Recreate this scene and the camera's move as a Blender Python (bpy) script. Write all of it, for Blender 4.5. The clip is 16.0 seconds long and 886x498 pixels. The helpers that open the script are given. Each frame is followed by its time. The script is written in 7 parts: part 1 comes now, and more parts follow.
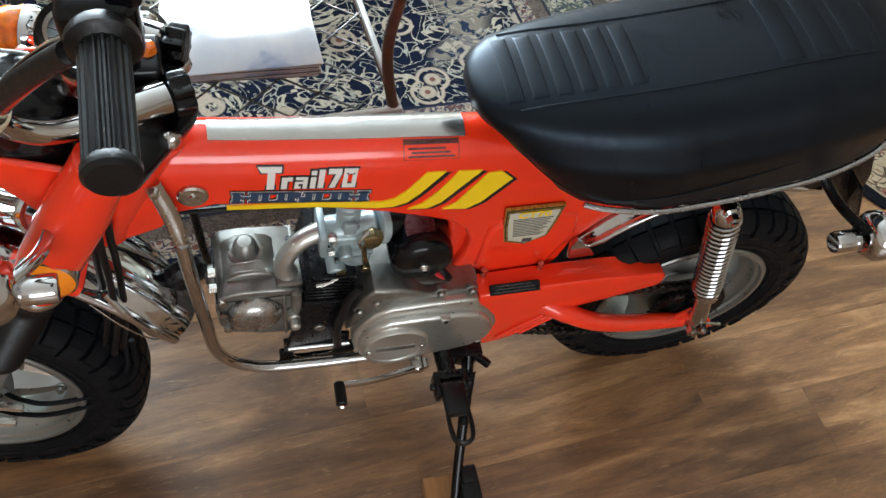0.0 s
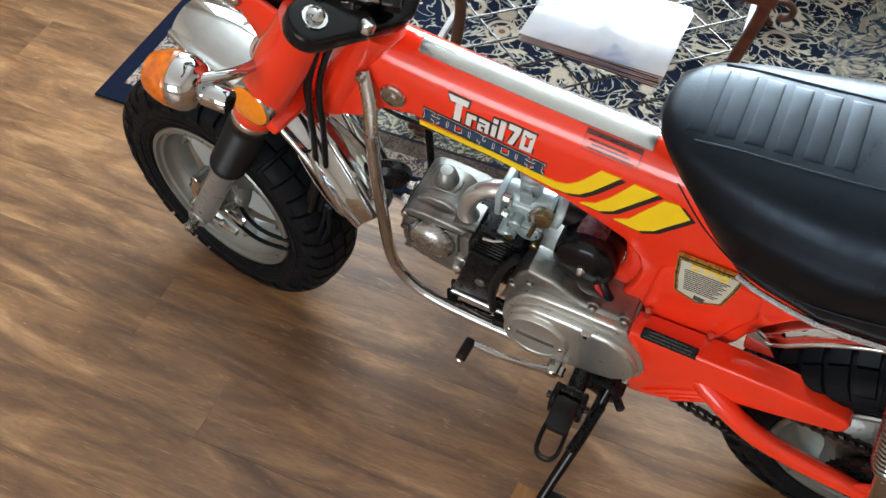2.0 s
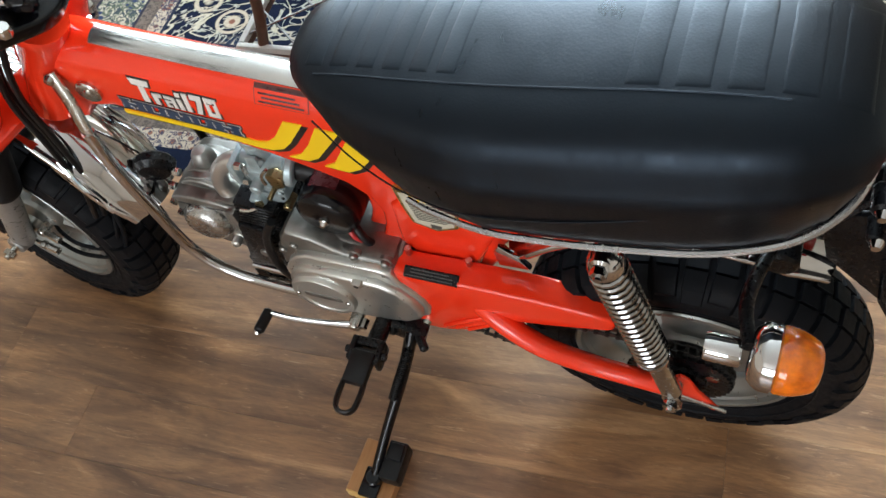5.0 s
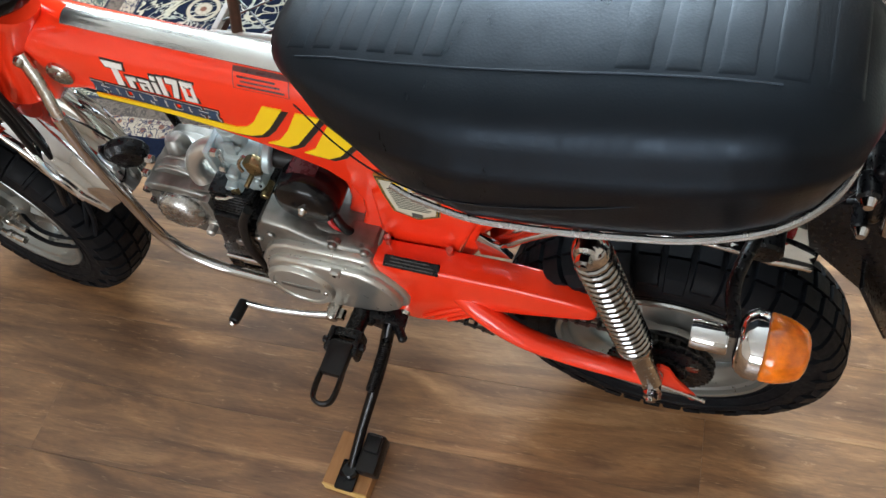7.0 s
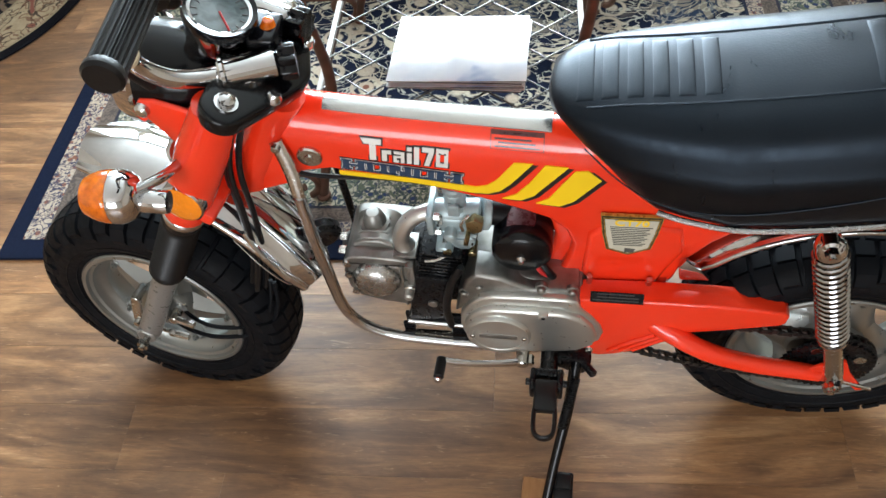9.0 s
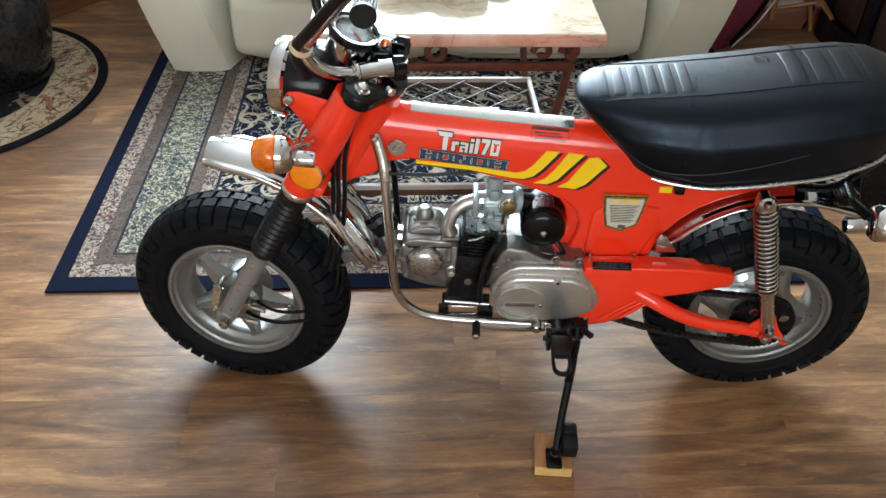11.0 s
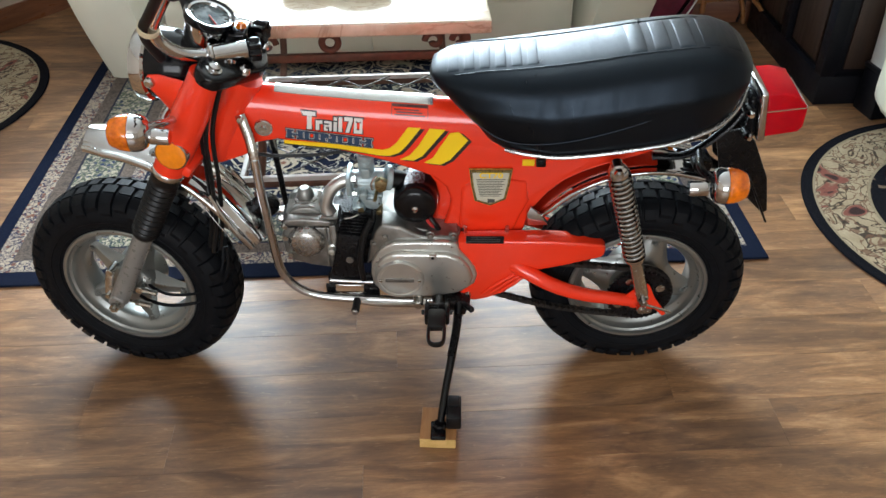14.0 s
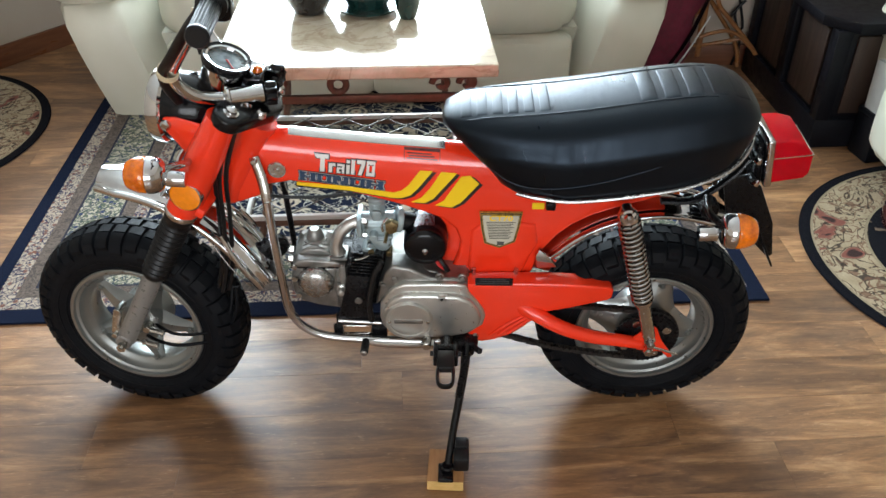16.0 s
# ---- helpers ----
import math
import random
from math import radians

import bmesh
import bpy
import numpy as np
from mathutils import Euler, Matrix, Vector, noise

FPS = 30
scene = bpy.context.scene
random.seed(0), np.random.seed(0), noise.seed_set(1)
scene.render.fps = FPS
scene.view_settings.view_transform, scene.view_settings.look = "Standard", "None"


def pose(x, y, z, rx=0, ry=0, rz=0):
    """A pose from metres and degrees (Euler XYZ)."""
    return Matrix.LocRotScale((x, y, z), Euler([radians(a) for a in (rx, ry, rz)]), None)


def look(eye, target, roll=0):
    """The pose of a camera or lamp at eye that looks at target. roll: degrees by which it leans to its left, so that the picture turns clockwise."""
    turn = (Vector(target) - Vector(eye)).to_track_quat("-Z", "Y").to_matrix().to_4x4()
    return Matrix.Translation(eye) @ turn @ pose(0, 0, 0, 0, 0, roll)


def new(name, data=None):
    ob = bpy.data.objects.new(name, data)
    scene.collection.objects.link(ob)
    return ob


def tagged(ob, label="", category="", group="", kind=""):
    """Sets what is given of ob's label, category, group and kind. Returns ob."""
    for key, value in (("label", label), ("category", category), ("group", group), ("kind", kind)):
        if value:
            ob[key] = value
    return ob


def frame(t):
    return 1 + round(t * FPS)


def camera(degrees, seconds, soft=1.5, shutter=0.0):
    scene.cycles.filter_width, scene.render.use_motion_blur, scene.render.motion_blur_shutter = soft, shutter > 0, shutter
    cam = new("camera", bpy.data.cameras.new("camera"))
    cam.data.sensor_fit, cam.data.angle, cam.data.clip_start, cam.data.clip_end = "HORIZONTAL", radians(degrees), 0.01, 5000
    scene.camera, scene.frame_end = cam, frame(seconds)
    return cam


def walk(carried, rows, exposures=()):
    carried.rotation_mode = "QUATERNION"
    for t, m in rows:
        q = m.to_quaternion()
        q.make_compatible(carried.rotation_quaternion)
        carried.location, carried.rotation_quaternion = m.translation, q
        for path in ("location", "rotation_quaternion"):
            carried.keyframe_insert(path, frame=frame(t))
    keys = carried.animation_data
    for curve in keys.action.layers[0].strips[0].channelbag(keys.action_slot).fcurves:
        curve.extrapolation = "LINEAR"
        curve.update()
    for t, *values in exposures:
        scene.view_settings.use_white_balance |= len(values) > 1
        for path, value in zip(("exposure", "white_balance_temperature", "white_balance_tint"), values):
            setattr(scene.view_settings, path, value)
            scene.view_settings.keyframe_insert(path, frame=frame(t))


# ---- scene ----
cam = camera(55.0, 16.0)
PATH = [
    (0, (-0.135, -0.687, 1.300), (0.306, 0.436, -0.295), 10.9),
    (0.5, (-0.032, -0.803, 1.305), (0.137, 0.414, -0.273), 9.5),
    (1, (0.034, -0.782, 1.290), (-0.028, 0.450, -0.284), 8.5),
    (1.5, (0.070, -0.719, 1.277), (-0.167, 0.462, -0.320), 8.2),
    (2, (0.168, -0.709, 1.281), (-0.315, 0.361, -0.338), 2.2),
    (2.5, (0.232, -0.696, 1.312), (-0.379, 0.348, -0.281), -1.5),
    (3, (0.243, -0.697, 1.303), (-0.449, 0.321, -0.273), -3.9),
    (3.5, (0.337, -0.674, 1.285), (-0.409, 0.306, -0.291), -5.8),
    (4, (0.440, -0.611, 1.249), (-0.277, 0.335, -0.359), -10.9),
    (4.5, (0.498, -0.590, 1.243), (-0.126, 0.358, -0.405), -13.7),
    (4.7, (0.520, -0.576, 1.243), (-0.082, 0.382, -0.407), -15.0),
    (6.8, (0.532, -0.577, 1.228), (0.034, 0.412, -0.439), -12.4),
    (7, (0.508, -0.582, 1.230), (-0.006, 0.398, -0.437), -12.0),
    (7.5, (0.379, -0.607, 1.227), (-0.162, 0.374, -0.432), -12.3),
    (8, (0.235, -0.639, 1.250), (-0.158, 0.398, -0.416), -9.5),
    (8.5, (0.230, -0.705, 1.271), (-0.126, 0.412, -0.351), -8.9),
    (9, (0.137, -0.810, 1.315), (-0.151, 0.440, -0.221), -6.9),
    (9.2, (0.085, -0.845, 1.326), (-0.149, 0.456, -0.177), -5.6),
    (11.3, (-0.089, -1.354, 1.354), (-0.077, 0.223, 0.120), 2.6),
    (11.5, (-0.071, -1.366, 1.343), (-0.054, 0.212, 0.112), 3.7),
    (12, (0.056, -1.419, 1.331), (0.060, 0.166, 0.110), 4.3),
    (12.5, (0.114, -1.431, 1.340), (0.101, 0.171, 0.139), 2.5),
    (13, (0.112, -1.419, 1.334), (0.108, 0.198, 0.154), 2.2),
    (13.5, (0.156, -1.411, 1.331), (0.134, 0.202, 0.145), 1.8),
    (14, (0.162, -1.395, 1.325), (0.121, 0.195, 0.110), -0.5),
    (14.5, (0.152, -1.394, 1.329), (0.138, 0.202, 0.121), -0.7),
    (15, (0.151, -1.396, 1.335), (0.162, 0.228, 0.163), 0.0),
    (15.5, (0.143, -1.393, 1.338), (0.148, 0.243, 0.184), 0.2),
    (16, (0.120, -1.395, 1.343), (0.108, 0.243, 0.192), 0.5),
]
walk(cam, [(t, look(eye, target, roll)) for t, eye, target, roll in PATH],
     exposures=[(0, -0.28), (0.5, -0.08), (1.0, 0.0), (1.5, -0.03), (2.0, -0.08), (3.0, -0.27), (3.5, -0.24), (4.5, -0.10), (7, 0.04), (8.0, 0.0), (8.5, 0.02), (9, 0.10), (11.5, -0.15), (13, -0.17), (14.5, -0.17), (16, -0.14)])

ROOM = pose(0, 0, 0, 0, 0, 4.1)          # the room stands 4 degrees turned from the motorcycle
BIKE = pose(0, 0, 0, 4.0, 0, 0)          # the motorcycle leans on its stand

# ---- world, sun and window light ----
world = bpy.data.worlds.new("sky")
scene.world = world
world.use_nodes = True
wn = world.node_tree.nodes
sky = wn.new("ShaderNodeTexSky")
sky.sky_type = 'NISHITA'
sky.sun_disc = False
sky.sun_elevation, sky.sun_rotation = radians(42), radians(20)
world.node_tree.links.new(sky.outputs["Color"], wn["Background"].inputs["Color"])
wn["Background"].inputs["Strength"].default_value = 0.10

sun_data = bpy.data.lights.new("sun", "SUN")
sun_data.energy, sun_data.angle, sun_data.color = 1.0, radians(12), (1.0, 0.96, 0.9)
sun = new("sun", sun_data)
sun.matrix_world = look((0.5, 6, 6), (0, 0, 0))


def window_light(name, m, w, h, power, color):
    d = bpy.data.lights.new(name, "AREA")
    d.shape, d.size, d.size_y, d.energy, d.color = 'RECTANGLE', w, h, power, color
    ob = new(name, d)
    ob.matrix_world = m
    return ob


BAY_W = ROOM @ pose(-1.62, 1.68, 0, 0, 0, 51.9)          # slanted west side of the bay
window_light("bay_daylight", ROOM @ look((-0.10, 2.46, 1.58), (-0.10, 0.0, 1.32)), 1.6, 1.4, 158, (0.75, 0.90, 1.0)).data.spread = radians(128)
# fill from an unseen side window, added to brighten the left floor
window_light("bay_side_daylight", BAY_W @ look((0.58, -0.03, 1.58), (0.58, -2.4, 1.30)), 0.76, 1.36, 24, (0.75, 0.90, 1.0)).data.spread = radians(128)
# fill from behind the camera, added to light the near side; source unseen
window_light("patio_daylight", ROOM @ look((-0.5, -4.34, 1.40), (-0.5, 0, 0.6)), 2.6, 1.5, 96, (0.92, 0.96, 1.0))
scene.view_settings.exposure = 0.0

# ---- materials ----
def material(name, color, rough=0.5, metal=0.0, coat=0.0, trans=0.0, spec=0.5):
    m = bpy.data.materials.new(name)
    m.use_nodes = True
    b = m.node_tree.nodes["Principled BSDF"]
    b.inputs["Base Color"].default_value = (*color, 1)
    b.inputs["Roughness"].default_value = rough
    b.inputs["Metallic"].default_value = metal
    b.inputs["Coat Weight"].default_value = coat
    b.inputs["Coat Roughness"].default_value = 0.06
    b.inputs["Transmission Weight"].default_value = trans
    b.inputs["Specular IOR Level"].default_value = spec
    return m


class Nodes:
    """Short ways to add nodes to a material."""
    def __init__(self, m):
        self.t = m.node_tree
        self.b = self.t.nodes["Principled BSDF"]
        self.co = None

    def link(self, a, b):
        self.t.links.new(a, b)

    def coords(self, which="Object"):
        n = self.t.nodes.new("ShaderNodeTexCoord")
        return n.outputs[which]

    def mapped(self, vec, scale=(1, 1, 1), loc=(0, 0, 0)):
        n = self.t.nodes.new("ShaderNodeMapping")
        n.inputs["Scale"].default_value = scale
        n.inputs["Location"].default_value = loc
        self.link(vec, n.inputs["Vector"])
        return n.outputs[0]

    def noise(self, vec, scale, detail=4, rough=0.55, distort=0.0):
        n = self.t.nodes.new("ShaderNodeTexNoise")
        n.inputs["Scale"].default_value = scale
        n.inputs["Detail"].default_value = detail
        n.inputs["Roughness"].default_value = rough
        n.inputs["Distortion"].default_value = distort
        self.link(vec, n.inputs["Vector"])
        return n.outputs["Fac"]

    def ramp(self, fac, stops, constant=False):
        n = self.t.nodes.new("ShaderNodeValToRGB")
        cr = n.color_ramp
        cr.interpolation = 'CONSTANT' if constant else 'LINEAR'
        while len(cr.elements) < len(stops):
            cr.elements.new(0.5)
        for e, (p, c) in zip(cr.elements, stops):
            e.position, e.color = p, (c if len(c) == 4 else (*c, 1)) if not isinstance(c, (int, float)) else (c, c, c, 1)
        self.link(fac, n.inputs[0])
        return n.outputs[0]

    def math(self, op, a, b=None):
        n = self.t.nodes.new("ShaderNodeMath")
        n.operation = op
        for i, v in enumerate((a, b)):
            if v is None:
                continue
            if isinstance(v, (int, float)):
                n.inputs[i].default_value = v
            else:
                self.link(v, n.inputs[i])
        return n.outputs[0]

    def mix(self, fac, a, b, blend='MIX'):
        n = self.t.nodes.new("ShaderNodeMix")
        n.data_type, n.blend_type = 'RGBA', blend
        for sock, v in ((n.inputs[0], fac), (n.inputs[6], a), (n.inputs[7], b)):
            if isinstance(v, (int, float)):
                sock.default_value = v
            elif isinstance(v, tuple):
                sock.default_value = (*v, 1)
            else:
                self.link(v, sock)
        return n.outputs[2]

    def bump(self, height, strength=0.3, distance=0.002):
        n = self.t.nodes.new("ShaderNodeBump")
        n.inputs["Strength"].default_value = strength
        n.inputs["Distance"].default_value = distance
        self.link(height, n.inputs["Height"])
        self.link(n.outputs[0], self.b.inputs["Normal"])

    def color(self, out):
        self.link(out, self.b.inputs["Base Color"])

    def rough(self, out):
        self.link(out, self.b.inputs["Roughness"])


def worn(name, color, rough=0.5, metal=0.0, coat=0.0, amount=0.18, scale=30, bump=0.0, bump_scale=400, rough_var=0.12, spec=0.5):
    """A plain finish with blotches, uneven gloss and fine relief."""
    m = material(name, color, rough, metal, coat, spec=spec)
    n = Nodes(m)
    co = n.coords()
    big = n.noise(co, scale, 5, 0.6)
    dark = tuple(c * (1 - amount) for c in color)
    lite = tuple(min(1, c * (1 + amount)) for c in color)
    n.color(n.ramp(big, [(0.3, dark), (0.7, lite)]))
    fine = n.noise(co, scale * 4, 3)
    n.rough(n.ramp(fine, [(0.3, max(0.02, rough - rough_var)), (0.75, min(1, rough + rough_var))]))
    if bump:
        n.bump(n.noise(co, bump_scale, 3), bump, 0.001)
    return m


M_RED = worn("orange_red_paint", (0.90, 0.040, 0.011), 0.17, 0.0, 0.45, 0.04, 6, 0.0, rough_var=0.04)
M_CHROME = worn("chrome", (0.58, 0.58, 0.585), 0.06, 1.0, 0.0, 0.06, 40, 0.0, rough_var=0.04)
M_STEEL = worn("dull_plated_steel", (0.54, 0.53, 0.50), 0.24, 1.0, 0.0, 0.10, 40, 0.0, 500, rough_var=0.06)
M_ALU = worn("cast_aluminium", (0.25, 0.245, 0.23), 0.42, 0.9, 0.0, 0.32, 38, 0.10, 420)
M_COVER = worn("satin_engine_cover", (0.56, 0.56, 0.53), 0.32, 0.85, 0.0, 0.06, 25, 0.0, 900, rough_var=0.05)
M_CAP = worn("polished_cap", (0.42, 0.415, 0.40), 0.27, 0.95, 0.0, 0.08, 30, 0.0, rough_var=0.05)
M_SILVER = worn("silver_wheel_paint", (0.285, 0.295, 0.285), 0.33, 0.8, 0.0, 0.06, 18, 0.0, 600, rough_var=0.06)
M_TRIM = worn("bright_trim", (0.60, 0.60, 0.585), 0.22, 0.9, 0.0, 0.08, 20, rough_var=0.06)
M_ZINC = worn("grey_zinc", (0.36, 0.44, 0.46), 0.42, 0.45, 0.0, 0.22, 60, 0.1, 700)
M_FORK = worn("grey_fork_paint", (0.25, 0.245, 0.235), 0.36, 0.4, 0.0, 0.06, 30)
M_BRASS = worn("brass", (0.32, 0.25, 0.13), 0.35, 1.0, 0.0, 0.15, 80)
M_TYRE = worn("tyre_rubber", (0.0042, 0.0049, 0.0066), 0.58, 0.0, 0.0, 0.3, 30, 0.12, 700, spec=0.12)
M_RUBBER = worn("black_rubber", (0.0045, 0.0045, 0.0052), 0.40, 0.0, 0.0, 0.2, 60, 0.12, 700, spec=0.30)
M_BLACK = worn("black_enamel", (0.003, 0.003, 0.004), 0.17, 0.0, 0.0, 0.2, 40, 0.0, 500, rough_var=0.04, spec=0.28)
M_MATT = worn("matt_black_metal", (0.004, 0.004, 0.005), 0.32, 0.0, 0.0, 0.25, 60, 0.06, 500, spec=0.24)
M_MOULDING = worn("bright_moulding", (0.42, 0.42, 0.42), 0.26, 0.9, 0.0, 0.06, 20, rough_var=0.04)
M_CAUTION = worn("dark_red_print", (0.10, 0.014, 0.010), 0.4, coat=0.3)
M_PRINT = material("faded_grey_print", (0.05, 0.05, 0.05), 0.5)
M_SPRING = worn("spring_steel_chrome", (0.36, 0.36, 0.355), 0.17, 1.0, 0.0, 0.06, 40, rough_var=0.04)
M_CHAIN = worn("oily_chain_steel", (0.045, 0.042, 0.04), 0.42, 0.7, 0.0, 0.3, 120)
M_YELLOW = material("yellow_decal", (0.97, 0.66, 0.012), 0.32, coat=0.3)
M_DECALBLACK = material("black_decal", (0.012, 0.012, 0.013), 0.35, coat=0.2)
M_WHITE = material("white_decal", (0.78, 0.77, 0.74), 0.35, coat=0.2)
M_NAVY = material("navy_decal", (0.022, 0.055, 0.115), 0.35, coat=0.2)
M_CREAM = worn("cream_sticker", (0.56, 0.54, 0.44), 0.4, amount=0.08)
M_GOLD = worn("gold_sticker", (0.45, 0.30, 0.06), 0.3, 0.4)
M_MAROON = worn("dark_red_label", (0.055, 0.010, 0.012), 0.3, coat=0.4)
# the amber lens's light and dark blotches stand in for facet glints
M_AMBER = worn("amber_lens", (0.88, 0.155, 0.002), 0.07, 0.0, 0.6, 0.55, 55, 0.35, 120)
M_AMBER_FLAT = worn("amber_reflector", (0.95, 0.27, 0.006), 0.2, 0.0, 0.6, 0.1, 90, 0.2, 250)
M_REDLENS = worn("red_lens", (0.45, 0.002, 0.010), 0.08, 0.0, 0.0, 0.22, 14, 0.2, 160, spec=0.3)
M_WIRE = material("red_wire", (0.45, 0.02, 0.02), 0.4)
M_TIE = material("cream_cable_tie", (0.62, 0.53, 0.36), 0.5)


def lens_glow(m, color, k):
    """Coloured plastic lets light through: the lens takes it up from behind as a soft inner scatter."""
    b = m.node_tree.nodes["Principled BSDF"]
    b.inputs["Subsurface Weight"].default_value = k
    b.inputs["Subsurface Radius"].default_value = color
    b.inputs["Subsurface Scale"].default_value = 0.012


lens_glow(M_AMBER, (1.0, 0.35, 0.05), 0.4)
lens_glow(M_REDLENS, (1.0, 0.05, 0.05), 0.6)


def seat_vinyl():
    m = material("black_seat_vinyl", (0.006, 0.0065, 0.008), 0.33, spec=0.42)
    m.node_tree.nodes["Principled BSDF"].inputs["IOR"].default_value = 1.40
    # the daylight's blue is put into the sheen by this tint
    m.node_tree.nodes["Principled BSDF"].inputs["Specular Tint"].default_value = (0.60, 0.78, 1.0, 1)
    n = Nodes(m)
    co = n.coords()
    grain = n.t.nodes.new("ShaderNodeTexVoronoi")
    grain.inputs["Scale"].default_value = 420
    n.link(co, grain.inputs["Vector"])
    crease = n.noise(n.mapped(co, (1.6, 1, 1)), 16, 5, 0.55, 0.9)
    h = n.math('ADD', n.math('MULTIPLY', grain.outputs["Distance"], 0.18), n.math('MULTIPLY', crease, 0.4))
    n.bump(h, 0.20, 0.0020)
    smears = n.math('ADD', n.math('MULTIPLY', n.noise(n.mapped(co, (1.8, 1, 1)), 10, 6, 0.68, 0.6), 0.5), n.math('MULTIPLY', n.noise(n.mapped(co, (30, 5, 5)), 1.5, 5, 0.7, 0.8), 0.5))
    n.rough(n.ramp(smears, [(0.38, 0.27), (0.62, 0.46)]))
    n.color(n.ramp(n.noise(co, 9, 4), [(0.3, (0.002, 0.0024, 0.0035)), (0.75, (0.004, 0.0048, 0.0065))]))
    return m


M_SEAT = seat_vinyl()


def plank_material():
    """Printed vinyl board: long light and dark streaks, short grain strokes, knots, each board its own cut."""
    m = material("wood_look_plank", (0.2, 0.12, 0.07), 0.36, spec=0.85)
    n = Nodes(m)
    info = n.t.nodes.new("ShaderNodeObjectInfo")
    co = n.coords()
    shift = n.t.nodes.new("ShaderNodeVectorMath")
    shift.operation = 'MULTIPLY_ADD'
    comb = n.t.nodes.new("ShaderNodeCombineXYZ")
    for i in range(3):
        n.link(info.outputs["Random"], comb.inputs[i])
    n.link(comb.outputs[0], shift.inputs[0])
    shift.inputs[1].default_value = (37.0, 91.0, 53.0)
    n.link(co, shift.inputs[2])
    v = shift.outputs[0]
    streak = n.noise(n.mapped(v, (1.3, 7.0, 1)), 2.0, 7, 0.58, 1.7)
    patch = n.noise(n.mapped(v, (3.0, 7, 1)), 1.4, 5, 0.65, 0.9)
    strokes = n.noise(n.mapped(v, (9, 95, 1)), 2.0, 6, 0.66, 1.1)
    fine = n.noise(n.mapped(v, (40, 300, 1)), 2.0, 4, 0.65, 0.4)
    base = n.ramp(streak, [(0.30, (0.140, 0.065, 0.028)), (0.42, (0.215, 0.104, 0.045)), (0.54, (0.345, 0.174, 0.075)), (0.68, (0.540, 0.305, 0.145))])
    c = n.mix(n.ramp(patch, [(0.40, 0.0), (0.62, 0.75)]), base, n.ramp(streak, [(0.3, (0.105, 0.050, 0.024)), (0.7, (0.260, 0.138, 0.069))]))
    c = n.mix(0.64, c, n.ramp(strokes, [(0.30, 0.55), (0.48, 0.94), (0.62, 1.08), (0.74, 1.35)]), 'MULTIPLY')
    flecks = n.noise(n.mapped(v, (7, 62, 1), (11, 4, 0)), 2.0, 7, 0.74, 1.6)
    c = n.mix(n.ramp(flecks, [(0.58, 0.0), (0.66, 0.50)]), c, (0.60, 0.38, 0.22))
    scars = n.noise(n.mapped(v, (6, 34, 1), (3, 17, 0)), 2.0, 6, 0.70, 2.2)
    c = n.mix(n.ramp(scars, [(0.62, 0.0), (0.70, 0.35)]), c, (0.075, 0.042, 0.026))
    c = n.mix(0.40, c, n.ramp(fine, [(0.3, 0.7), (0.66, 1.15)]), 'MULTIPLY')
    knot = n.t.nodes.new("ShaderNodeTexVoronoi")
    knot.inputs["Scale"].default_value = 1.0
    wob = n.t.nodes.new("ShaderNodeVectorMath")
    wob.operation = 'ADD'
    wn_ = n.t.nodes.new("ShaderNodeTexNoise")
    wn_.inputs["Scale"].default_value = 9.0
    n.link(v, wn_.inputs["Vector"])
    sc = n.t.nodes.new("ShaderNodeVectorMath")
    sc.operation = 'SCALE'
    sc.inputs[3].default_value = 0.5
    n.link(wn_.outputs["Color"], sc.inputs[0])
    n.link(n.mapped(v, (2.1, 8.0, 1)), wob.inputs[0])
    n.link(sc.outputs[0], wob.inputs[1])
    n.link(wob.outputs[0], knot.inputs["Vector"])
    kd = knot.outputs["Distance"]
    c = n.mix(n.ramp(kd, [(0.0, 0.85), (0.07, 0.6), (0.16, 0.25), (0.26, 0.0)]), c, (0.085, 0.042, 0.024))
    ringd = n.math('FRACT', n.math('MULTIPLY', kd, 14.0))
    c = n.mix(n.ramp(kd, [(0.05, 0.0), (0.12, 0.45), (0.34, 0.28), (0.42, 0.0)]), c, n.mix(0.7, c, n.ramp(ringd, [(0.0, 0.55), (0.3, 1.1), (1.0, 0.9)]), 'MULTIPLY'))
    tone = n.ramp(info.outputs["Random"], [(0.0, (0.74, 0.72, 0.70)), (0.5, (0.97, 0.96, 0.95)), (1.0, (1.20, 1.20, 1.20))])
    c = n.mix(1.0, c, tone, 'MULTIPLY')
    n.color(c)
    n.rough(n.ramp(strokes, [(0.3, 0.47), (0.7, 0.34)]))
    n.bump(n.math('ADD', fine, n.math('MULTIPLY', strokes, 0.8)), 0.14, 0.0005)
    return m


M_PLANK = plank_material()
M_JOINT = material("dark_joint", (0.06, 0.04, 0.027), 0.8)


def pile_bump(n, co, k=0.5):
    n.bump(n.noise(co, 900, 2), k, 0.002)


RUG_W, RUG_D = 1.986, 1.95


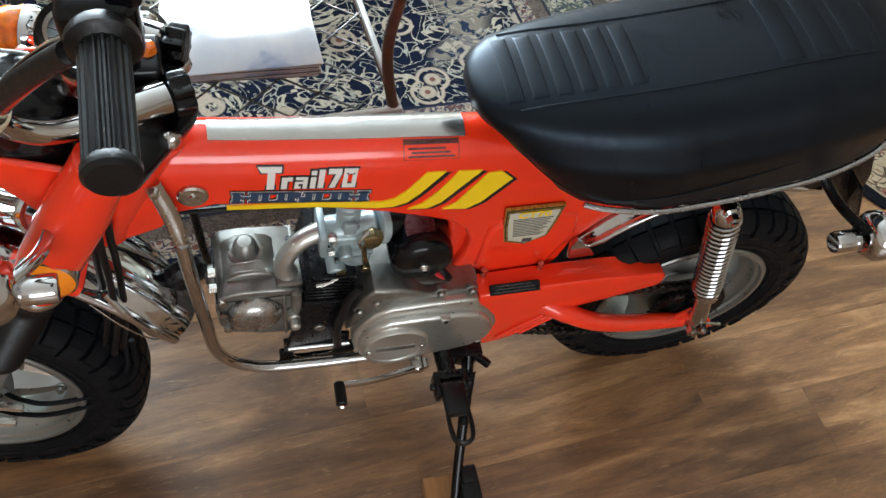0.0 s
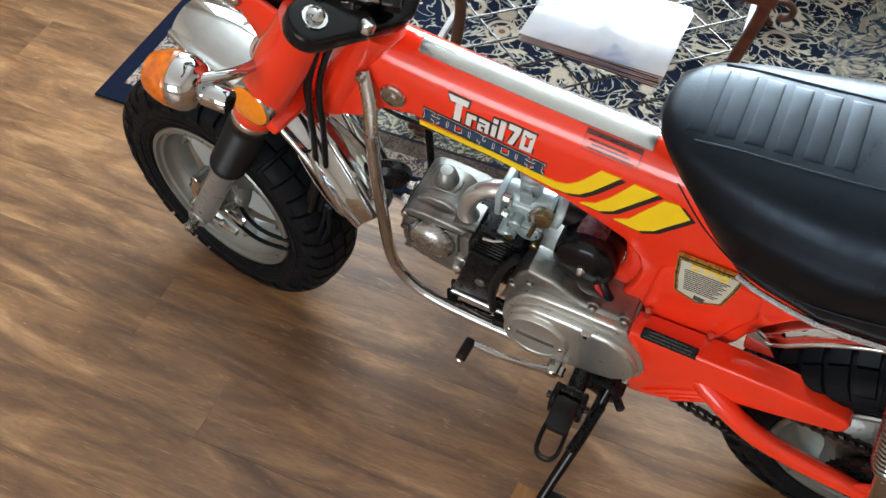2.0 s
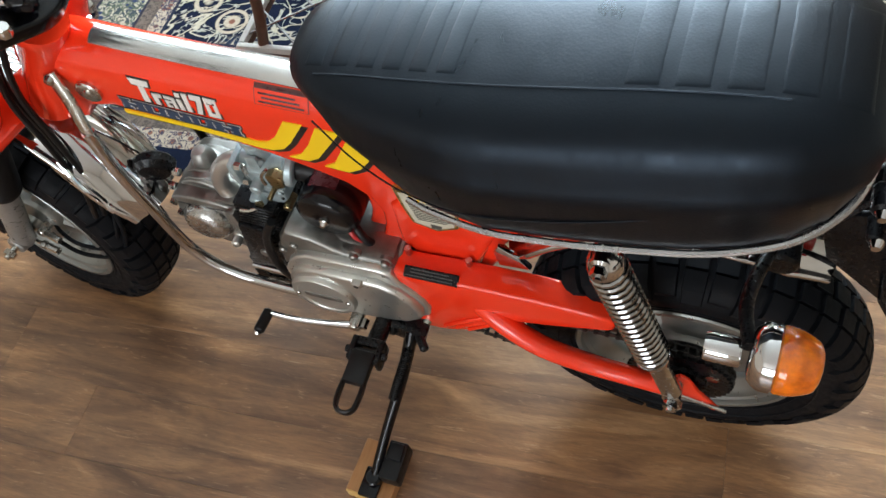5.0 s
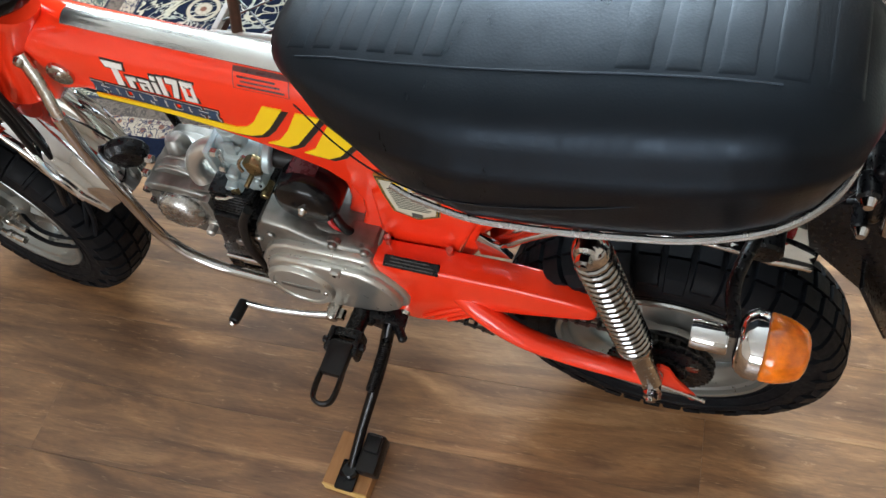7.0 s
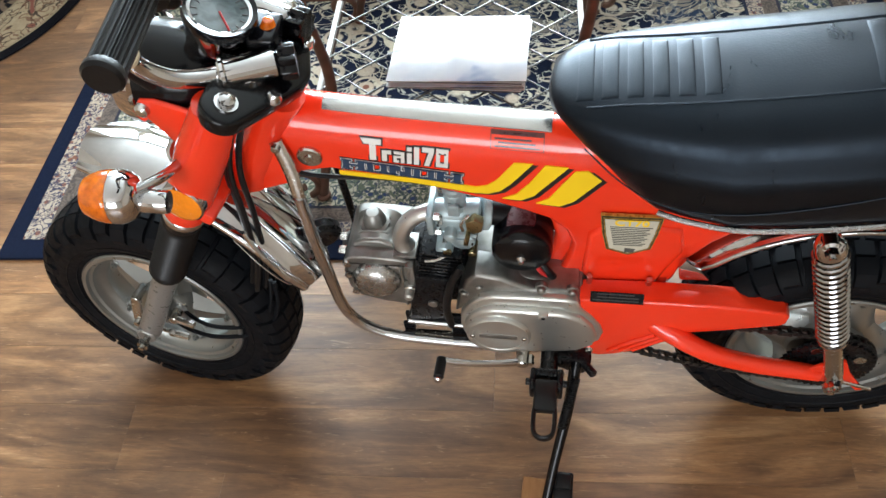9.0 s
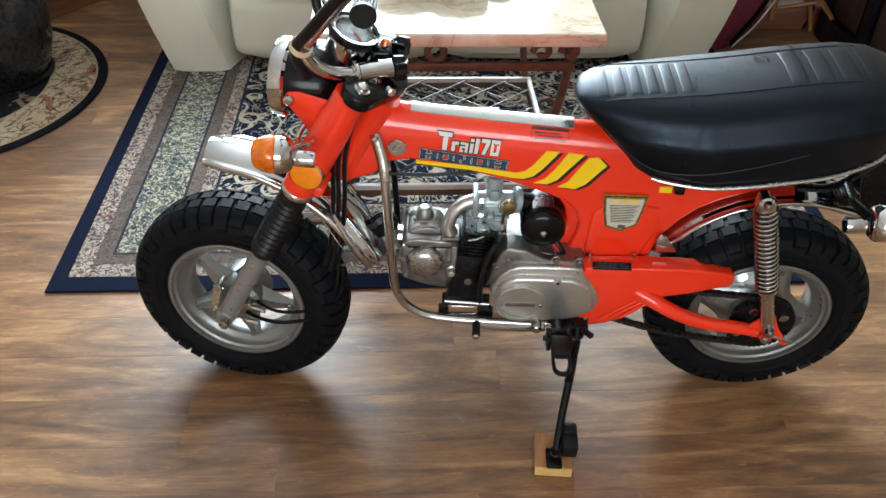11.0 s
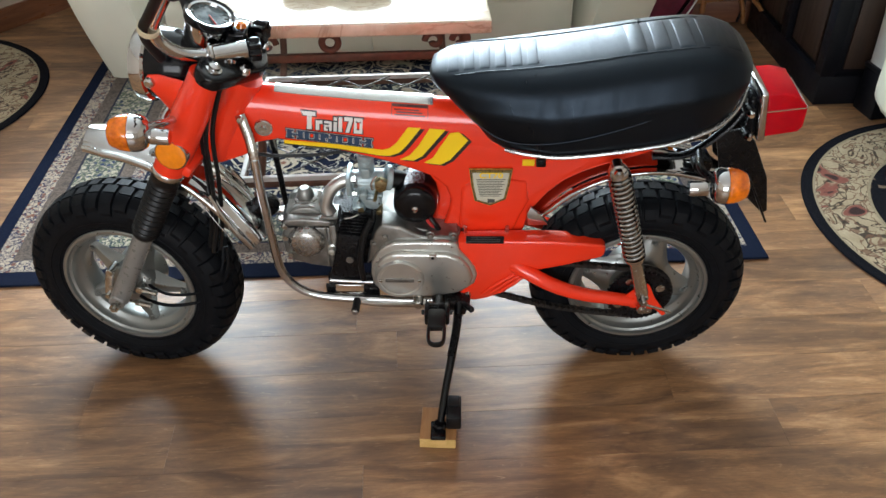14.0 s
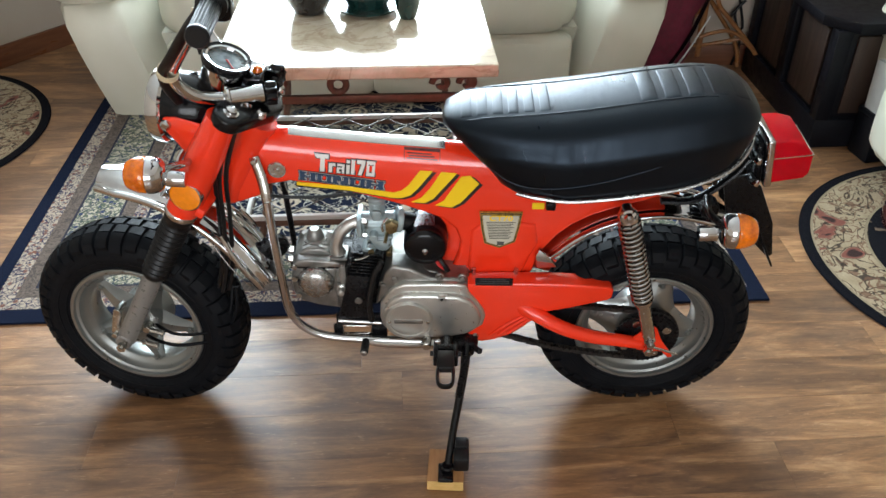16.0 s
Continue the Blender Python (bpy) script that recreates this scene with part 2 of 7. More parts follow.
def rug_material():
    """Woven carpet: navy edge, patterned guard bands, a broad cream floral border and a navy field of scrolls."""
    m = material("oriental_rug", (0.02, 0.03, 0.07), 0.95, spec=0.1)
    n = Nodes(m)
    co = n.coords()
    sep = n.t.nodes.new("ShaderNodeSeparateXYZ")
    n.link(co, sep.inputs[0])
    dx = n.math('SUBTRACT', RUG_W / 2, n.math('ABSOLUTE', sep.outputs[0]))
    dy = n.math('SUBTRACT', RUG_D / 2, n.math('ABSOLUTE', sep.outputs[1]))
    d = n.math('MINIMUM', n.math('ADD', dx, 0.012), dy)
    navy, cream, taupe, rust = (0.006, 0.010, 0.026), (0.40, 0.36, 0.28), (0.145, 0.115, 0.095), (0.19, 0.085, 0.06)

    def motif(scale, width, seed, distort=1.6):
        v = n.mapped(co, (1, 1, 1), (seed, seed * 0.7, 0))
        f = n.noise(v, scale, 2.0, 0.5, distort)
        return n.ramp(n.math('ABSOLUTE', n.math('SUBTRACT', f, 0.5)), [(0.0, 1), (width, 1), (width + 0.012, 0)])

    vor = n.t.nodes.new("ShaderNodeTexVoronoi")
    vor.inputs["Scale"].default_value = 50
    n.link(co, vor.inputs["Vector"])
    dots = n.ramp(vor.outputs["Distance"], [(0.0, 1), (0.3, 1), (0.36, 0)])
    vor2 = n.t.nodes.new("ShaderNodeTexVoronoi")
    vor2.inputs["Scale"].default_value = 9
    n.link(n.mapped(co, (1, 1, 1), (3, 5, 0)), vor2.inputs["Vector"])
    blossom = n.ramp(vor2.outputs["Distance"], [(0.0, 1), (0.16, 1), (0.2, 0), (0.27, 0), (0.29, 1), (0.34, 1), (0.37, 0)])
    # field: cream scrolls and blossoms on navy
    field = n.mix(motif(11, 0.013, 7.0, 2.4), navy, (0.36, 0.35, 0.30))
    field = n.mix(motif(5.0, 0.013, 2.0, 3.0), field, (0.45, 0.40, 0.31))
    field = n.mix(blossom, field, (0.43, 0.36, 0.28))
    field = n.mix(n.ramp(vor2.outputs["Distance"], [(0.0, 1), (0.07, 1), (0.09, 0)]), field, rust)
    field = n.mix(n.ramp(n.noise(co, 2.6, 2), [(0.57, 0.0), (0.61, 0.65)]), field, n.mix(motif(14, 0.045, 4.0), (0.33, 0.29, 0.23), (0.03, 0.05, 0.09)))
    # broad border: cream with navy and green sprays
    broad = n.mix(motif(52, 0.050, 1.0, 1.0), cream, (0.05, 0.065, 0.075))
    broad = n.mix(motif(30, 0.030, 9.0, 1.6), broad, (0.10, 0.12, 0.085))
    broad = n.mix(n.math('MULTIPLY', dots, n.ramp(n.noise(co, 13, 1), [(0.5, 0.0), (0.55, 1.0)])), broad, (0.03, 0.045, 0.10))
    guard = n.mix(dots, (0.40, 0.33, 0.26), rust)
    guard = n.mix(motif(60, 0.04, 5.0), guard, (0.05, 0.05, 0.08))
    stripe = n.mix(motif(60, 0.05, 3.0), taupe, (0.08, 0.065, 0.06))

    def band(lo):
        return n.math('GREATER_THAN', d, lo)

    c = n.mix(band(0.052), navy, guard)
    c = n.mix(band(0.098), c, stripe)
    c = n.mix(band(0.136), c, (0.03, 0.03, 0.045))
    c = n.mix(band(0.143), c, broad)
    c = n.mix(band(0.262), c, (0.03, 0.03, 0.045))
    c = n.mix(band(0.269), c, stripe)
    c = n.mix(band(0.305), c, guard)
    c = n.mix(band(0.342), c, (0.02, 0.025, 0.045))
    c = n.mix(band(0.350), c, field)
    c = n.mix(0.35, c, n.ramp(n.noise(co, 160, 2), [(0.3, 0.6), (0.7, 1.25)]), 'MULTIPLY')
    n.color(c)
    pile_bump(n, co)
    return m


def round_rug_material():
    m = material("round_rug", (0.3, 0.25, 0.18), 0.95, spec=0.1)
    n = Nodes(m)
    co = n.coords()
    ln = n.t.nodes.new("ShaderNodeVectorMath")
    ln.operation = 'LENGTH'
    n.link(co, ln.inputs[0])
    r = ln.outputs["Value"]
    cream = n.ramp(n.noise(co, 30, 3, 0.6), [(0.3, (0.33, 0.255, 0.165)), (0.7, (0.43, 0.345, 0.235))])
    def vine(scale, width, seed, distort):
        f = n.noise(n.mapped(co, (1, 1, 1), (seed, seed * 0.6, 0)), scale, 2, 0.5, distort)
        return n.ramp(n.math('ABSOLUTE', n.math('SUBTRACT', f, 0.5)), [(0.0, 1), (width, 1), (width + 0.010, 0)])
    gold = n.mix(n.math('MULTIPLY', vine(6.5, 0.016, 2.0, 3.0), 0.9), cream, (0.040, 0.028, 0.024))
    gold = n.mix(n.math('MULTIPLY', vine(15, 0.020, 5.0, 1.5), 0.8), gold, (0.16, 0.085, 0.055))
    blot = n.noise(n.mapped(co, (1, 1, 1), (8, 3, 0)), 9.5, 2, 0.5, 0.6)
    gold = n.mix(n.ramp(blot, [(0.60, 0), (0.625, 1)]), gold, (0.23, 0.085, 0.065))
    gold = n.mix(n.ramp(blot, [(0.655, 0), (0.675, 1)]), gold, (0.050, 0.030, 0.028))
    gold = n.mix(n.ramp(blot, [(0.585, 0), (0.592, 0.9), (0.600, 0.9), (0.606, 0)]), gold, (0.045, 0.034, 0.028))
    dark = n.mix(n.ramp(n.noise(co, 7, 3, 0.5, 2), [(0.54, 0), (0.57, 1)]), (0.008, 0.008, 0.011), (0.18, 0.13, 0.09))
    c = n.mix(n.math('GREATER_THAN', r, 0.338), dark, (0.30, 0.24, 0.16))
    c = n.mix(n.math('GREATER_THAN', r, 0.346), c, gold)
    c = n.mix(n.math('GREATER_THAN', r, 0.483), c, (0.30, 0.24, 0.16))
    c = n.mix(n.math('GREATER_THAN', r, 0.490), c, (0.006, 0.006, 0.009))
    c = n.mix(0.3, c, n.ramp(n.noise(co, 170, 2), [(0.3, 0.6), (0.7, 1.25)]), 'MULTIPLY')
    n.color(c)
    pile_bump(n, co)
    return m


M_RUG, M_ROUND = rug_material(), round_rug_material()


def leather_material():
    m = material("cream_leather", (0.55, 0.52, 0.42), 0.42)
    n = Nodes(m)
    co = n.coords()
    n.color(n.ramp(n.noise(co, 3, 4), [(0.3, (0.58, 0.57, 0.47)), (0.7, (0.67, 0.66, 0.56))]))
    g = n.t.nodes.new("ShaderNodeTexVoronoi")
    g.inputs["Scale"].default_value = 260
    n.link(co, g.inputs["Vector"])
    n.bump(n.math('ADD', n.math('MULTIPLY', g.outputs["Distance"], 0.3), n.noise(co, 12, 5, 0.6, 0.8)), 0.25, 0.004)
    n.rough(n.ramp(n.noise(co, 25, 3), [(0.3, 0.36), (0.7, 0.5)]))
    return m


def marble_material():
    m = material("cream_marble", (0.6, 0.52, 0.42), 0.12, coat=0.3)
    n = Nodes(m)
    co = n.coords()
    cloud = n.noise(co, 7, 8, 0.65, 1.4)
    vein = n.noise(co, 4, 6, 0.6, 2.5)
    c = n.ramp(cloud, [(0.3, (0.44, 0.35, 0.24)), (0.5, (0.60, 0.51, 0.38)), (0.72, (0.72, 0.64, 0.52))])
    c = n.mix(n.ramp(n.math('ABSOLUTE', n.math('SUBTRACT', vein, 0.5)), [(0.0, 0.6), (0.03, 0.0)]), c, (0.36, 0.25, 0.17))
    n.color(c)
    n.rough(n.ramp(cloud, [(0.3, 0.16), (0.7, 0.10)]))
    return m


def wood_material(name, a, b, rough, stretch=(3, 30, 30)):
    m = material(name, a, rough)
    n = Nodes(m)
    co = n.mapped(n.coords(), stretch)
    g = n.noise(co, 1.5, 6, 0.6, 0.7)
    n.color(n.ramp(g, [(0.3, a), (0.72, b)]))
    n.rough(n.ramp(g, [(0.3, rough + 0.08), (0.7, max(0.05, rough - 0.08))]))
    n.bump(g, 0.12, 0.001)
    return m


M_LEATHER, M_MARBLE = leather_material(), marble_material()
M_IRON = worn("brown_painted_iron", (0.115, 0.055, 0.035), 0.5, 0.2, 0.0, 0.35, 40, 0.3, 300)
M_WHITEBAR = worn("white_enamelled_bar", (0.58, 0.57, 0.55), 0.35, amount=0.04)
M_WIREBAR = worn("grey_lattice_wire", (0.13, 0.125, 0.12), 0.35, 0.8, amount=0.1)
M_BOARD = wood_material("red_brown_baseboard", (0.13, 0.045, 0.022), (0.24, 0.10, 0.05), 0.32)
M_RATTAN = wood_material("varnished_rattan", (0.20, 0.08, 0.028), (0.32, 0.15, 0.055), 0.3, (12, 12, 12))
M_DARKWOOD = worn("black_lacquered_wood", (0.0050, 0.0052, 0.0075), 0.42, 0.0, 0.0, 0.3, 12, spec=0.16)
M_MAHOGANY = wood_material("dark_mahogany", (0.030, 0.008, 0.007), (0.055, 0.014, 0.011), 0.25, (4, 20, 20))
M_PANEL = wood_material("brown_wood_panel", (0.014, 0.006, 0.003), (0.034, 0.014, 0.006), 0.6, (25, 25, 2))
M_FABRIC = worn("burgundy_fabric", (0.13, 0.012, 0.03), 0.85, amount=0.3, scale=25, bump=0.4, bump_scale=350)
M_WALL = worn("beige_wall_paint", (0.52, 0.45, 0.375), 0.75, amount=0.04, scale=3, bump=0.15, bump_scale=120)
M_CEIL = worn("white_ceiling_paint", (0.78, 0.77, 0.74), 0.85, amount=0.03, scale=4)
M_FRAMEWHITE = worn("white_window_paint", (0.76, 0.75, 0.72), 0.45, amount=0.04)
M_GLAZE = worn("teal_glazed_pottery", (0.008, 0.035, 0.032), 0.18, coat=0.5, amount=0.3, scale=15)
M_GLAZE_DARK = worn("dark_grey_pottery", (0.008, 0.008, 0.010), 0.3, coat=0.3, amount=0.3, scale=15)
M_BLOCK = wood_material("pine_block_top", (0.30, 0.13, 0.045), (0.45, 0.22, 0.08), 0.55, (40, 6, 30))
M_ENDGRAIN = wood_material("pine_end_grain", (0.55, 0.34, 0.10), (0.68, 0.45, 0.17), 0.6, (30, 30, 60))
M_BLUE = worn("blue_cloth", (0.02, 0.06, 0.17), 0.8, amount=0.2)
M_BAG = worn("grey_white_bag", (0.50, 0.51, 0.50), 0.6, amount=0.15, scale=12)
M_PAPERDARK = worn("dark_page_edges", (0.10, 0.095, 0.09), 0.6, amount=0.3, scale=200)
M_PAPER = worn("page_edges", (0.55, 0.53, 0.49), 0.7, amount=0.15, scale=300)


def magazine_cover():
    m = material("glossy_magazine_cover", (0.7, 0.7, 0.72), 0.16, coat=0.5)
    n = Nodes(m)
    co = n.coords()
    c = n.ramp(n.noise(co, 7, 3, 0.5, 0.8), [(0.35, (0.80, 0.80, 0.81)), (0.58, (0.66, 0.69, 0.76)), (0.68, (0.20, 0.30, 0.55)), (0.75, (0.72, 0.70, 0.70))])
    n.color(c)
    return m


M_COVERPAGE = magazine_cover()
M_GLASS = material("clear_glass", (0.95, 0.97, 0.96), 0.02, trans=1.0)


def dial_material():
    m = material("speedometer_face", (0.1, 0.12, 0.12), 0.25, coat=1.0)
    n = Nodes(m)
    co = n.coords()
    n.color(n.ramp(n.noise(co, 90, 2, 0.5, 0.5), [(0.40, (0.045, 0.065, 0.07)), (0.65, (0.09, 0.12, 0.125))]))
    return m


M_DIAL = dial_material()

# ---- mesh helpers ----
def mesh_from(bm, name, mat, sharp=38):
    me = bpy.data.meshes.new(name)
    bmesh.ops.recalc_face_normals(bm, faces=bm.faces)
    bm.to_mesh(me)
    bm.free()
    for p in me.polygons:
        p.use_smooth = True
    me.set_sharp_from_angle(angle=radians(sharp))
    for m in (mat if isinstance(mat, (list, tuple)) else [mat]):
        me.materials.append(m)
    return me


def part(name, bm, mat, parent, label="", m=None, sharp=38):
    """One mesh object under a thing or under a part."""
    ob = new(name, mesh_from(bm, name, mat, sharp))
    ob.parent = parent
    if m is not None:
        ob.matrix_basis = m
    if label:
        ob["label"] = label
    return ob


def thing(name, bm, mat, label, category, m=None, group="", kind="", sharp=38):
    ob = new(name, mesh_from(bm, name, mat, sharp))
    if m is not None:
        ob.matrix_basis = m
    return tagged(ob, label, category, group, kind)


def root(name, label, category, m, group="", kind=""):
    ob = new(name)
    ob.empty_display_size = 0.05
    ob.matrix_basis = m
    return tagged(ob, label, category, group, kind)


def bevelled(bm, verts, width, seg=2):
    if width <= 0:
        return
    vs = set(verts)
    edges = [e for e in bm.edges if e.verts[0] in vs and e.verts[1] in vs and len(e.link_faces) == 2 and e.calc_face_angle(0) > 0.5]
    bmesh.ops.bevel(bm, geom=edges, offset=width, segments=seg, profile=0.5, affect='EDGES', clamp_overlap=True)


def box(bm, c, s, bev=0.0, seg=2, m=None):
    r = bmesh.ops.create_cube(bm, size=1.0)
    t = Matrix.Translation(c) @ Matrix.Diagonal((*s, 1))
    bmesh.ops.transform(bm, matrix=(m @ t) if m is not None else t, verts=r["verts"])
    bevelled(bm, r["verts"], bev, seg)
    return bm


def prism(bm, outline, y0, y1, bev=0.0, seg=3, m=None, scale0=1.0):
    """An outline in x and z, drawn out from y0 to y1."""
    cx = sum(p[0] for p in outline) / len(outline)
    cz = sum(p[1] for p in outline) / len(outline)
    a = [bm.verts.new((cx + (x - cx) * scale0, y0, cz + (z - cz) * scale0)) for x, z in outline]
    b = [bm.verts.new((x, y1, z)) for x, z in outline]
    n = len(outline)
    bm.faces.new(a)
    bm.faces.new(b[::-1])
    for i in range(n):
        j = (i + 1) % n
        bm.faces.new((a[i], b[i], b[j], a[j]))
    bm.normal_update()
    if bev > 0:
        ring = set(a) | set(b)
        caps = [e for e in bm.edges if (e.verts[0] in ring and e.verts[1] in ring) and (e.verts[0].co.y == e.verts[1].co.y)]
        bmesh.ops.bevel(bm, geom=caps, offset=bev, segments=seg, profile=0.5, affect='EDGES', clamp_overlap=True)
    if m is not None:
        bmesh.ops.transform(bm, matrix=m, verts=bm.verts)
    return bm


def smooth_path(pts, steps=6, closed=False):
    """A round curve through the given points."""
    p = [Vector(q) for q in pts]
    n = len(p)
    if n == 2 and not closed:
        return p
    out = []
    rng = range(n) if closed else range(n - 1)
    for i in rng:
        a = p[(i - 1) % n] if closed or i > 0 else p[0] * 2 - p[1]
        b, c = p[i], p[(i + 1) % n]
        d = p[(i + 2) % n] if closed or i + 2 < n else p[-1] * 2 - p[-2]
        for k in range(steps):
            t = k / steps
            out.append(0.5 * ((2 * b) + (c - a) * t + (2 * a - 5 * b + 4 * c - d) * t * t + (3 * b - a - 3 * c + d) * t ** 3))
    if not closed:
        out.append(p[-1])
    return out


def tube(bm, pts, r, seg=10, steps=6, closed=False, flat=None, caps=True):
    """A pipe along a curve; r one radius or one for each given point; flat: (sx, sy) squash of the section."""
    path = smooth_path(pts, steps, closed)
    n = len(path)
    radii = [r] * n
    if isinstance(r, (list, tuple)):
        radii = [float(np.interp(i / (n - 1) * (len(r) - 1), range(len(r)), r)) for i in range(n)]
    up = None
    rings = []
    for i, c in enumerate(path):
        a = path[(i - 1) % n] if closed or i > 0 else c
        b = path[(i + 1) % n] if closed or i < n - 1 else c
        d = (b - a).normalized()
        if up is None:
            up = Vector((0, 0, 1)) if abs(d.z) < 0.9 else Vector((1, 0, 0))
        up = (up - d * up.dot(d)).normalized()
        side = d.cross(up)
        fx, fy = flat if flat else (1, 1)
        rings.append([bm.verts.new(c + (side * math.cos(2 * math.pi * k / seg) * fx + up * math.sin(2 * math.pi * k / seg) * fy) * radii[i]) for k in range(seg)])
    last = n if closed else n - 1
    for i in range(last):
        A, B = rings[i], rings[(i + 1) % n]
        for k in range(seg):
            bm.faces.new((A[k], A[(k + 1) % seg], B[(k + 1) % seg], B[k]))
    if not closed and caps:
        bm.faces.new(rings[0][::-1])
        bm.faces.new(rings[-1])
    return bm


def lathe(bm, profile, m=None, seg=32, closed=False):
    """A profile of (radius, height) turned round the local z axis."""
    rings = []
    for r, h in profile:
        if r < 1e-6:
            rings.append([bm.verts.new((0, 0, h))])
        else:
            rings.append([bm.verts.new((r * math.cos(2 * math.pi * k / seg), r * math.sin(2 * math.pi * k / seg), h)) for k in range(seg)])
    pairs = list(zip(rings, rings[1:])) + ([(rings[-1], rings[0])] if closed else [])
    for A, B in pairs:
        for k in range(seg):
            j = (k + 1) % seg
            if len(A) == 1 and len(B) == 1:
                continue
            if len(A) == 1:
                bm.faces.new((A[0], B[k], B[j]))
            elif len(B) == 1:
                bm.faces.new((A[k], A[j], B[0]))
            else:
                bm.faces.new((A[k], A[j], B[j], B[k]))
    if m is not None:
        bmesh.ops.transform(bm, matrix=m, verts=[v for ring in rings for v in ring])
    return bm


def along(base, tip):
    """A pose at base whose z axis points to tip."""
    b, t = Vector(base), Vector(tip)
    return Matrix.Translation(b) @ (t - b).to_track_quat('Z', 'Y').to_matrix().to_4x4()


def rod(bm, a, b, r, seg=12, bev=0.0):
    h = (Vector(b) - Vector(a)).length
    e = min(bev, r * 0.6)
    prof = [(0, 0), (r - e, 0), (r, e), (r, h - e), (r - e, h), (0, h)] if e > 0 else [(0, 0), (r, 0), (r, h), (0, h)]
    return lathe(bm, prof, along(a, b), seg)


def nut(bm, a, b, r):
    """A hexagon nut with a stub of thread."""
    rod(bm, a, b, r, 6)
    d = (Vector(b) - Vector(a)).normalized()
    rod(bm, a, Vector(b) + d * r * 0.5, r * 0.5, 10)
    return bm


def moved(bm, m):
    bmesh.ops.transform(bm, matrix=m, verts=bm.verts)
    return bm


def B():
    return bmesh.new()


# ---- the room ----
X0, X1, Y0, Y1, YB, H = -2.6, 2.9, -4.4, 1.74, 2.5, 2.45


def wall(name, boxes, label):
    bm = B()
    for c, s in boxes:
        box(bm, c, s)
    return thing(name, bm, M_WALL, label, "wall", ROOM, kind="structure")


def wall_with_window(name, x0, x1, y, t, wx0, wx1, wz0, wz1, label):
    return wall(name, [
        (((x0 + wx0) / 2, y, H / 2), (wx0 - x0, t, H)), (((wx1 + x1) / 2, y, H / 2), (x1 - wx1, t, H)),
        (((wx0 + wx1) / 2, y, wz0 / 2), (wx1 - wx0, t, wz0)), (((wx0 + wx1) / 2, y, (wz1 + H) / 2), (wx1 - wx0, t, H - wz1))], label)


def window(name, x0, x1, z0, z1, y, inward, label, base=ROOM):
    r = root(name, label, "window", base @ pose((x0 + x1) / 2, y, z0), kind="structure")
    w, h = x1 - x0, z1 - z0
    bm = B()
    for cx in (-w / 2 + 0.025, 0, w / 2 - 0.025):
        box(bm, (cx, 0, h / 2), (0.05, 0.06, h), 0.004, 1)
    for cz in (0.025, h - 0.025):
        box(bm, (0, 0.001, cz), (w - 0.1, 0.056, 0.05), 0.004, 1)
    part("window_frame", bm, M_FRAMEWHITE, r)
    part("window_sill", box(B(), (0, inward * 0.09, -0.015), (w + 0.1, 0.1, 0.03), 0.005), M_FRAMEWHITE, r)
    for k in (-1, 1):
        p = part("pane", box(B(), (k * w / 4, 0, h / 2), (w / 2 - 0.06, 0.006, h - 0.1)), M_GLASS, r)
        p.visible_shadow = False
    return r


t = 0.12
wall("wall_west", [((X0 - t / 2, (Y0 + Y1) / 2, H / 2), (t, Y1 - Y0 + 2 * t, H))], "plain beige painted wall beside the left rug")
wall("wall_east", [((X1 + t / 2, (Y0 + Y1) / 2, H / 2), (t, Y1 - Y0 + 2 * t, H))], "plain beige painted wall behind the armchair")
wall_with_window("wall_south", X0, X1, Y0 - t / 2, t, -1.8, 0.8, 0.5, 2.15, "beige wall with an opening for the added unseen window")
wall("wall_north_west", [(((X0 - 1.62) / 2, Y1 + t / 2, H / 2), (-1.62 - X0, t, H))], "beige wall left of the bay")
wall("wall_north_east", [(((0.98 + X1) / 2, Y1 + t / 2, H / 2), (X1 - 0.98, t, H))], "beige wall with a wooden baseboard behind the rattan chair")
wall_with_window("wall_bay", -0.95, 0.85, YB + t / 2, t, -0.90, 0.70, 0.87, 2.29, "beige bay wall with a window behind the sofa")


def slanted_wall(name, a, b, label, opening=None):
    (ax, ay), (bx, by) = a, b
    ln, ang = math.hypot(bx - ax, by - ay), math.degrees(math.atan2(by - ay, bx - ax))
    m = ROOM @ pose(ax, ay, 0, 0, 0, ang)
    bm = B()
    if opening:
        u0, u1, z0, z1 = opening
        for c0, c1, h0, h1 in ((0, u0, 0, H), (u1, ln, 0, H), (u0, u1, 0, z0), (u0, u1, z1, H)):
            box(bm, ((c0 + c1) / 2, t / 2, (h0 + h1) / 2), (c1 - c0, t, h1 - h0))
    else:
        box(bm, (ln / 2, t / 2, H / 2), (ln, t, H))
    w = thing(name, bm, M_WALL, label, "wall", m, kind="structure")
    bm = B()
    prism(bm, [(0, 0.0), (ln, 0.0), (ln, 0.085), (0, 0.085)], -0.018, -0.001, 0.004, 2)
    thing("baseboard", bm, M_BOARD, "red-brown stained wooden baseboard", "baseboard", m, kind="structure")
    return w


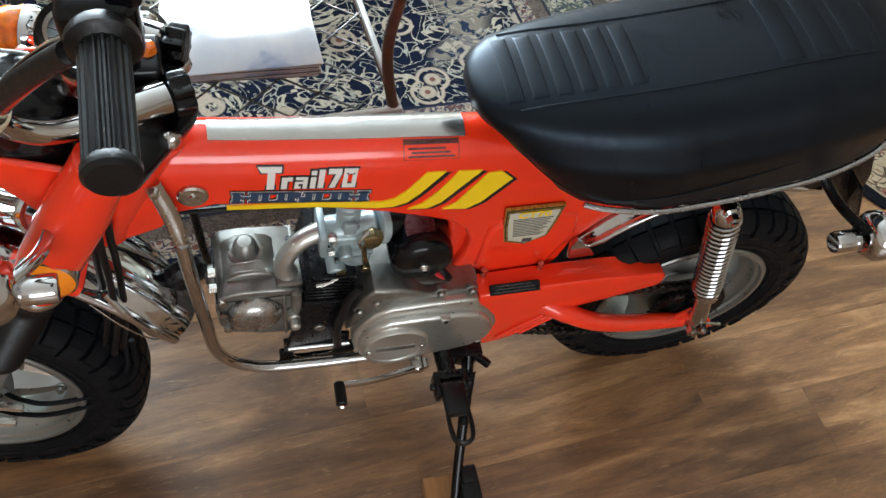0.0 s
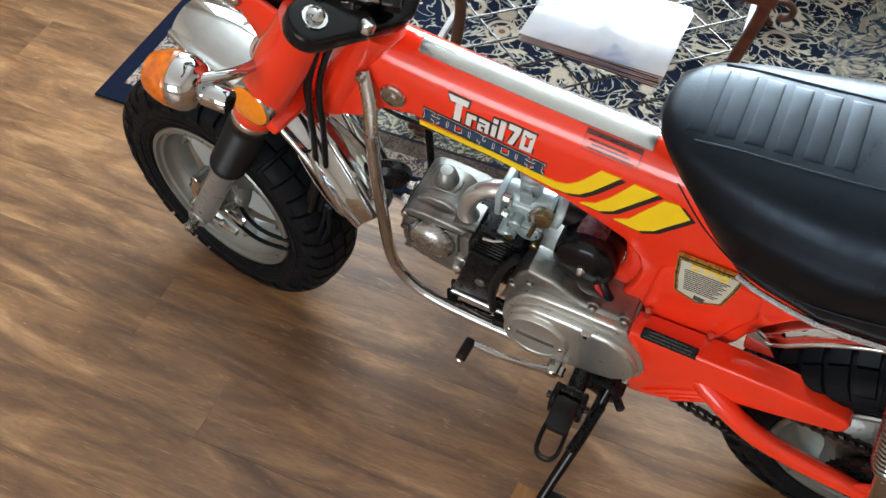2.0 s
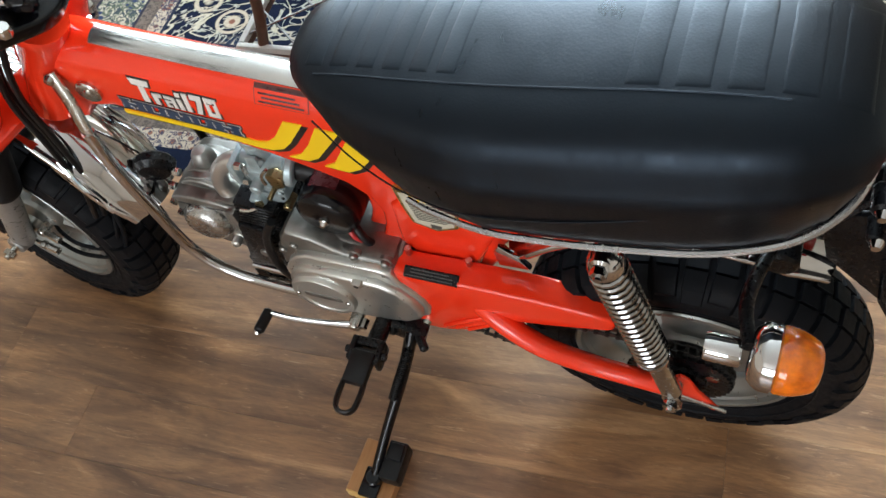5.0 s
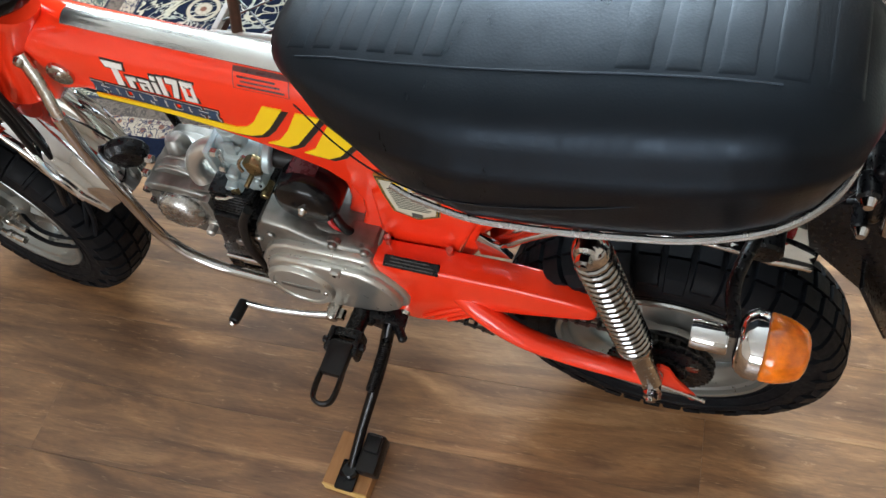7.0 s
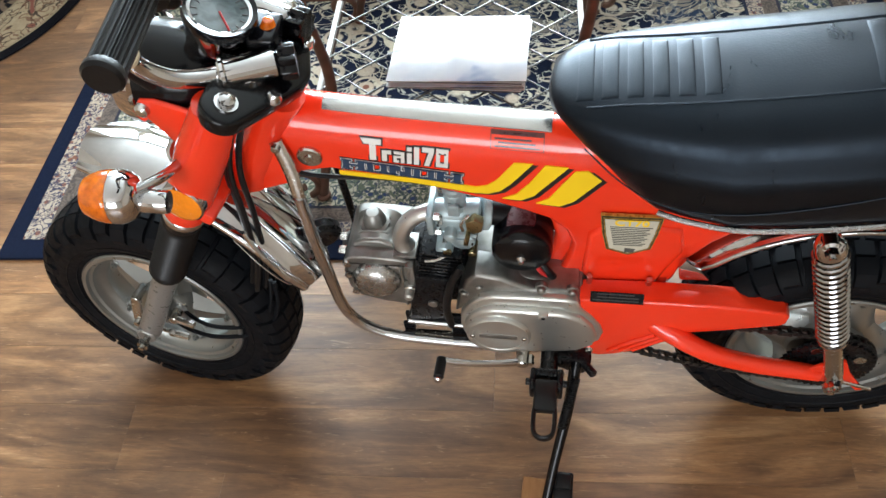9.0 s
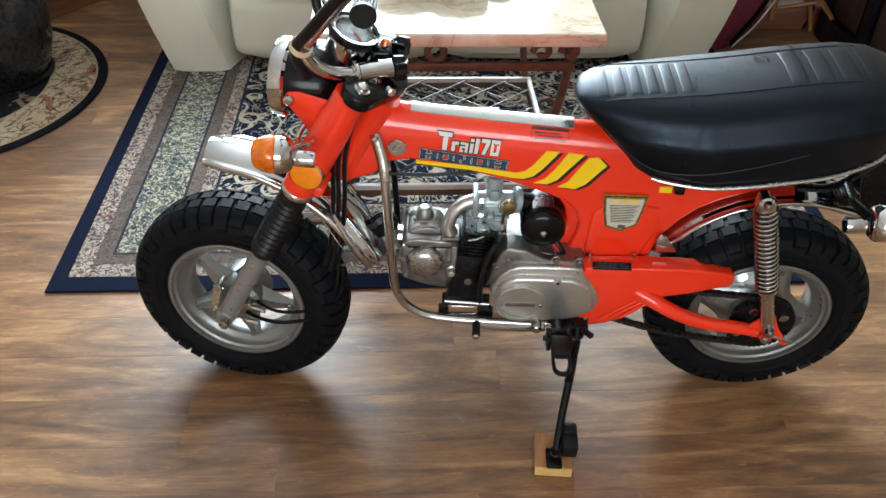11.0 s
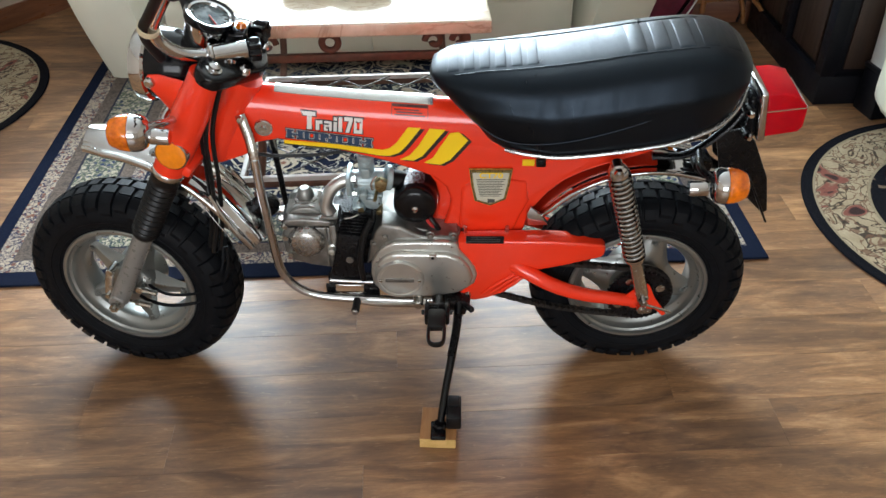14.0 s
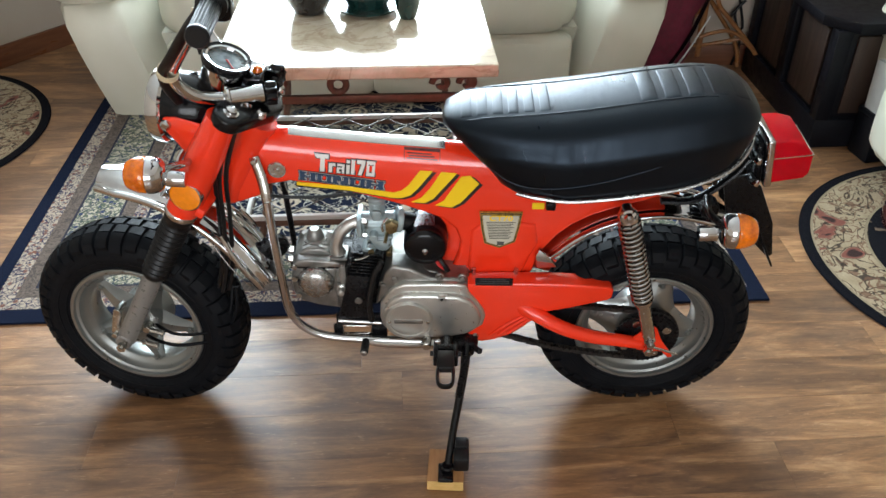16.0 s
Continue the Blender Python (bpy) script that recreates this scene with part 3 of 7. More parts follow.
slanted_wall("wall_bay_west", (-1.62, 1.68), (-0.93, 2.56), "slanted beige bay wall with a wooden baseboard", (0.17, 0.99, 0.87, 2.29))
slanted_wall("wall_bay_east", (0.83, 2.56), (1.0, 1.80), "slanted beige bay wall beside the sofa")
window("window_1", -0.90, 0.70, 0.87, 2.29, YB + t / 2, -1, "white framed bay window with two panes")
# unseen side window, added to hold the left fill lamp
window("window_3", 0.17, 0.99, 0.87, 2.29, t / 2, -1, "unseen narrow bay side window added to brighten the left floor", BAY_W)
# unseen south window, added as the opening for the fill lamp
window("window_2", -1.8, 0.8, 0.5, 2.15, Y0 - t / 2, 1, "unseen wide window added for the fill from the south")
for x0, x1, y in ((X0, -1.63, Y1), (1.02, X1, Y1)):
    thing("baseboard", box(B(), ((x0 + x1) / 2, y - 0.010, 0.043), (x1 - x0, 0.018, 0.085), 0.004), M_BOARD,
          "red-brown stained wooden baseboard", "baseboard", ROOM, kind="structure")
thing("baseboard", box(B(), (X0 + 0.010, (Y0 + Y1) / 2, 0.043), (0.018, Y1 - Y0 - 0.05, 0.085), 0.004), M_BOARD,
      "red-brown stained wooden baseboard", "baseboard", ROOM, kind="structure")
thing("ceiling", box(B(), ((X0 + X1) / 2, -0.92, H + 0.06), (X1 - X0 + 0.3, 7.4, 0.12)), M_CEIL, "flat white painted ceiling", "ceiling", ROOM, kind="structure")

# rugs
bm = box(B(), (0, 0, 0.004), (RUG_W, RUG_D, 0.007), 0.002, 1)
thing("oriental_rug", bm, M_RUG, "navy and cream oriental rug with patterned borders on the wood floor", "rug", ROOM @ pose(-0.037, 0.237 + RUG_D / 2, 0))
for cx, cy, who in ((1.62, 0.495, "under the cream armchair"), (-1.771, 1.133, "beside the sofa")):
    bm = lathe(B(), [(0, 0.0006), (0.518, 0.0006), (0.521, 0.003), (0.518, 0.0072), (0, 0.0072)], None, 96)
    thing("round_rug", bm, M_ROUND, "round black and gold floral rug " + who, "rug", pose(cx, cy, 0, 0, 0, 20 if cx > 0 else 75), group="round rugs")

# coffee table: marble top, brown iron scroll frame, white shelf frame with wire lattice
TX0, TX1, TY0, TY1, TZ = -0.378, 0.255, 0.365, 1.07, 0.595
table = root("coffee_table", "marble-topped coffee table with brown iron scroll legs and wire shelf", "table", ROOM @ pose(-0.06, 0.717, 0))
tcx, tcy = -0.06, 0.717


def tloc(x, y, z):
    return (x - tcx, y - tcy, z)


part("tabletop", box(B(), tloc((TX0 + TX1) / 2, (TY0 + TY1) / 2, TZ - 0.0155), (TX1 - TX0, TY1 - TY0, 0.031), 0.005, 3), M_MARBLE, table, "polished cream marble slab")
for y in (TY0 + 0.06, TY1 - 0.06):
    bm = box(B(), tloc((TX0 + TX1) / 2, y, 0.492), (TX1 - TX0 - 0.10, 0.014, 0.020), 0.003)
    box(bm, tloc((TX0 + TX1) / 2, y, 0.558), (TX1 - TX0 - 0.06, 0.014, 0.010), 0.002)
    part("apron_rail", bm, M_IRON, table)
    part("ring_ornament", moved(lathe(B(), [(0.0185 + 0.0080 * math.cos(a), 0.008 * math.sin(a)) for a in [k * math.pi / 5 for k in range(10)]], None, 24, True),
                                Matrix.Translation(tloc(-0.107, y, 0.5275)) @ pose(0, 0, 0, 90, 0, 0)), M_IRON, table)
    for sx in (1, -1):
        for k, cx in enumerate((0.252, 0.190)):
            spiral = []
            for a in range(0, 15):
                ang = a * 0.42
                rr = 0.022 - 0.0011 * a
                spiral.append(tloc(-0.06 + sx * (cx - rr * math.cos(ang)), y, 0.526 + rr * math.sin(ang)))
            part("scroll", tube(B(), spiral, 0.0065, 8, 3, flat=(0.9, 1.2)), M_IRON, table)
for x in (TX0 + 0.055, TX1 - 0.055):
    part("apron_rail", box(B(), tloc(x, (TY0 + TY1) / 2, 0.492), (0.014, TY1 - TY0 - 0.15, 0.022), 0.003), M_IRON, table)
for sx in (-1, 1):
    for sy in (-1, 1):
        lx, ly = (TX0 + TX1) / 2 + sx * 0.262, (TY0 + TY1) / 2 + sy * 0.292
        bm = B()
        tube(bm, [tloc(lx, ly, 0.563), tloc(lx - sx * 0.012, ly - sy * 0.01, 0.44), tloc(lx - sx * 0.028, ly - sy * 0.02, 0.30),
                  tloc(lx - sx * 0.012, ly - sy * 0.008, 0.17), tloc(lx + sx * 0.018, ly + sy * 0.012, 0.07), tloc(lx + sx * 0.03, ly + sy * 0.02, 0.0165)], 0.0105, 10, 6)
        curl = []
        for a in range(0, 16):
            ang = -1.2 + a * 0.42
            rr = 0.040 - 0.0018 * a
            curl.append(tloc(lx + sx * (0.03 + 0.040 - rr * math.cos(ang)), ly + sy * 0.02, 0.052 + rr * math.sin(ang)))
        tube(bm, curl, 0.008, 8, 3)
        rod(bm, tloc(lx + sx * 0.03, ly + sy * 0.02, 0.008), tloc(lx + sx * 0.03, ly + sy * 0.02, 0.02), 0.016, 12, 0.003)
        part("leg", bm, M_IRON, table)
SX0, SX1, SY0, SY1, SZ = -0.357, 0.197, 0.425, 0.985, 0.17
for a, b in (((SX0, SY0), (SX1, SY0)), ((SX0, SY1), (SX1, SY1)), ((SX0, SY0 + 0.007), (SX0, SY1 - 0.007)), ((SX1, SY0 + 0.007), (SX1, SY1 - 0.007))):
    cx, cy = (a[0] + b[0]) / 2, (a[1] + b[1]) / 2
    part("shelf_bar", box(B(), tloc(cx, cy, SZ), (abs(b[0] - a[0]) + 0.012, abs(b[1] - a[1]) + 0.012 if b[1] == a[1] else abs(b[1] - a[1]) - 0.002, 0.014), 0.002), M_WHITEBAR, table, "white enamelled shelf edge")
    part("shelf_rail", box(B(), tloc(cx, cy, SZ - 0.016), (abs(b[0] - a[0]) + 0.008, abs(b[1] - a[1]) + 0.008, 0.018), 0.002), M_IRON, table)
bm = B()
for d in (-1, 1):
    k = -0.6
    while k < 1.2:
        pts = []
        for u in np.linspace(0, 1, 41):
            x = SX0 + (SX1 - SX0) * u
            y = SY0 + k + (x - SX0) * 0.85 if d > 0 else SY1 - k - (x - SX0) * 0.85
            if SY0 <= y <= SY1:
                pts.append((x, y))
        if len(pts) > 2:
            tube(bm, [tloc(*pts[0], SZ + 0.002 * d), tloc(*pts[-1], SZ + 0.002 * d)], 0.0022, 6)
        k += 0.105
part("shelf_lattice", bm, M_WIREBAR, table)
for k in range(6):
    zz = SZ + 0.0065 + 0.0052 * k
    a = (k % 3 - 1) * 1.6
    mm = ROOM @ pose(-0.064 + 0.004 * (k % 2), 0.652 - 0.003 * (k % 3), zz, 0, 0, -3.5 + a)
    bm = box(B(), (0, 0, 0.0024), (0.278, 0.216, 0.0036))
    bm.faces.ensure_lookup_table()
    mag = root("magazine", "glossy white and blue magazine in a stack on the table shelf" if k == 5 else "white magazine in the stack on the table shelf", "magazine", mm, group="stack of magazines")
    part("paper_block", bm, M_PAPER if k % 2 else M_PAPERDARK, mag)
    part("cover", box(B(), (0, 0, 0.0046), (0.281, 0.219, 0.0006)), M_COVERPAGE, mag)


def pot(name, prof, x, y, mat, label, cat):
    thing(name, lathe(B(), prof, None, 40), mat, label, cat, ROOM @ pose(x, y, TZ))


pot("bowl", [(0, 0.001), (0.035, 0.001), (0.042, 0.006), (0.058, 0.04), (0.072, 0.09), (0.080, 0.13), (0.076, 0.13), (0.066, 0.085), (0.05, 0.03), (0, 0.015)],
    -0.185, 0.72, M_GLAZE_DARK, "dark grey round pottery bowl on the marble tabletop", "bowl")
pot("bowl", [(0, 0.001), (0.045, 0.001), (0.050, 0.008), (0.074, 0.010), (0.076, 0.016), (0.050, 0.018), (0.062, 0.045), (0.082, 0.10), (0.088, 0.14), (0.083, 0.14), (0.07, 0.08), (0, 0.03)],
    -0.04, 0.72, M_GLAZE, "teal glazed planter bowl with a saucer on the tabletop", "bowl")
pot("cup", [(0, 0.001), (0.018, 0.001), (0.022, 0.006), (0.030, 0.035), (0.034, 0.06), (0.036, 0.062), (0.032, 0.062), (0.028, 0.03), (0, 0.012)],
    0.06, 0.665, M_GLAZE, "small teal glazed cup on the marble tabletop", "cup")


# sofa and armchair: puffy cream leather
def puff(bm, c, s, bev, bulge=0.02, seg=5):
    """A stuffed leather volume: a rounded box with swollen faces."""
    r = bmesh.ops.create_cube(bm, size=1.0)
    vs = r["verts"]
    es = {e for v in vs for e in v.link_edges}
    bmesh.ops.subdivide_edges(bm, edges=list(es), cuts=7, use_grid_fill=True)
    half = Vector(s) * 0.5
    for v in bm.verts:
        p = Vector((v.co.x * s[0], v.co.y * s[1], v.co.z * s[2]))
        core = Vector((max(-half.x + bev, min(half.x - bev, p.x)), max(-half.y + bev, min(half.y - bev, p.y)), max(-half.z + bev, min(half.z - bev, p.z))))
        d = p - core
        if d.length > 1e-6:
            p = core + d.normalized() * bev
        q = Vector((v.co.x * 2, v.co.y * 2, v.co.z * 2))
        f = (1 - q.x ** 4) * (1 - q.y ** 4) + (1 - q.x ** 4) * (1 - q.z ** 4) + (1 - q.y ** 4) * (1 - q.z ** 4)
        p += Vector((q.x ** 3, q.y ** 3, q.z ** 3)) * bulge * min(1, f)
        w = noise.noise((p + Vector(c)) * 9.0) * 0.004
        v.co = Vector(c) + p * (1 + w)
    return bm


def sofa_like(name, width, depth, m, label, cat, seats, back=0.0):
    r = root(name, label, cat, m)
    aw = 0.24
    inner = width - 2 * aw
    part("base", puff(B(), (0, depth / 2 + 0.04, 0.13), (inner + 0.1, depth - 0.12, 0.25), 0.03, 0.0), M_LEATHER, r)
    for sx in (-1, 1):
        for nm, cz, hz, grow, bev in (("arm", 0.08, 0.66, 0.0, 0.06), ("arm_roll", 0.495, 0.235, 0.016, 0.085)):
            bm = puff(B(), (sx * (width / 2 - aw / 2), depth / 2 + back / 2, cz), (aw + grow, depth - back + grow, hz), bev, 0.025)
            for v in bm.verts:       # the arms flare outwards towards the top
                k = max(0.0, min(1.0, v.co.z / 0.55))
                v.co.x += sx * 0.13 * k
                v.co.y -= 0.05 * math.sin(k * 2.4)
                v.co.z = max(0.0, v.co.z)
            part(nm, bm, M_LEATHER, r)
    for k in range(seats):
        w = inner / seats
        cx = -inner / 2 + w * (k + 0.5)
        part("footrest", puff(B(), (cx, 0.045, 0.145), (w - 0.008, 0.10, 0.22), 0.035, 0.012), M_LEATHER, r)
        part("seat_cushion", puff(B(), (cx, 0.34, 0.36), (w - 0.004, 0.70, 0.24), 0.085, 0.03), M_LEATHER, r)
        part("back_cushion", moved(puff(B(), (0, 0, 0), (w - 0.004, 0.24, 0.52), 0.09, 0.03), pose(cx, depth - 0.22, 0.70, -12)), M_LEATHER, r)
    part("back", puff(B(), (0, depth - 0.08, 0.46), (inner + 0.2, 0.14, 0.86), 0.05, 0.0), M_LEATHER, r)
    return r


sofa_like("sofa", 1.86, 0.92, ROOM @ pose(-0.05, 1.385, 0.009), "cream leather two-seat reclining sofa behind the coffee table", "sofa", 2)
seat_chair = sofa_like("armchair", 0.95, 0.90, pose(1.41, 0.70, 0.0085, 0, 0, -84), "cream leather reclining armchair standing on a round rug", "armchair", 1, 0.16)
for ob in seat_chair.children:
    ob.location.z += 0.07
part("swivel_base", lathe(B(), [(0, 0.0), (0.255, 0.0), (0.270, 0.008), (0.270, 0.026), (0.250, 0.038), (0.12, 0.052), (0.10, 0.085), (0, 0.085)], Matrix.Translation((0.13, 0.20, 0)), 56), M_MAHOGANY, seat_chair, "round dark mahogany base")

# rattan chair
chair = root("rattan_chair", "bent rattan chair with varnished hoops against the beige wall", "chair", ROOM @ pose(1.18, 1.62, 0))
for dy, k in ((-0.03, 1.0), (0.07, 0.8)):
    part("leg", tube(B(), [(-0.225 * k, dy, 0.01), (-0.150 * k, dy, 0.157), (-0.060 * k, dy, 0.240), (-0.034 * k, dy, 0.31), (-0.028 * k, dy, 0.46)], 0.0095, 10), M_RATTAN, chair)
    part("leg", tube(B(), [(0.245 * k, dy, 0.01), (0.222 * k, dy, 0.085), (0.170 * k, dy, 0.151), (0.080 * k, dy, 0.245), (0.029 * k, dy, 0.31), (0.022 * k, dy, 0.46)], 0.0085, 10), M_RATTAN, chair)
part("post", tube(B(), [(0.0, 0.0, 0.085), (-0.004, 0.0, 0.25), (-0.006, 0, 0.46)], [0.011, 0.014, 0.017], 14), M_RATTAN, chair)
part("hoop", tube(B(), [(-0.02, -0.04, 0.175), (0.02, -0.042, 0.190), (0.075, -0.042, 0.198), (0.13, -0.04, 0.178), (0.19, -0.036, 0.125)], 0.0075, 10), M_RATTAN, chair)
part("cross_bar", tube(B(), [(-0.118, -0.03, 0.16), (-0.05, -0.01, 0.135), (0.0, 0.0, 0.128), (0.06, 0.0, 0.135), (0.15, -0.03, 0.165)], 0.0075, 10), M_RATTAN, chair)
part("seat_ring", lathe(B(), [(0.085 + 0.012 * math.cos(a), 0.462 + 0.012 * math.sin(a)) for a in [k * math.pi / 4 for k in range(8)]], None, 40, True), M_RATTAN, chair)
part("seat", lathe(B(), [(0, 0.466), (0.08, 0.466), (0.09, 0.478), (0.08, 0.50), (0, 0.505)], None, 40), M_FABRIC, chair, "burgundy seat cushion")

# burgundy bag beside the sofa
bm = B()
puff(bm, (0.02, 0, 0.26), (0.27, 0.20, 0.52), 0.07, 0.03)
for v in bm.verts:
    v.co.x += (v.co.z - 0.2) * 0.25 + 0.02 * math.sin(v.co.z * 22 + v.co.y * 9)
    v.co.y += 0.015 * math.sin(v.co.z * 17 + v.co.x * 14)
bag = root("backpack", "burgundy fabric backpack standing beside the sofa", "backpack", ROOM @ pose(0.95, 1.62, 0))
part("body", bm, M_FABRIC, bag)
part("strap", tube(B(), [(0.19, -0.12, 0.36), (0.14, -0.14, 0.23), (0.09, -0.14, 0.13), (0.05, -0.12, 0.04)], 0.010, 8, flat=(1.6, 0.5)), M_BLACK, bag, "black webbing strap")
part("piping", tube(B(), [(0.06, -0.115, 0.03), (0.13, -0.125, 0.13), (0.21, -0.11, 0.28)], 0.0035, 8), M_BAG, bag, "pale piping")

# black end cabinet with brown panels
stand = root("end_cabinet", "low black lacquered end cabinet with brown wood panels", "cabinet", ROOM @ pose(1.385, 1.030, 0))
part("plinth", box(B(), (0.25, 0.325, 0.05), (0.496, 0.646, 0.10), 0.004), M_DARKWOOD, stand)
part("core", box(B(), (0.25, 0.325, 0.25), (0.46, 0.61, 0.299), 0.002), M_DARKWOOD, stand)
for lx in (0.024, 0.476):
    for ly in (0.024, 0.325, 0.626):
        part("corner_post", box(B(), (lx, ly, 0.25), (0.048, 0.048, 0.30), 0.003), M_DARKWOOD, stand)
for k in (0, 1):
    part("wood_panel", box(B(), (0.145 + 0.20 * k, 0.014, 0.25), (0.14, 0.010, 0.26), 0.003), M_PANEL, stand, "brown wood-grained panel")
    part("wood_panel", box(B(), (0.014, 0.175 + 0.30 * k, 0.25), (0.010, 0.19, 0.26), 0.003), M_PANEL, stand, "brown wood-grained panel")
part("tabletop", prism(B(), [(-0.03, 0.06), (0.05, -0.03), (0.52, -0.03), (0.52, 0.67), (-0.03, 0.67)], 0.40, 0.435, 0.005, 2, Matrix(((1, 0, 0, 0), (0, 0, 1, 0), (0, 1, 0, 0), (0, 0, 0, 1)))), M_DARKWOOD, stand, "black top with cut corners")
# black box added to fill the dark area below the paper bag
filler = root("storage_box", "low matt black box added to fill the dark under the bag", "box", ROOM @ pose(1.580, 0.975, 0, 0, 0, 8))
part("body", box(B(), (0, 0, 0.072), (0.122, 0.100, 0.144), 0.006, 2), M_DARKWOOD, filler)
part("lid", box(B(), (0, 0, 0.153), (0.128, 0.106, 0.018), 0.005, 2), M_DARKWOOD, filler)
shop = root("shopping_bag", "grey white paper bag with dark print and black handle", "bag", ROOM @ pose(1.575, 0.975, 0.162, 0, 0, 8))
bm = B()
prism(bm, [(-0.05, 0.0), (0.06, 0.0), (0.075, 0.145), (-0.055, 0.16)], -0.04, 0.04, 0.006, 2)
part("body", bm, M_BAG, shop)
part("handle", tube(B(), [(-0.03, -0.044, 0.10), (-0.025, -0.055, 0.155), (0.035, -0.055, 0.160), (0.05, -0.044, 0.105)], 0.005, 8), M_MATT, shop, "black cord handle")
for k in range(4):
    part("print_bar", box(B(), (-0.02 + 0.01 * (k % 2), -0.0415, 0.03 + 0.016 * k), (0.08 - 0.012 * k, 0.002, 0.006)), M_MATT, shop)
thing("cardboard_box", box(B(), (0, 0, 0.20), (0.10, 0.05, 0.40), 0.004), M_BLUE, "tall dark blue cardboard box beside the paper bag", "box", ROOM @ pose(1.70, 0.975, 0, 0, 0, -6))

# black cable by the wall
thing("power_cable", tube(B(), [(1.36, 1.715, 0.006), (1.37, 1.70, 0.10), (1.33, 1.705, 0.22), (1.36, 1.70, 0.27), (1.31, 1.70, 0.20), (1.37, 1.705, 0.16), (1.33, 1.71, 0.30), (1.28, 1.72, 0.48)], 0.005, 8),
      M_RUBBER, "loose black power cable hanging at the wall", "cable", ROOM)

# dark turned body on the left round rug, standing in for an armchair base
pp = root("floor_vase", "dark vase-shaped stand-in for an armchair base on the round rug", "vase", pose(-1.60, 1.235, 0.0075))
part("body", lathe(B(), [(0, 0), (0.13, 0), (0.145, 0.015), (0.175, 0.10), (0.19, 0.20), (0.17, 0.33), (0.12, 0.40), (0.13, 0.43), (0.118, 0.43), (0.10, 0.40), (0.0, 0.30)], None, 48), M_GLAZE_DARK, pp)
part("foot_ring", lathe(B(), [(0.147, 0.004), (0.158, 0.006), (0.160, 0.016), (0.150, 0.020)], None, 48, True), M_DARKWOOD, pp)

# wooden block under the side stand
blk = root("wood_block", "small sawn pine block under the side stand", "block", pose(0.1215, -0.264, 0, 0, 0, -2))
part("block", box(B(), (0, 0.002, 0.0125), (0.071, 0.083, 0.0235), 0.0015, 1), M_BLOCK, blk)
part("end_grain", box(B(), (0, -0.0405, 0.0125), (0.0705, 0.003, 0.0232), 0.001, 1), M_ENDGRAIN, blk, "pale yellow sawn end")

# ---- the motorcycle (x to its rear, z up, its left side towards -y) ----
bike = root("motorcycle", "orange-red minibike with black seat leaning on its side stand", "motorcycle", BIKE)
AX = Vector((math.sin(radians(28)), 0, math.cos(radians(28))))       # steering axis
HEAD = Vector((-0.253, 0, 0.60))
STEER = Matrix.Translation((0, -0.017, 0)) @ Matrix.Translation(HEAD) @ Matrix.Rotation(radians(-9.0), 4, AX) @ Matrix.Translation(-HEAD)
FAXLE = Vector((-0.505, 0, 0.222))
RAXLE = Vector((0.5175, 0, 0.222))


def fork(s, y=0.0, f=0.0):
    """A point s metres up the fork from the axle, y to the side, f forwards."""
    return FAXLE + AX * s + Vector((-0.883 * f, y, 0.469 * f))


def steered(bm):
    return moved(bm, STEER)


# wheels: local z is the axle
def tread_radius(y):
    return float(np.interp(abs(y), [0, 0.0175, 0.0335, 0.0450, 0.0515, 0.0540], [0.2110, 0.2102, 0.2070, 0.1995, 0.1880, 0.1750]))


def tyre_mesh():
    bm = B()
    ys = [-0.041, -0.0445, -0.052, -0.055, -0.053, -0.046, -0.034, -0.018, 0, 0.018, 0.034, 0.046, 0.053, 0.055, 0.052, 0.0445, 0.041]
    rs = [0.128, 0.137, 0.155, 0.175, 0.186, 0.201, 0.2115, 0.2165, 0.2175, 0.2165, 0.2115, 0.201, 0.186, 0.175, 0.155, 0.137, 0.128]
    ys = [0.975 * y for y in ys]
    rs = [r - 0.0065 * (r > 0.17) for r in rs]
    lathe(bm, list(zip(rs, ys)), None, 72, True)
    for side in (-1, 1):            # raised rings on the sidewall
        for rr, yy in ((0.146, 0.0478), (0.161, 0.0522)):
            lathe(bm, [(rr - 0.0015, side * yy), (rr, side * (yy + 0.0014)), (rr + 0.0015, side * (yy + 0.0008)), (rr, side * (yy - 0.002))], None, 72, True)

    def block(a0, a1, cols, skew=0.0):
        lo, hi = [], []
        for k, y in enumerate(cols):
            r = tread_radius(y)
            for a in (a0, a1):
                s = skew * k
                lo.append(bm.verts.new(((r - 0.003) * math.cos(a + s), (r - 0.003) * math.sin(a + s), y)))
                ta = (a0 + a1) / 2 + (a - (a0 + a1) / 2) * 0.9
                h = 0.0055
                hi.append(bm.verts.new(((r + h) * math.cos(ta + s), (r + h) * math.sin(ta + s), y * (1.0 + (0.03 if abs(y) > 0.04 else 0)))))
        n = len(cols)
        for k in range(n - 1):
            i = 2 * k
            bm.faces.new((hi[i], hi[i + 1], hi[i + 3], hi[i + 2]))
            bm.faces.new((lo[i], hi[i], hi[i + 2], lo[i + 2]))
            bm.faces.new((lo[i + 1], lo[i + 3], hi[i + 3], hi[i + 1]))
        bm.faces.new((lo[0], lo[1], hi[1], hi[0]))
        bm.faces.new((lo[-2], hi[-2], hi[-1], lo[-1]))

    count = 42
    step = 2 * math.pi / count
    for i in range(count):
        a = i * step
        long = i % 2
        for side in (-1, 1):
            block(a, a + step * 0.84, [side * y for y in (0.0270, 0.0370, 0.0462, 0.0532 if long else 0.0505)])
            off = step * (0.5 if side > 0 else 0.0)
            block(a + off, a + off + step * 0.82, [side * 0.002, side * 0.0235])
    return bm


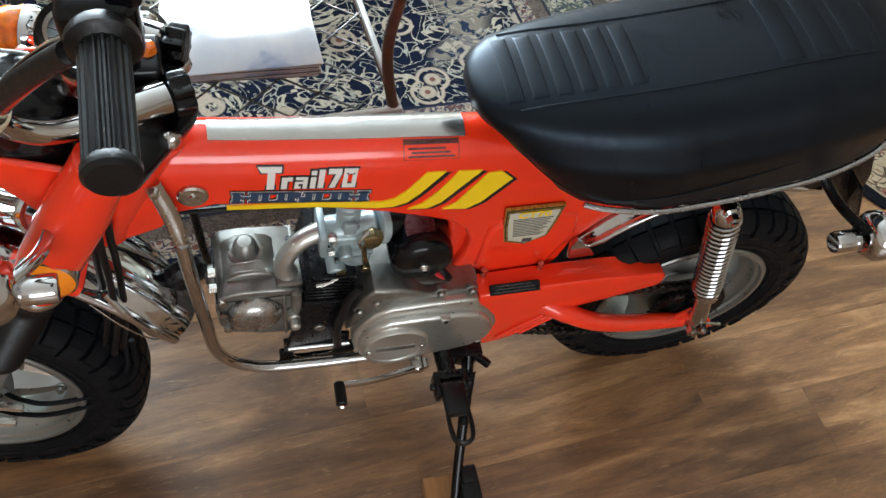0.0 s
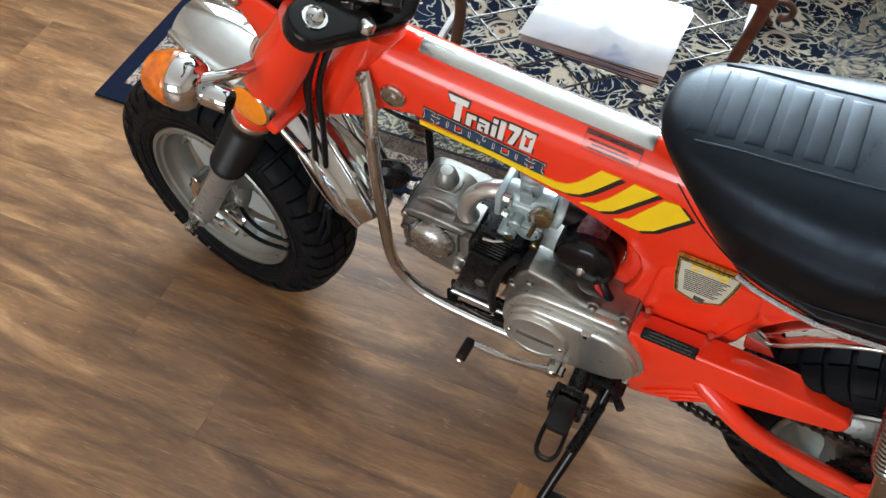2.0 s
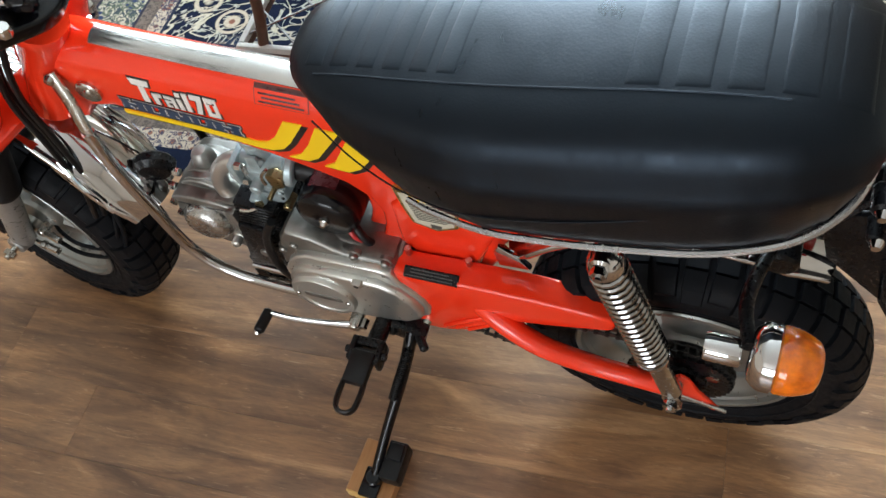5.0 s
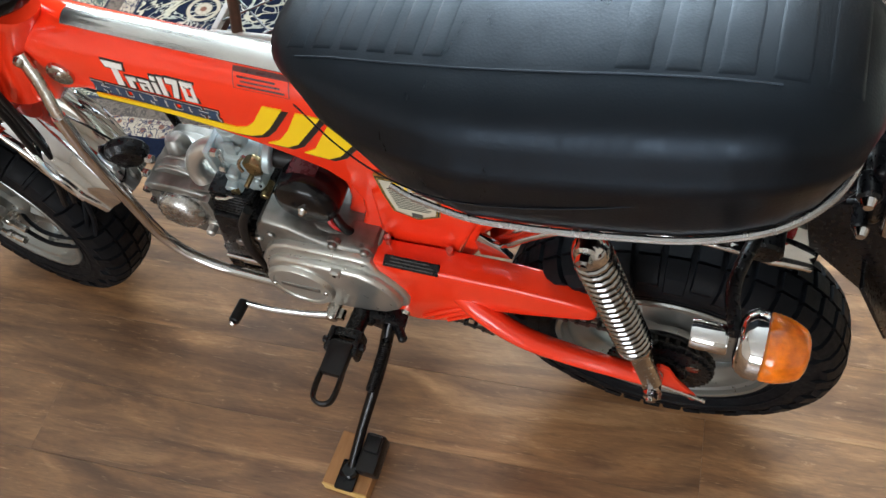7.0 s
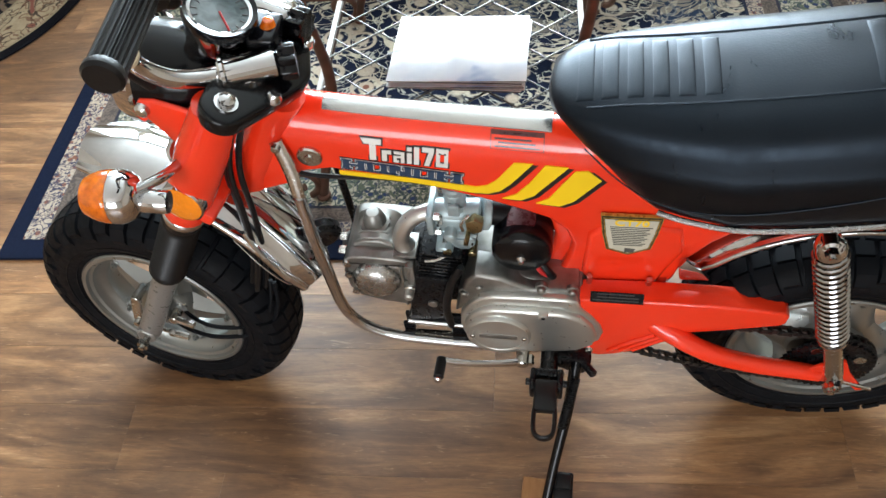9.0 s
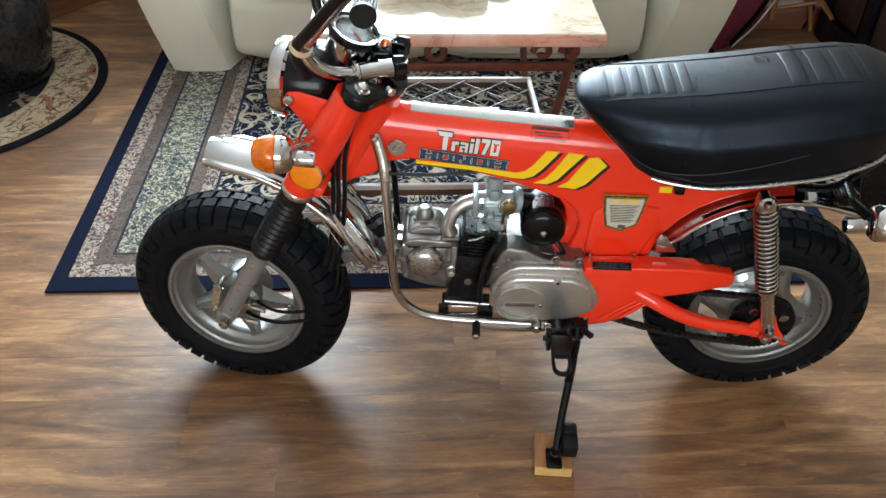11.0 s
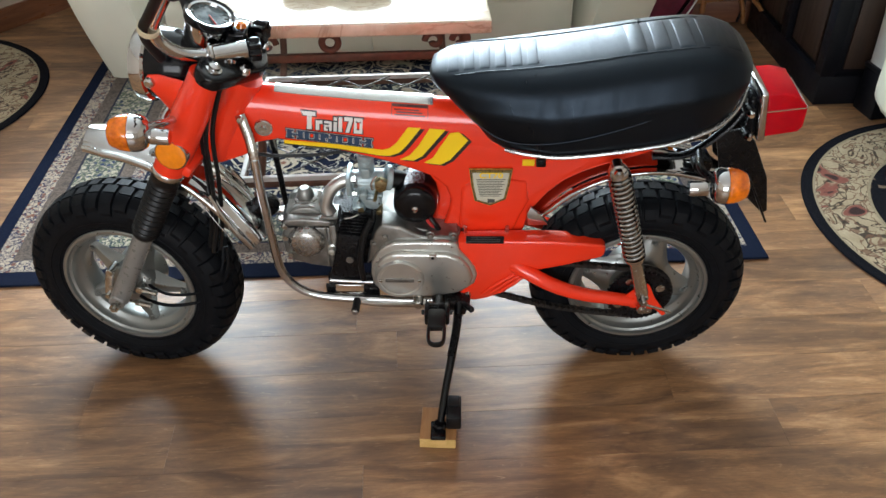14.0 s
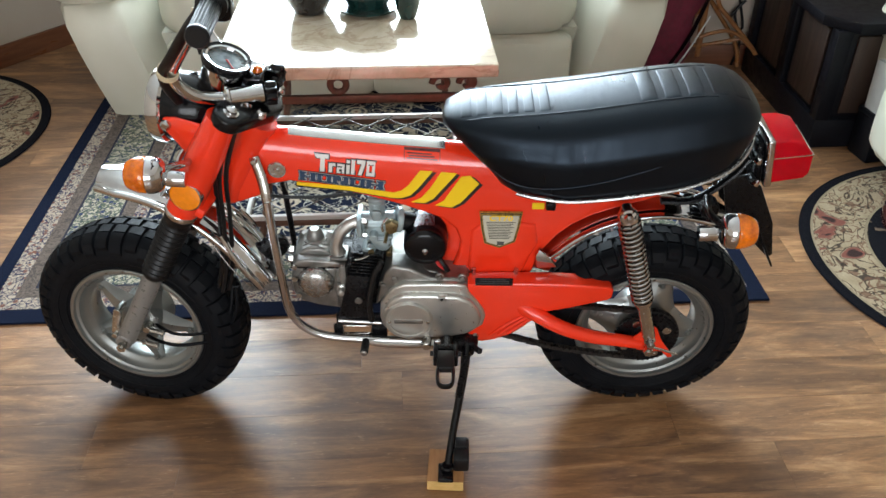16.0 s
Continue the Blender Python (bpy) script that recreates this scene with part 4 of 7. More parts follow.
def rim_mesh():
    """Split steel rim: rolled lip, a step, a shallow flange that takes the plate's bolts."""
    bm = B()
    half = [(0.1315, -0.0490), (0.1375, -0.0488), (0.1395, -0.0465), (0.1392, -0.0425), (0.1345, -0.0405), (0.1315, -0.0340), (0.1290, -0.0260), (0.1140, -0.0200), (0.1120, -0.0040)]
    under = [(0.1085, -0.0040), (0.1080, -0.0185), (0.1105, -0.0225), (0.1180, -0.0262), (0.1225, -0.0330), (0.1245, -0.0400), (0.1295, -0.0425), (0.1305, -0.0465)]
    prof = half + [(r, -z) for r, z in half[::-1]] + [(r, -z) for r, z in under[::-1]] + under
    lathe(bm, prof, None, 80, True)
    return bm


def star_mesh(arms, phase, width, y):
    """Pressed plate: each arm a ridge that tapers to the rim, where a bolt holds it."""
    bm = B()
    for k in range(arms):
        m = Matrix.Rotation(phase + k * 2 * math.pi / arms, 4, 'Z')
        foot, ridge = [], []
        for x, w, h in ((0.026, 1.55, 0.022), (0.046, 1.22, 0.021), (0.066, 0.92, 0.018), (0.086, 0.70, 0.0135), (0.102, 0.56, 0.0085), (0.1135, 0.50, 0.0055)):
            foot.append([bm.verts.new(m @ Vector((x, sgn * width * w, y))) for sgn in (-1, 1)])
            ridge.append([bm.verts.new(m @ Vector((x, sgn * width * w * 0.46, y - h))) for sgn in (-1, 1)])
        for i in range(5):
            (a0, a1), (b0, b1) = foot[i], foot[i + 1]
            (c0, c1), (d0, d1) = ridge[i], ridge[i + 1]
            for q in ((a0, b0, d0, c0), (c0, d0, d1, c1), (c1, d1, b1, a1), (a1, b1, b0, a0)):
                bm.faces.new(q)
        for i in (0, 5):
            bm.faces.new((foot[i][0], ridge[i][0], ridge[i][1], foot[i][1]))
        p = m @ Vector((0.103, 0, y - 0.0075))
        rod(bm, p, p + Vector((0, 0, -0.0025)), 0.0090, 20, 0.001)
        rod(bm, p, p + Vector((0, 0, -0.0080)), 0.0058, 6)
        rod(bm, p, p + Vector((0, 0, -0.0110)), 0.0032, 8)
    return bm


def wheel(name, m, arms, phase, width, drum_r, label):
    w = new(name)
    w.empty_display_size = 0.05
    w.parent = bike
    w.matrix_basis = m
    w["label"] = label
    part("tyre", tyre_mesh(), M_TYRE, w, "black knobbly trail tyre", sharp=30)
    part("rim", rim_mesh(), M_SILVER, w)
    part("wheel_plate", star_mesh(arms, phase, width, -0.0135), M_SILVER, w)
    part("hub", lathe(B(), [(0, -0.058), (0.014, -0.058), (0.017, -0.052), (0.019, -0.046), (drum_r - 0.010, -0.044), (drum_r - 0.003, -0.041), (drum_r, -0.034), (drum_r + 0.001, 0.026), (drum_r - 0.006, 0.036), (0.016, 0.040), (0, 0.040)], None, 40), M_SILVER, w)
    return w


AXLE_TURN = Matrix.Rotation(radians(-90), 4, 'X')      # local z to +y; local -z is the left side
fw = wheel("front_wheel", STEER @ Matrix.Translation(FAXLE + Vector((0.004, -0.010, 0))) @ AXLE_TURN, 5, radians(9), 0.023, 0.050, "silver front wheel with black trail tyre")
rw = wheel("rear_wheel", Matrix.Translation(RAXLE + Vector((0.001, -0.009, 0))) @ AXLE_TURN, 4, radians(15), 0.046, 0.055, "silver rear wheel with black trail tyre")
# front brake arm and axle
bm = B()
rod(bm, (0, 0, -0.118), (0, 0, 0.118), 0.0055, 12)
nut(bm, (0, 0, -0.108), (0, 0, -0.117), 0.010)
nut(bm, (0, 0, 0.108), (0, 0, 0.117), 0.010)
part("axle", bm, M_STEEL, fw)
bm = tube(B(), [(-0.024, -0.046, -0.060), (-0.030, -0.020, -0.064), (-0.036, 0.008, -0.066)], 0.0062, 8, flat=(1.5, 0.5))
rod(bm, (-0.024, -0.046, -0.034), (-0.024, -0.046, -0.066), 0.0075, 12, 0.001)
rod(bm, (-0.036, 0.008, -0.060), (-0.036, 0.008, -0.076), 0.0055, 8)
part("brake_arm", bm, M_STEEL, fw, "plated brake arm")
bm = rod(B(), (-0.040, 0.010, -0.070), (0.050, 0.024, -0.070), 0.0030, 8)
rod(bm, (0.030, 0.021, -0.070), (0.052, 0.024, -0.070), 0.0062, 8)
nut(bm, (0.020, 0.0195, -0.070), (0.028, 0.0205, -0.070), 0.0068)
part("brake_rod", bm, M_STEEL, fw)
bm = rod(B(), (0.030, -0.008, -0.036), (0.030, -0.008, -0.066), 0.0085, 12, 0.001)
rod(bm, (0.030, -0.008, -0.060), (0.066, -0.002, -0.062), 0.0060, 8, 0.001)
part("speedometer_drive", bm, M_STEEL, fw)
# rear sprocket
bm = B()
teeth = 40
prof = []
for k in range(teeth * 2):
    r = 0.066 if k % 2 else 0.0615
    prof.append((r * math.cos(k * math.pi / teeth), r * math.sin(k * math.pi / teeth)))
prism(bm, prof, -0.0690, -0.0650, 0, 1, Matrix(((1, 0, 0, 0), (0, 0, 1, 0), (0, 1, 0, 0), (0, 0, 0, 1))))
lathe(bm, [(0.026, -0.078), (0.036, -0.075), (0.038, -0.046), (0.026, -0.046)], None, 32, True)
part("sprocket", bm, M_MATT, rw, "dark toothed rear sprocket")
bm = B()
rod(bm, (0, 0, -0.112), (0, 0, 0.118), 0.006, 12)
nut(bm, (0, 0, -0.101), (0, 0, -0.110), 0.0105)
nut(bm, (0, 0, 0.108), (0, 0, 0.117), 0.0105)
part("axle", bm, M_STEEL, rw)
for k in range(4):
    a = radians(60 + 90 * k)
    sub = lathe(B(), [(0.0, -0.0715), (0.009, -0.0715), (0.009, -0.068), (0, -0.068)], Matrix.Translation((0.045 * math.cos(a), 0.045 * math.sin(a), 0)), 14)
    part("plate_bolt", sub, M_STEEL, rw)

# frame: pressed steel spine
TOPX, TOPZ = [-0.262, -0.235, -0.20, -0.12, -0.02, 0.105, 0.22, 0.30], [0.655, 0.660, 0.657, 0.6475, 0.6385, 0.6295, 0.622, 0.606]
ROUND = 0.044


def spine_half(x, z):
    """Half the width of the spine at a place on its side."""
    h = (z - (float(np.interp(x, TOPX, TOPZ)) - ROUND)) / ROUND
    return 0.036 if h <= 0 else 0.036 * math.sqrt(max(0.0, 1 - min(h, 1) ** 2))


def wrapped(bm):
    """Lay thin films on the rounded side."""
    for v in bm.verts:
        v.co.y += 0.036 - spine_half(v.co.x, v.co.z)
    return bm


SPINE = [(x, z - 0.052) for x, z in zip(TOPX, TOPZ)] + [(0.34, 0.560), (0.43, 0.556), (0.52, 0.560), (0.526, 0.549),
         (0.475, 0.528), (0.430, 0.512), (0.388, 0.495), (0.352, 0.473), (0.325, 0.446), (0.304, 0.415), (0.293, 0.395), (0.285, 0.360), (0.27, 0.330), (0.22, 0.300), (0.175, 0.300), (0.152, 0.330), (0.136, 0.345), (0.129, 0.368),
         (0.140, 0.400), (0.143, 0.430), (0.134, 0.458), (0.111, 0.481), (0.080, 0.495), (0.030, 0.514), (-0.040, 0.535), (-0.110, 0.553), (-0.165, 0.563), (-0.205, 0.555), (-0.225, 0.53), (-0.262, 0.515), (-0.285, 0.52), (-0.283, 0.56)]
bm = prism(B(), SPINE, -0.036, 0.036, 0.012, 4)
secs = []
for i in range(27):
    x = -0.268 + 0.568 * i / 26
    zt = float(np.interp(x, TOPX, TOPZ))
    ring = [(-0.0363, zt - 0.072), (-0.0363, zt - 0.056)]
    ring += [(-0.0363 * math.cos(math.pi * k / 16), zt - ROUND + ROUND * math.sin(math.pi * k / 16)) for k in range(17)]
    ring += [(0.0363, zt - 0.056), (0.0363, zt - 0.072)]
    secs.append([bm.verts.new((x, y, z)) for y, z in ring])
for p, q in zip(secs, secs[1:]):
    for k in range(len(p) - 1):
        bm.faces.new((p[k], p[k + 1], q[k + 1], q[k]))
bm.faces.new(secs[0])
bm.faces.new(secs[-1][::-1])
part("frame", bm, M_RED, bike, "glossy orange-red pressed steel frame", sharp=60)
part("head_tube", steered(lathe(B(), [(0.0, 0.0), (0.030, 0.0), (0.033, 0.006), (0.031, 0.014), (0.029, 0.03), (0.029, 0.155), (0.033, 0.165), (0.033, 0.178), (0, 0.178)], along(HEAD - AX * 0.085, HEAD + AX * 0.3), 32)), M_RED, bike)
frame_side = prism(B(), [(0.158, 0.372), (0.175, 0.345), (0.262, 0.352), (0.276, 0.395), (0.290, 0.43), (0.283, 0.475), (0.20, 0.49), (0.163, 0.46)], -0.042, 0.042, 0.008, 3)
part("notch_wall", prism(B(), [(0.160, 0.368), (0.104, 0.366), (0.112, 0.385), (0.1175, 0.405), (0.119, 0.432), (0.114, 0.458), (0.100, 0.480), (0.080, 0.492), (0.060, 0.502), (0.12, 0.510), (0.165, 0.47)], -0.022, 0.022, 0.006, 3), M_RED, bike, sharp=60)
part("side_swell", frame_side, M_RED, bike, sharp=60)
# bright strip along the top of the spine
bm = B()
secs = []
for i in range(15):
    u = i / 14
    x = -0.164 + 0.276 * u
    zt = float(np.interp(x, TOPX, TOPZ))
    yn, yf = -0.0145 - 0.002 * u, 0.012 + 0.014 * u
    ring = []
    for k in range(9):
        y = yn + (yf - yn) * k / 8
        h = math.sqrt(max(0, 1 - (y / 0.0363) ** 2)) * ROUND - ROUND
        ring.append((y, zt + h + 0.0005 + 0.0032 * math.sin(math.pi * (0.10 + 0.80 * k / 8))))
    ring += [(yf, zt - 0.012), (yn, zt - 0.012)]
    secs.append([bm.verts.new((x, y, z)) for y, z in ring])
for p, q in zip(secs, secs[1:]):
    for k in range(len(p)):
        j = (k + 1) % len(p)
        bm.faces.new((p[k], p[j], q[j], q[k]))
bm.faces.new(secs[0])
bm.faces.new(secs[-1][::-1])
part("spine_trim", bm, M_TRIM, bike, "bright metal strip along the spine")
# lock
bm = lathe(B(), [(0, 0.0085), (0.005, 0.0085), (0.006, 0.0065), (0.0145, 0.0065), (0.0165, 0.0045), (0.0165, 0), (0, 0)], along((-0.187, -0.0355, 0.590), (-0.187, -1, 0.590)), 28)
box(bm, (-0.187, -0.0445, 0.590), (0.002, 0.001, 0.008))
part("frame_lock", bm, M_STEEL, bike, "round plated key lock")
# stickers and painted marks, each a thin film on the side of the spine
FY = -0.0363


def film(name, outline, mat, lift=0.0, label="", y=FY):
    return part(name, wrapped(prism(B(), outline, y - 0.0006 - lift, y + 0.0006, 0, 1)), mat, bike, label)


BARS = [[(-0.154, 0.5635), (-0.154, 0.557), (-0.06, 0.5465), (0.016, 0.5315), (0.034, 0.5310), (0.050, 0.537), (0.064, 0.552), (0.091, 0.590), (0.068, 0.591), (0.046, 0.558), (0.034, 0.547), (0.02, 0.5430), (-0.06, 0.5555)],
        [(0.052, 0.5225), (0.076, 0.5205), (0.092, 0.530), (0.134, 0.5860), (0.106, 0.5885), (0.086, 0.553), (0.070, 0.532)],
        [(0.095, 0.5155), (0.125, 0.5115), (0.142, 0.522), (0.1745, 0.5645), (0.158, 0.5815), (0.142, 0.5795), (0.124, 0.549), (0.111, 0.526)]]
for bar in BARS:
    film("stripe_outline", [(x + (0.0065 if x > -0.1 else -0.001), z - 0.0030) for x, z in bar], M_DECALBLACK, 0, "black edge of the stripe")
    film("yellow_stripe", bar, M_YELLOW, 0.0008, "yellow painted stripe")


def slanted(u, v):
    """Places on the lettering band, u along it and v up."""
    x0, z0 = -0.112, 0.588
    c, s = math.cos(radians(-6.2)), math.sin(radians(-6.2))
    return (x0 + u * c - v * s, z0 + u * s + v * c)


# white word mark as plain blocks with a black shadow
GLYPHS = [[(-0.010, 0.030), (-0.005, 0.024), (0.018, 0.024), (0.018, 0.030)], [(0.002, 0.0), (0.011, 0.0), (0.011, 0.026), (0.002, 0.026)],
          [(0.019, 0.0), (0.026, 0.0), (0.026, 0.017), (0.019, 0.017)], [(0.026, 0.012), (0.032, 0.012), (0.032, 0.0175), (0.026, 0.0175)],
          [(0.035, 0.0), (0.0395, 0.0), (0.0395, 0.0105), (0.035, 0.0105)], [(0.0395, 0.0), (0.0425, 0.0), (0.0425, 0.0032), (0.0395, 0.0032)], [(0.0395, 0.0075), (0.045, 0.0075), (0.045, 0.0105), (0.0395, 0.0105)], [(0.0355, 0.0135), (0.045, 0.0135), (0.045, 0.0175), (0.0355, 0.0175)], [(0.045, 0.0), (0.050, 0.0), (0.050, 0.017), (0.045, 0.017)],
          [(0.0535, 0.0), (0.060, 0.0), (0.060, 0.017), (0.0535, 0.017)], [(0.0535, 0.020), (0.060, 0.020), (0.060, 0.025), (0.0535, 0.025)],
          [(0.063, 0.0), (0.070, 0.0), (0.070, 0.026), (0.063, 0.026)],
          [(0.074, 0.021), (0.090, 0.021), (0.090, 0.027), (0.074, 0.027)], [(0.077, 0.0), (0.084, 0.0), (0.090, 0.021), (0.083, 0.021)],
          [(0.093, 0.0), (0.0985, 0.0), (0.0985, 0.027), (0.093, 0.027)], [(0.104, 0.0), (0.1095, 0.0), (0.1095, 0.027), (0.104, 0.027)], [(0.0985, 0.0), (0.104, 0.0), (0.104, 0.006), (0.0985, 0.006)], [(0.0985, 0.021), (0.104, 0.021), (0.104, 0.027), (0.0985, 0.027)]]
for g in GLYPHS:
    g = [(u * 0.905, v * 1.13) for u, v in g]
    cu, cv = sum(p[0] for p in g) / len(g), sum(p[1] for p in g) / len(g)
    edge = part("mark_shadow", wrapped(prism(B(), [slanted(u + (0.0022 if u > cu else -0.0018), v + (0.002 if v > cv else -0.002)) for u, v in g], FY - 0.0007, FY + 0.0006)), M_DECALBLACK, bike)
    part("mark_block", wrapped(prism(B(), [slanted(u, v) for u, v in g], FY - 0.0014, FY + 0.0006)), M_WHITE, edge)
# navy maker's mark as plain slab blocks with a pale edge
u0 = -0.034
for k, w in enumerate((0.031, 0.028, 0.031, 0.029, 0.034)):
    bm, bm2, bm3 = B(), B(), B()
    stems = [((0.02, 0.30), (0.0, 1.0)), ((0.64, 0.92), (0.0, 1.0)), ((-0.02, 0.40), (0.0, 0.17)), ((0.56, 0.98), (0.0, 0.17) if k in (0, 2, 4) else (0.0, 0.24)), ((-0.02, 0.40), (0.83, 1.0)), ((0.56, 0.98), (0.83, 1.0))]
    bars = [((0.28, 0.68), (0.40, 0.60))] if k in (0, 4) else ([((0.28, 0.50), (0.45, 0.95)), ((0.44, 0.68), (0.05, 0.50))] if k == 2 else [((0.28, 0.68), (0.0, 0.18)), ((0.28, 0.68), (0.82, 1.0))])
    for (a, b), (c2, d2) in stems + bars:
        q = [(u0 + a * w, -0.025 + c2 * 0.0185), (u0 + b * w, -0.025 + c2 * 0.0185), (u0 + b * w, -0.025 + d2 * 0.0185), (u0 + a * w, -0.025 + d2 * 0.0185)]
        prism(bm2, [slanted(u, v - 0.030 * (u + 0.034) + 0.0025) for u, v in q], FY - 0.0018, FY + 0.0006)
        for e, layer, lift in ((0.0020, bm, 0.0008), (0.0008, bm3, 0.0013)):
            q2 = [(q[0][0] - e, q[0][1] - e), (q[1][0] + e, q[1][1] - e), (q[2][0] + e, q[2][1] + e), (q[3][0] - e, q[3][1] + e)]
            prism(layer, [slanted(u, v - 0.030 * (u + 0.034) + 0.0025) for u, v in q2], FY - lift, FY + 0.0006)
    edge = part("mark_edge", bm, M_DECALBLACK, bike)
    part("mark_line", bm3, M_WHITE, edge)
    part("maker_block", bm2, M_NAVY, edge, "navy slab block of the maker's mark")
    u0 += w
# caution label, bent over the shoulder of the spine
def bent(name, u0, u1, v0, v1, lift, mat, label=""):
    bm = B()
    n = 8
    rows = []
    for i in range(n + 1):
        v = v0 + (v1 - v0) * i / n
        row = []
        for u in (u0, u1):
            x = 0.040 + 0.064 * u
            zt = float(np.interp(x, TOPX, TOPZ))
            a = radians(27 + 34 * v)
            row.append(bm.verts.new((x, -(0.0366 + lift) * math.cos(a), zt - ROUND + (ROUND + 0.0004 + lift) * math.sin(a))))
        rows.append(row)
    for p, q in zip(rows, rows[1:]):
        bm.faces.new((p[0], p[1], q[1], q[0]))
    return part(name, bm, mat, bike, label)


bent("caution_label", 0, 1, 0, 1, 0.0, M_CAUTION, "small black and red caution label")
bent("caution_panel", 0.015, 0.985, 0.025, 0.74, 0.0003, M_RED)
for k in range(3):
    bent("text_bar", 0.08 + 0.06 * (k % 2), 0.92 - 0.08 * k, 0.12 + 0.19 * k, 0.21 + 0.19 * k, 0.0006, M_MAROON)
bent("text_bar", 0.16, 0.84, 0.79, 0.90, 0.0006, M_MAROON)
# shield badge
BY = -0.0425
shield = [(0.177, 0.505), (0.256, 0.505), (0.252, 0.470), (0.246, 0.437), (0.217, 0.422), (0.188, 0.433), (0.181, 0.468)]


def shrink(o, k):
    cx, cz = sum(p[0] for p in o) / len(o), sum(p[1] for p in o) / len(o)
    return [(cx + (x - cx) * k, cz + (z - cz) * k) for x, z in o]


for nm, k, mat, lift in (("badge_edge", 1.0, M_GOLD, 0.0), ("badge_line", 0.965, M_DECALBLACK, 0.0006), ("badge_gold", 0.915, M_GOLD, 0.0010), ("badge_inner_line", 0.875, M_DECALBLACK, 0.0012), ("badge_face", 0.855, M_CREAM, 0.0014)):
    part(nm, prism(B(), shrink(shield, k), BY - 0.0006 - lift, BY + 0.004), mat, bike, "cream shield sticker with a gold edge" if k == 1.0 else "")
def lettering(name, body, size, m, mat, parent, label):
    """Raised text in the built-in font, in the local xy plane of m."""
    c = bpy.data.curves.new(name, "FONT")
    c.body, c.size, c.extrude, c.offset, c.align_x = body, size, 0.0004, size * 0.02, 'CENTER'
    o = new(name, c)
    me = bpy.data.meshes.new_from_object(o.evaluated_get(bpy.context.evaluated_depsgraph_get()))
    bpy.data.objects.remove(o)
    me.transform(m)
    me.materials.append(mat)
    ob = new(name, me)
    ob.parent = parent
    ob["label"] = label
    return ob


lettering("badge_title", "CT70", 0.0165, Matrix.Translation((0.217, BY - 0.0024, 0.4875)) @ pose(0, 0, 0, 90) @ Matrix.Diagonal((1.15, 1, 1, 1)), M_YELLOW, bike, "yellow model title")
bm = B()
for k in range(11):
    z = 0.4845 - 0.0038 * k
    x0_, x1_ = 0.190 + 0.0007 * k, 0.244 - 0.0007 * k - 0.003 * (k % 3)
    prism(bm, [(x0_, z - 0.0013), (x1_, z - 0.0013), (x1_, z), (x0_, z)], BY - 0.0025, BY)
prism(bm, [(0.212, 0.430), (0.224, 0.430), (0.226, 0.438), (0.212, 0.439)], BY - 0.0025, BY)
part("badge_print", bm, worn("grey_print", (0.06, 0.06, 0.055), 0.6), bike, "bars of small print")

# seat
RIBS = [(0.2015, 0.610, 0.107, 0.684, 0.048), (0.203, 0.602, 0.111, 0.699, 0.066), (0.212, 0.594, 0.135, 0.709, 0.084), (0.235, 0.588, 0.180, 0.714, 0.100), (0.265, 0.589, 0.24, 0.718, 0.112),
        (0.32, 0.585, 0.30, 0.724, 0.122), (0.37, 0.589, 0.35, 0.731, 0.122), (0.416, 0.596, 0.40, 0.739, 0.122), (0.465, 0.604, 0.45, 0.748, 0.121), (0.509, 0.612, 0.50, 0.755, 0.119),
        (0.548, 0.624, 0.545, 0.760, 0.115), (0.582, 0.638, 0.585, 0.759, 0.107), (0.607, 0.656, 0.615, 0.750, 0.094), (0.622, 0.676, 0.635, 0.735, 0.078), (0.629, 0.694, 0.644, 0.716, 0.055)]
SECTION = [(0.0, -0.94), (0.06, -0.962), (0.16, -0.975), (0.30, -0.988), (0.42, -0.998), (0.50, -1.0), (0.555, -0.988), (0.61, -0.958), (0.68, -0.925), (0.76, -0.885), (0.835, -0.828), (0.89, -0.755), (0.935, -0.65), (0.965, -0.53), (0.985, -0.38), (0.996, -0.20), (1.0, 0.0)]
SEC = SECTION + [(v, -u) for v, u in SECTION[-2::-1]]


def seat_z(x, y):
    xs = [r[2] for r in RIBS]
    zt, zb, w = (float(np.interp(x, xs, [r[k] for r in RIBS])) for k in (3, 1, 4))
    v = float(np.interp(abs(y) / w, [-u for v, u in SECTION[::-1]], [v for v, u in SECTION[::-1]]))
    return zb + (zt - zb) * v


bm = B()
rings = []
for xb, zb, xt, zt, w in RIBS:
    rings.append([bm.verts.new((xb + (xt - xb) * v, u * w, zb + (zt - zb) * v)) for v, u in SEC])
for A_, B_ in zip(rings, rings[1:]):
    for k in range(len(SEC) - 1):
        bm.faces.new((A_[k], A_[k + 1], B_[k + 1], B_[k]))
    bm.faces.new((A_[-1], A_[0], B_[0], B_[-1]))
bm.faces.new(rings[0][::-1])
bm.faces.new(rings[-1])
bmesh.ops.subdivide_edges(bm, edges=bm.edges, cuts=1, use_grid_fill=True, smooth=0.6)
seat = part("seat", bm, M_SEAT, bike, "long padded black vinyl seat with embossed pleats", sharp=70)


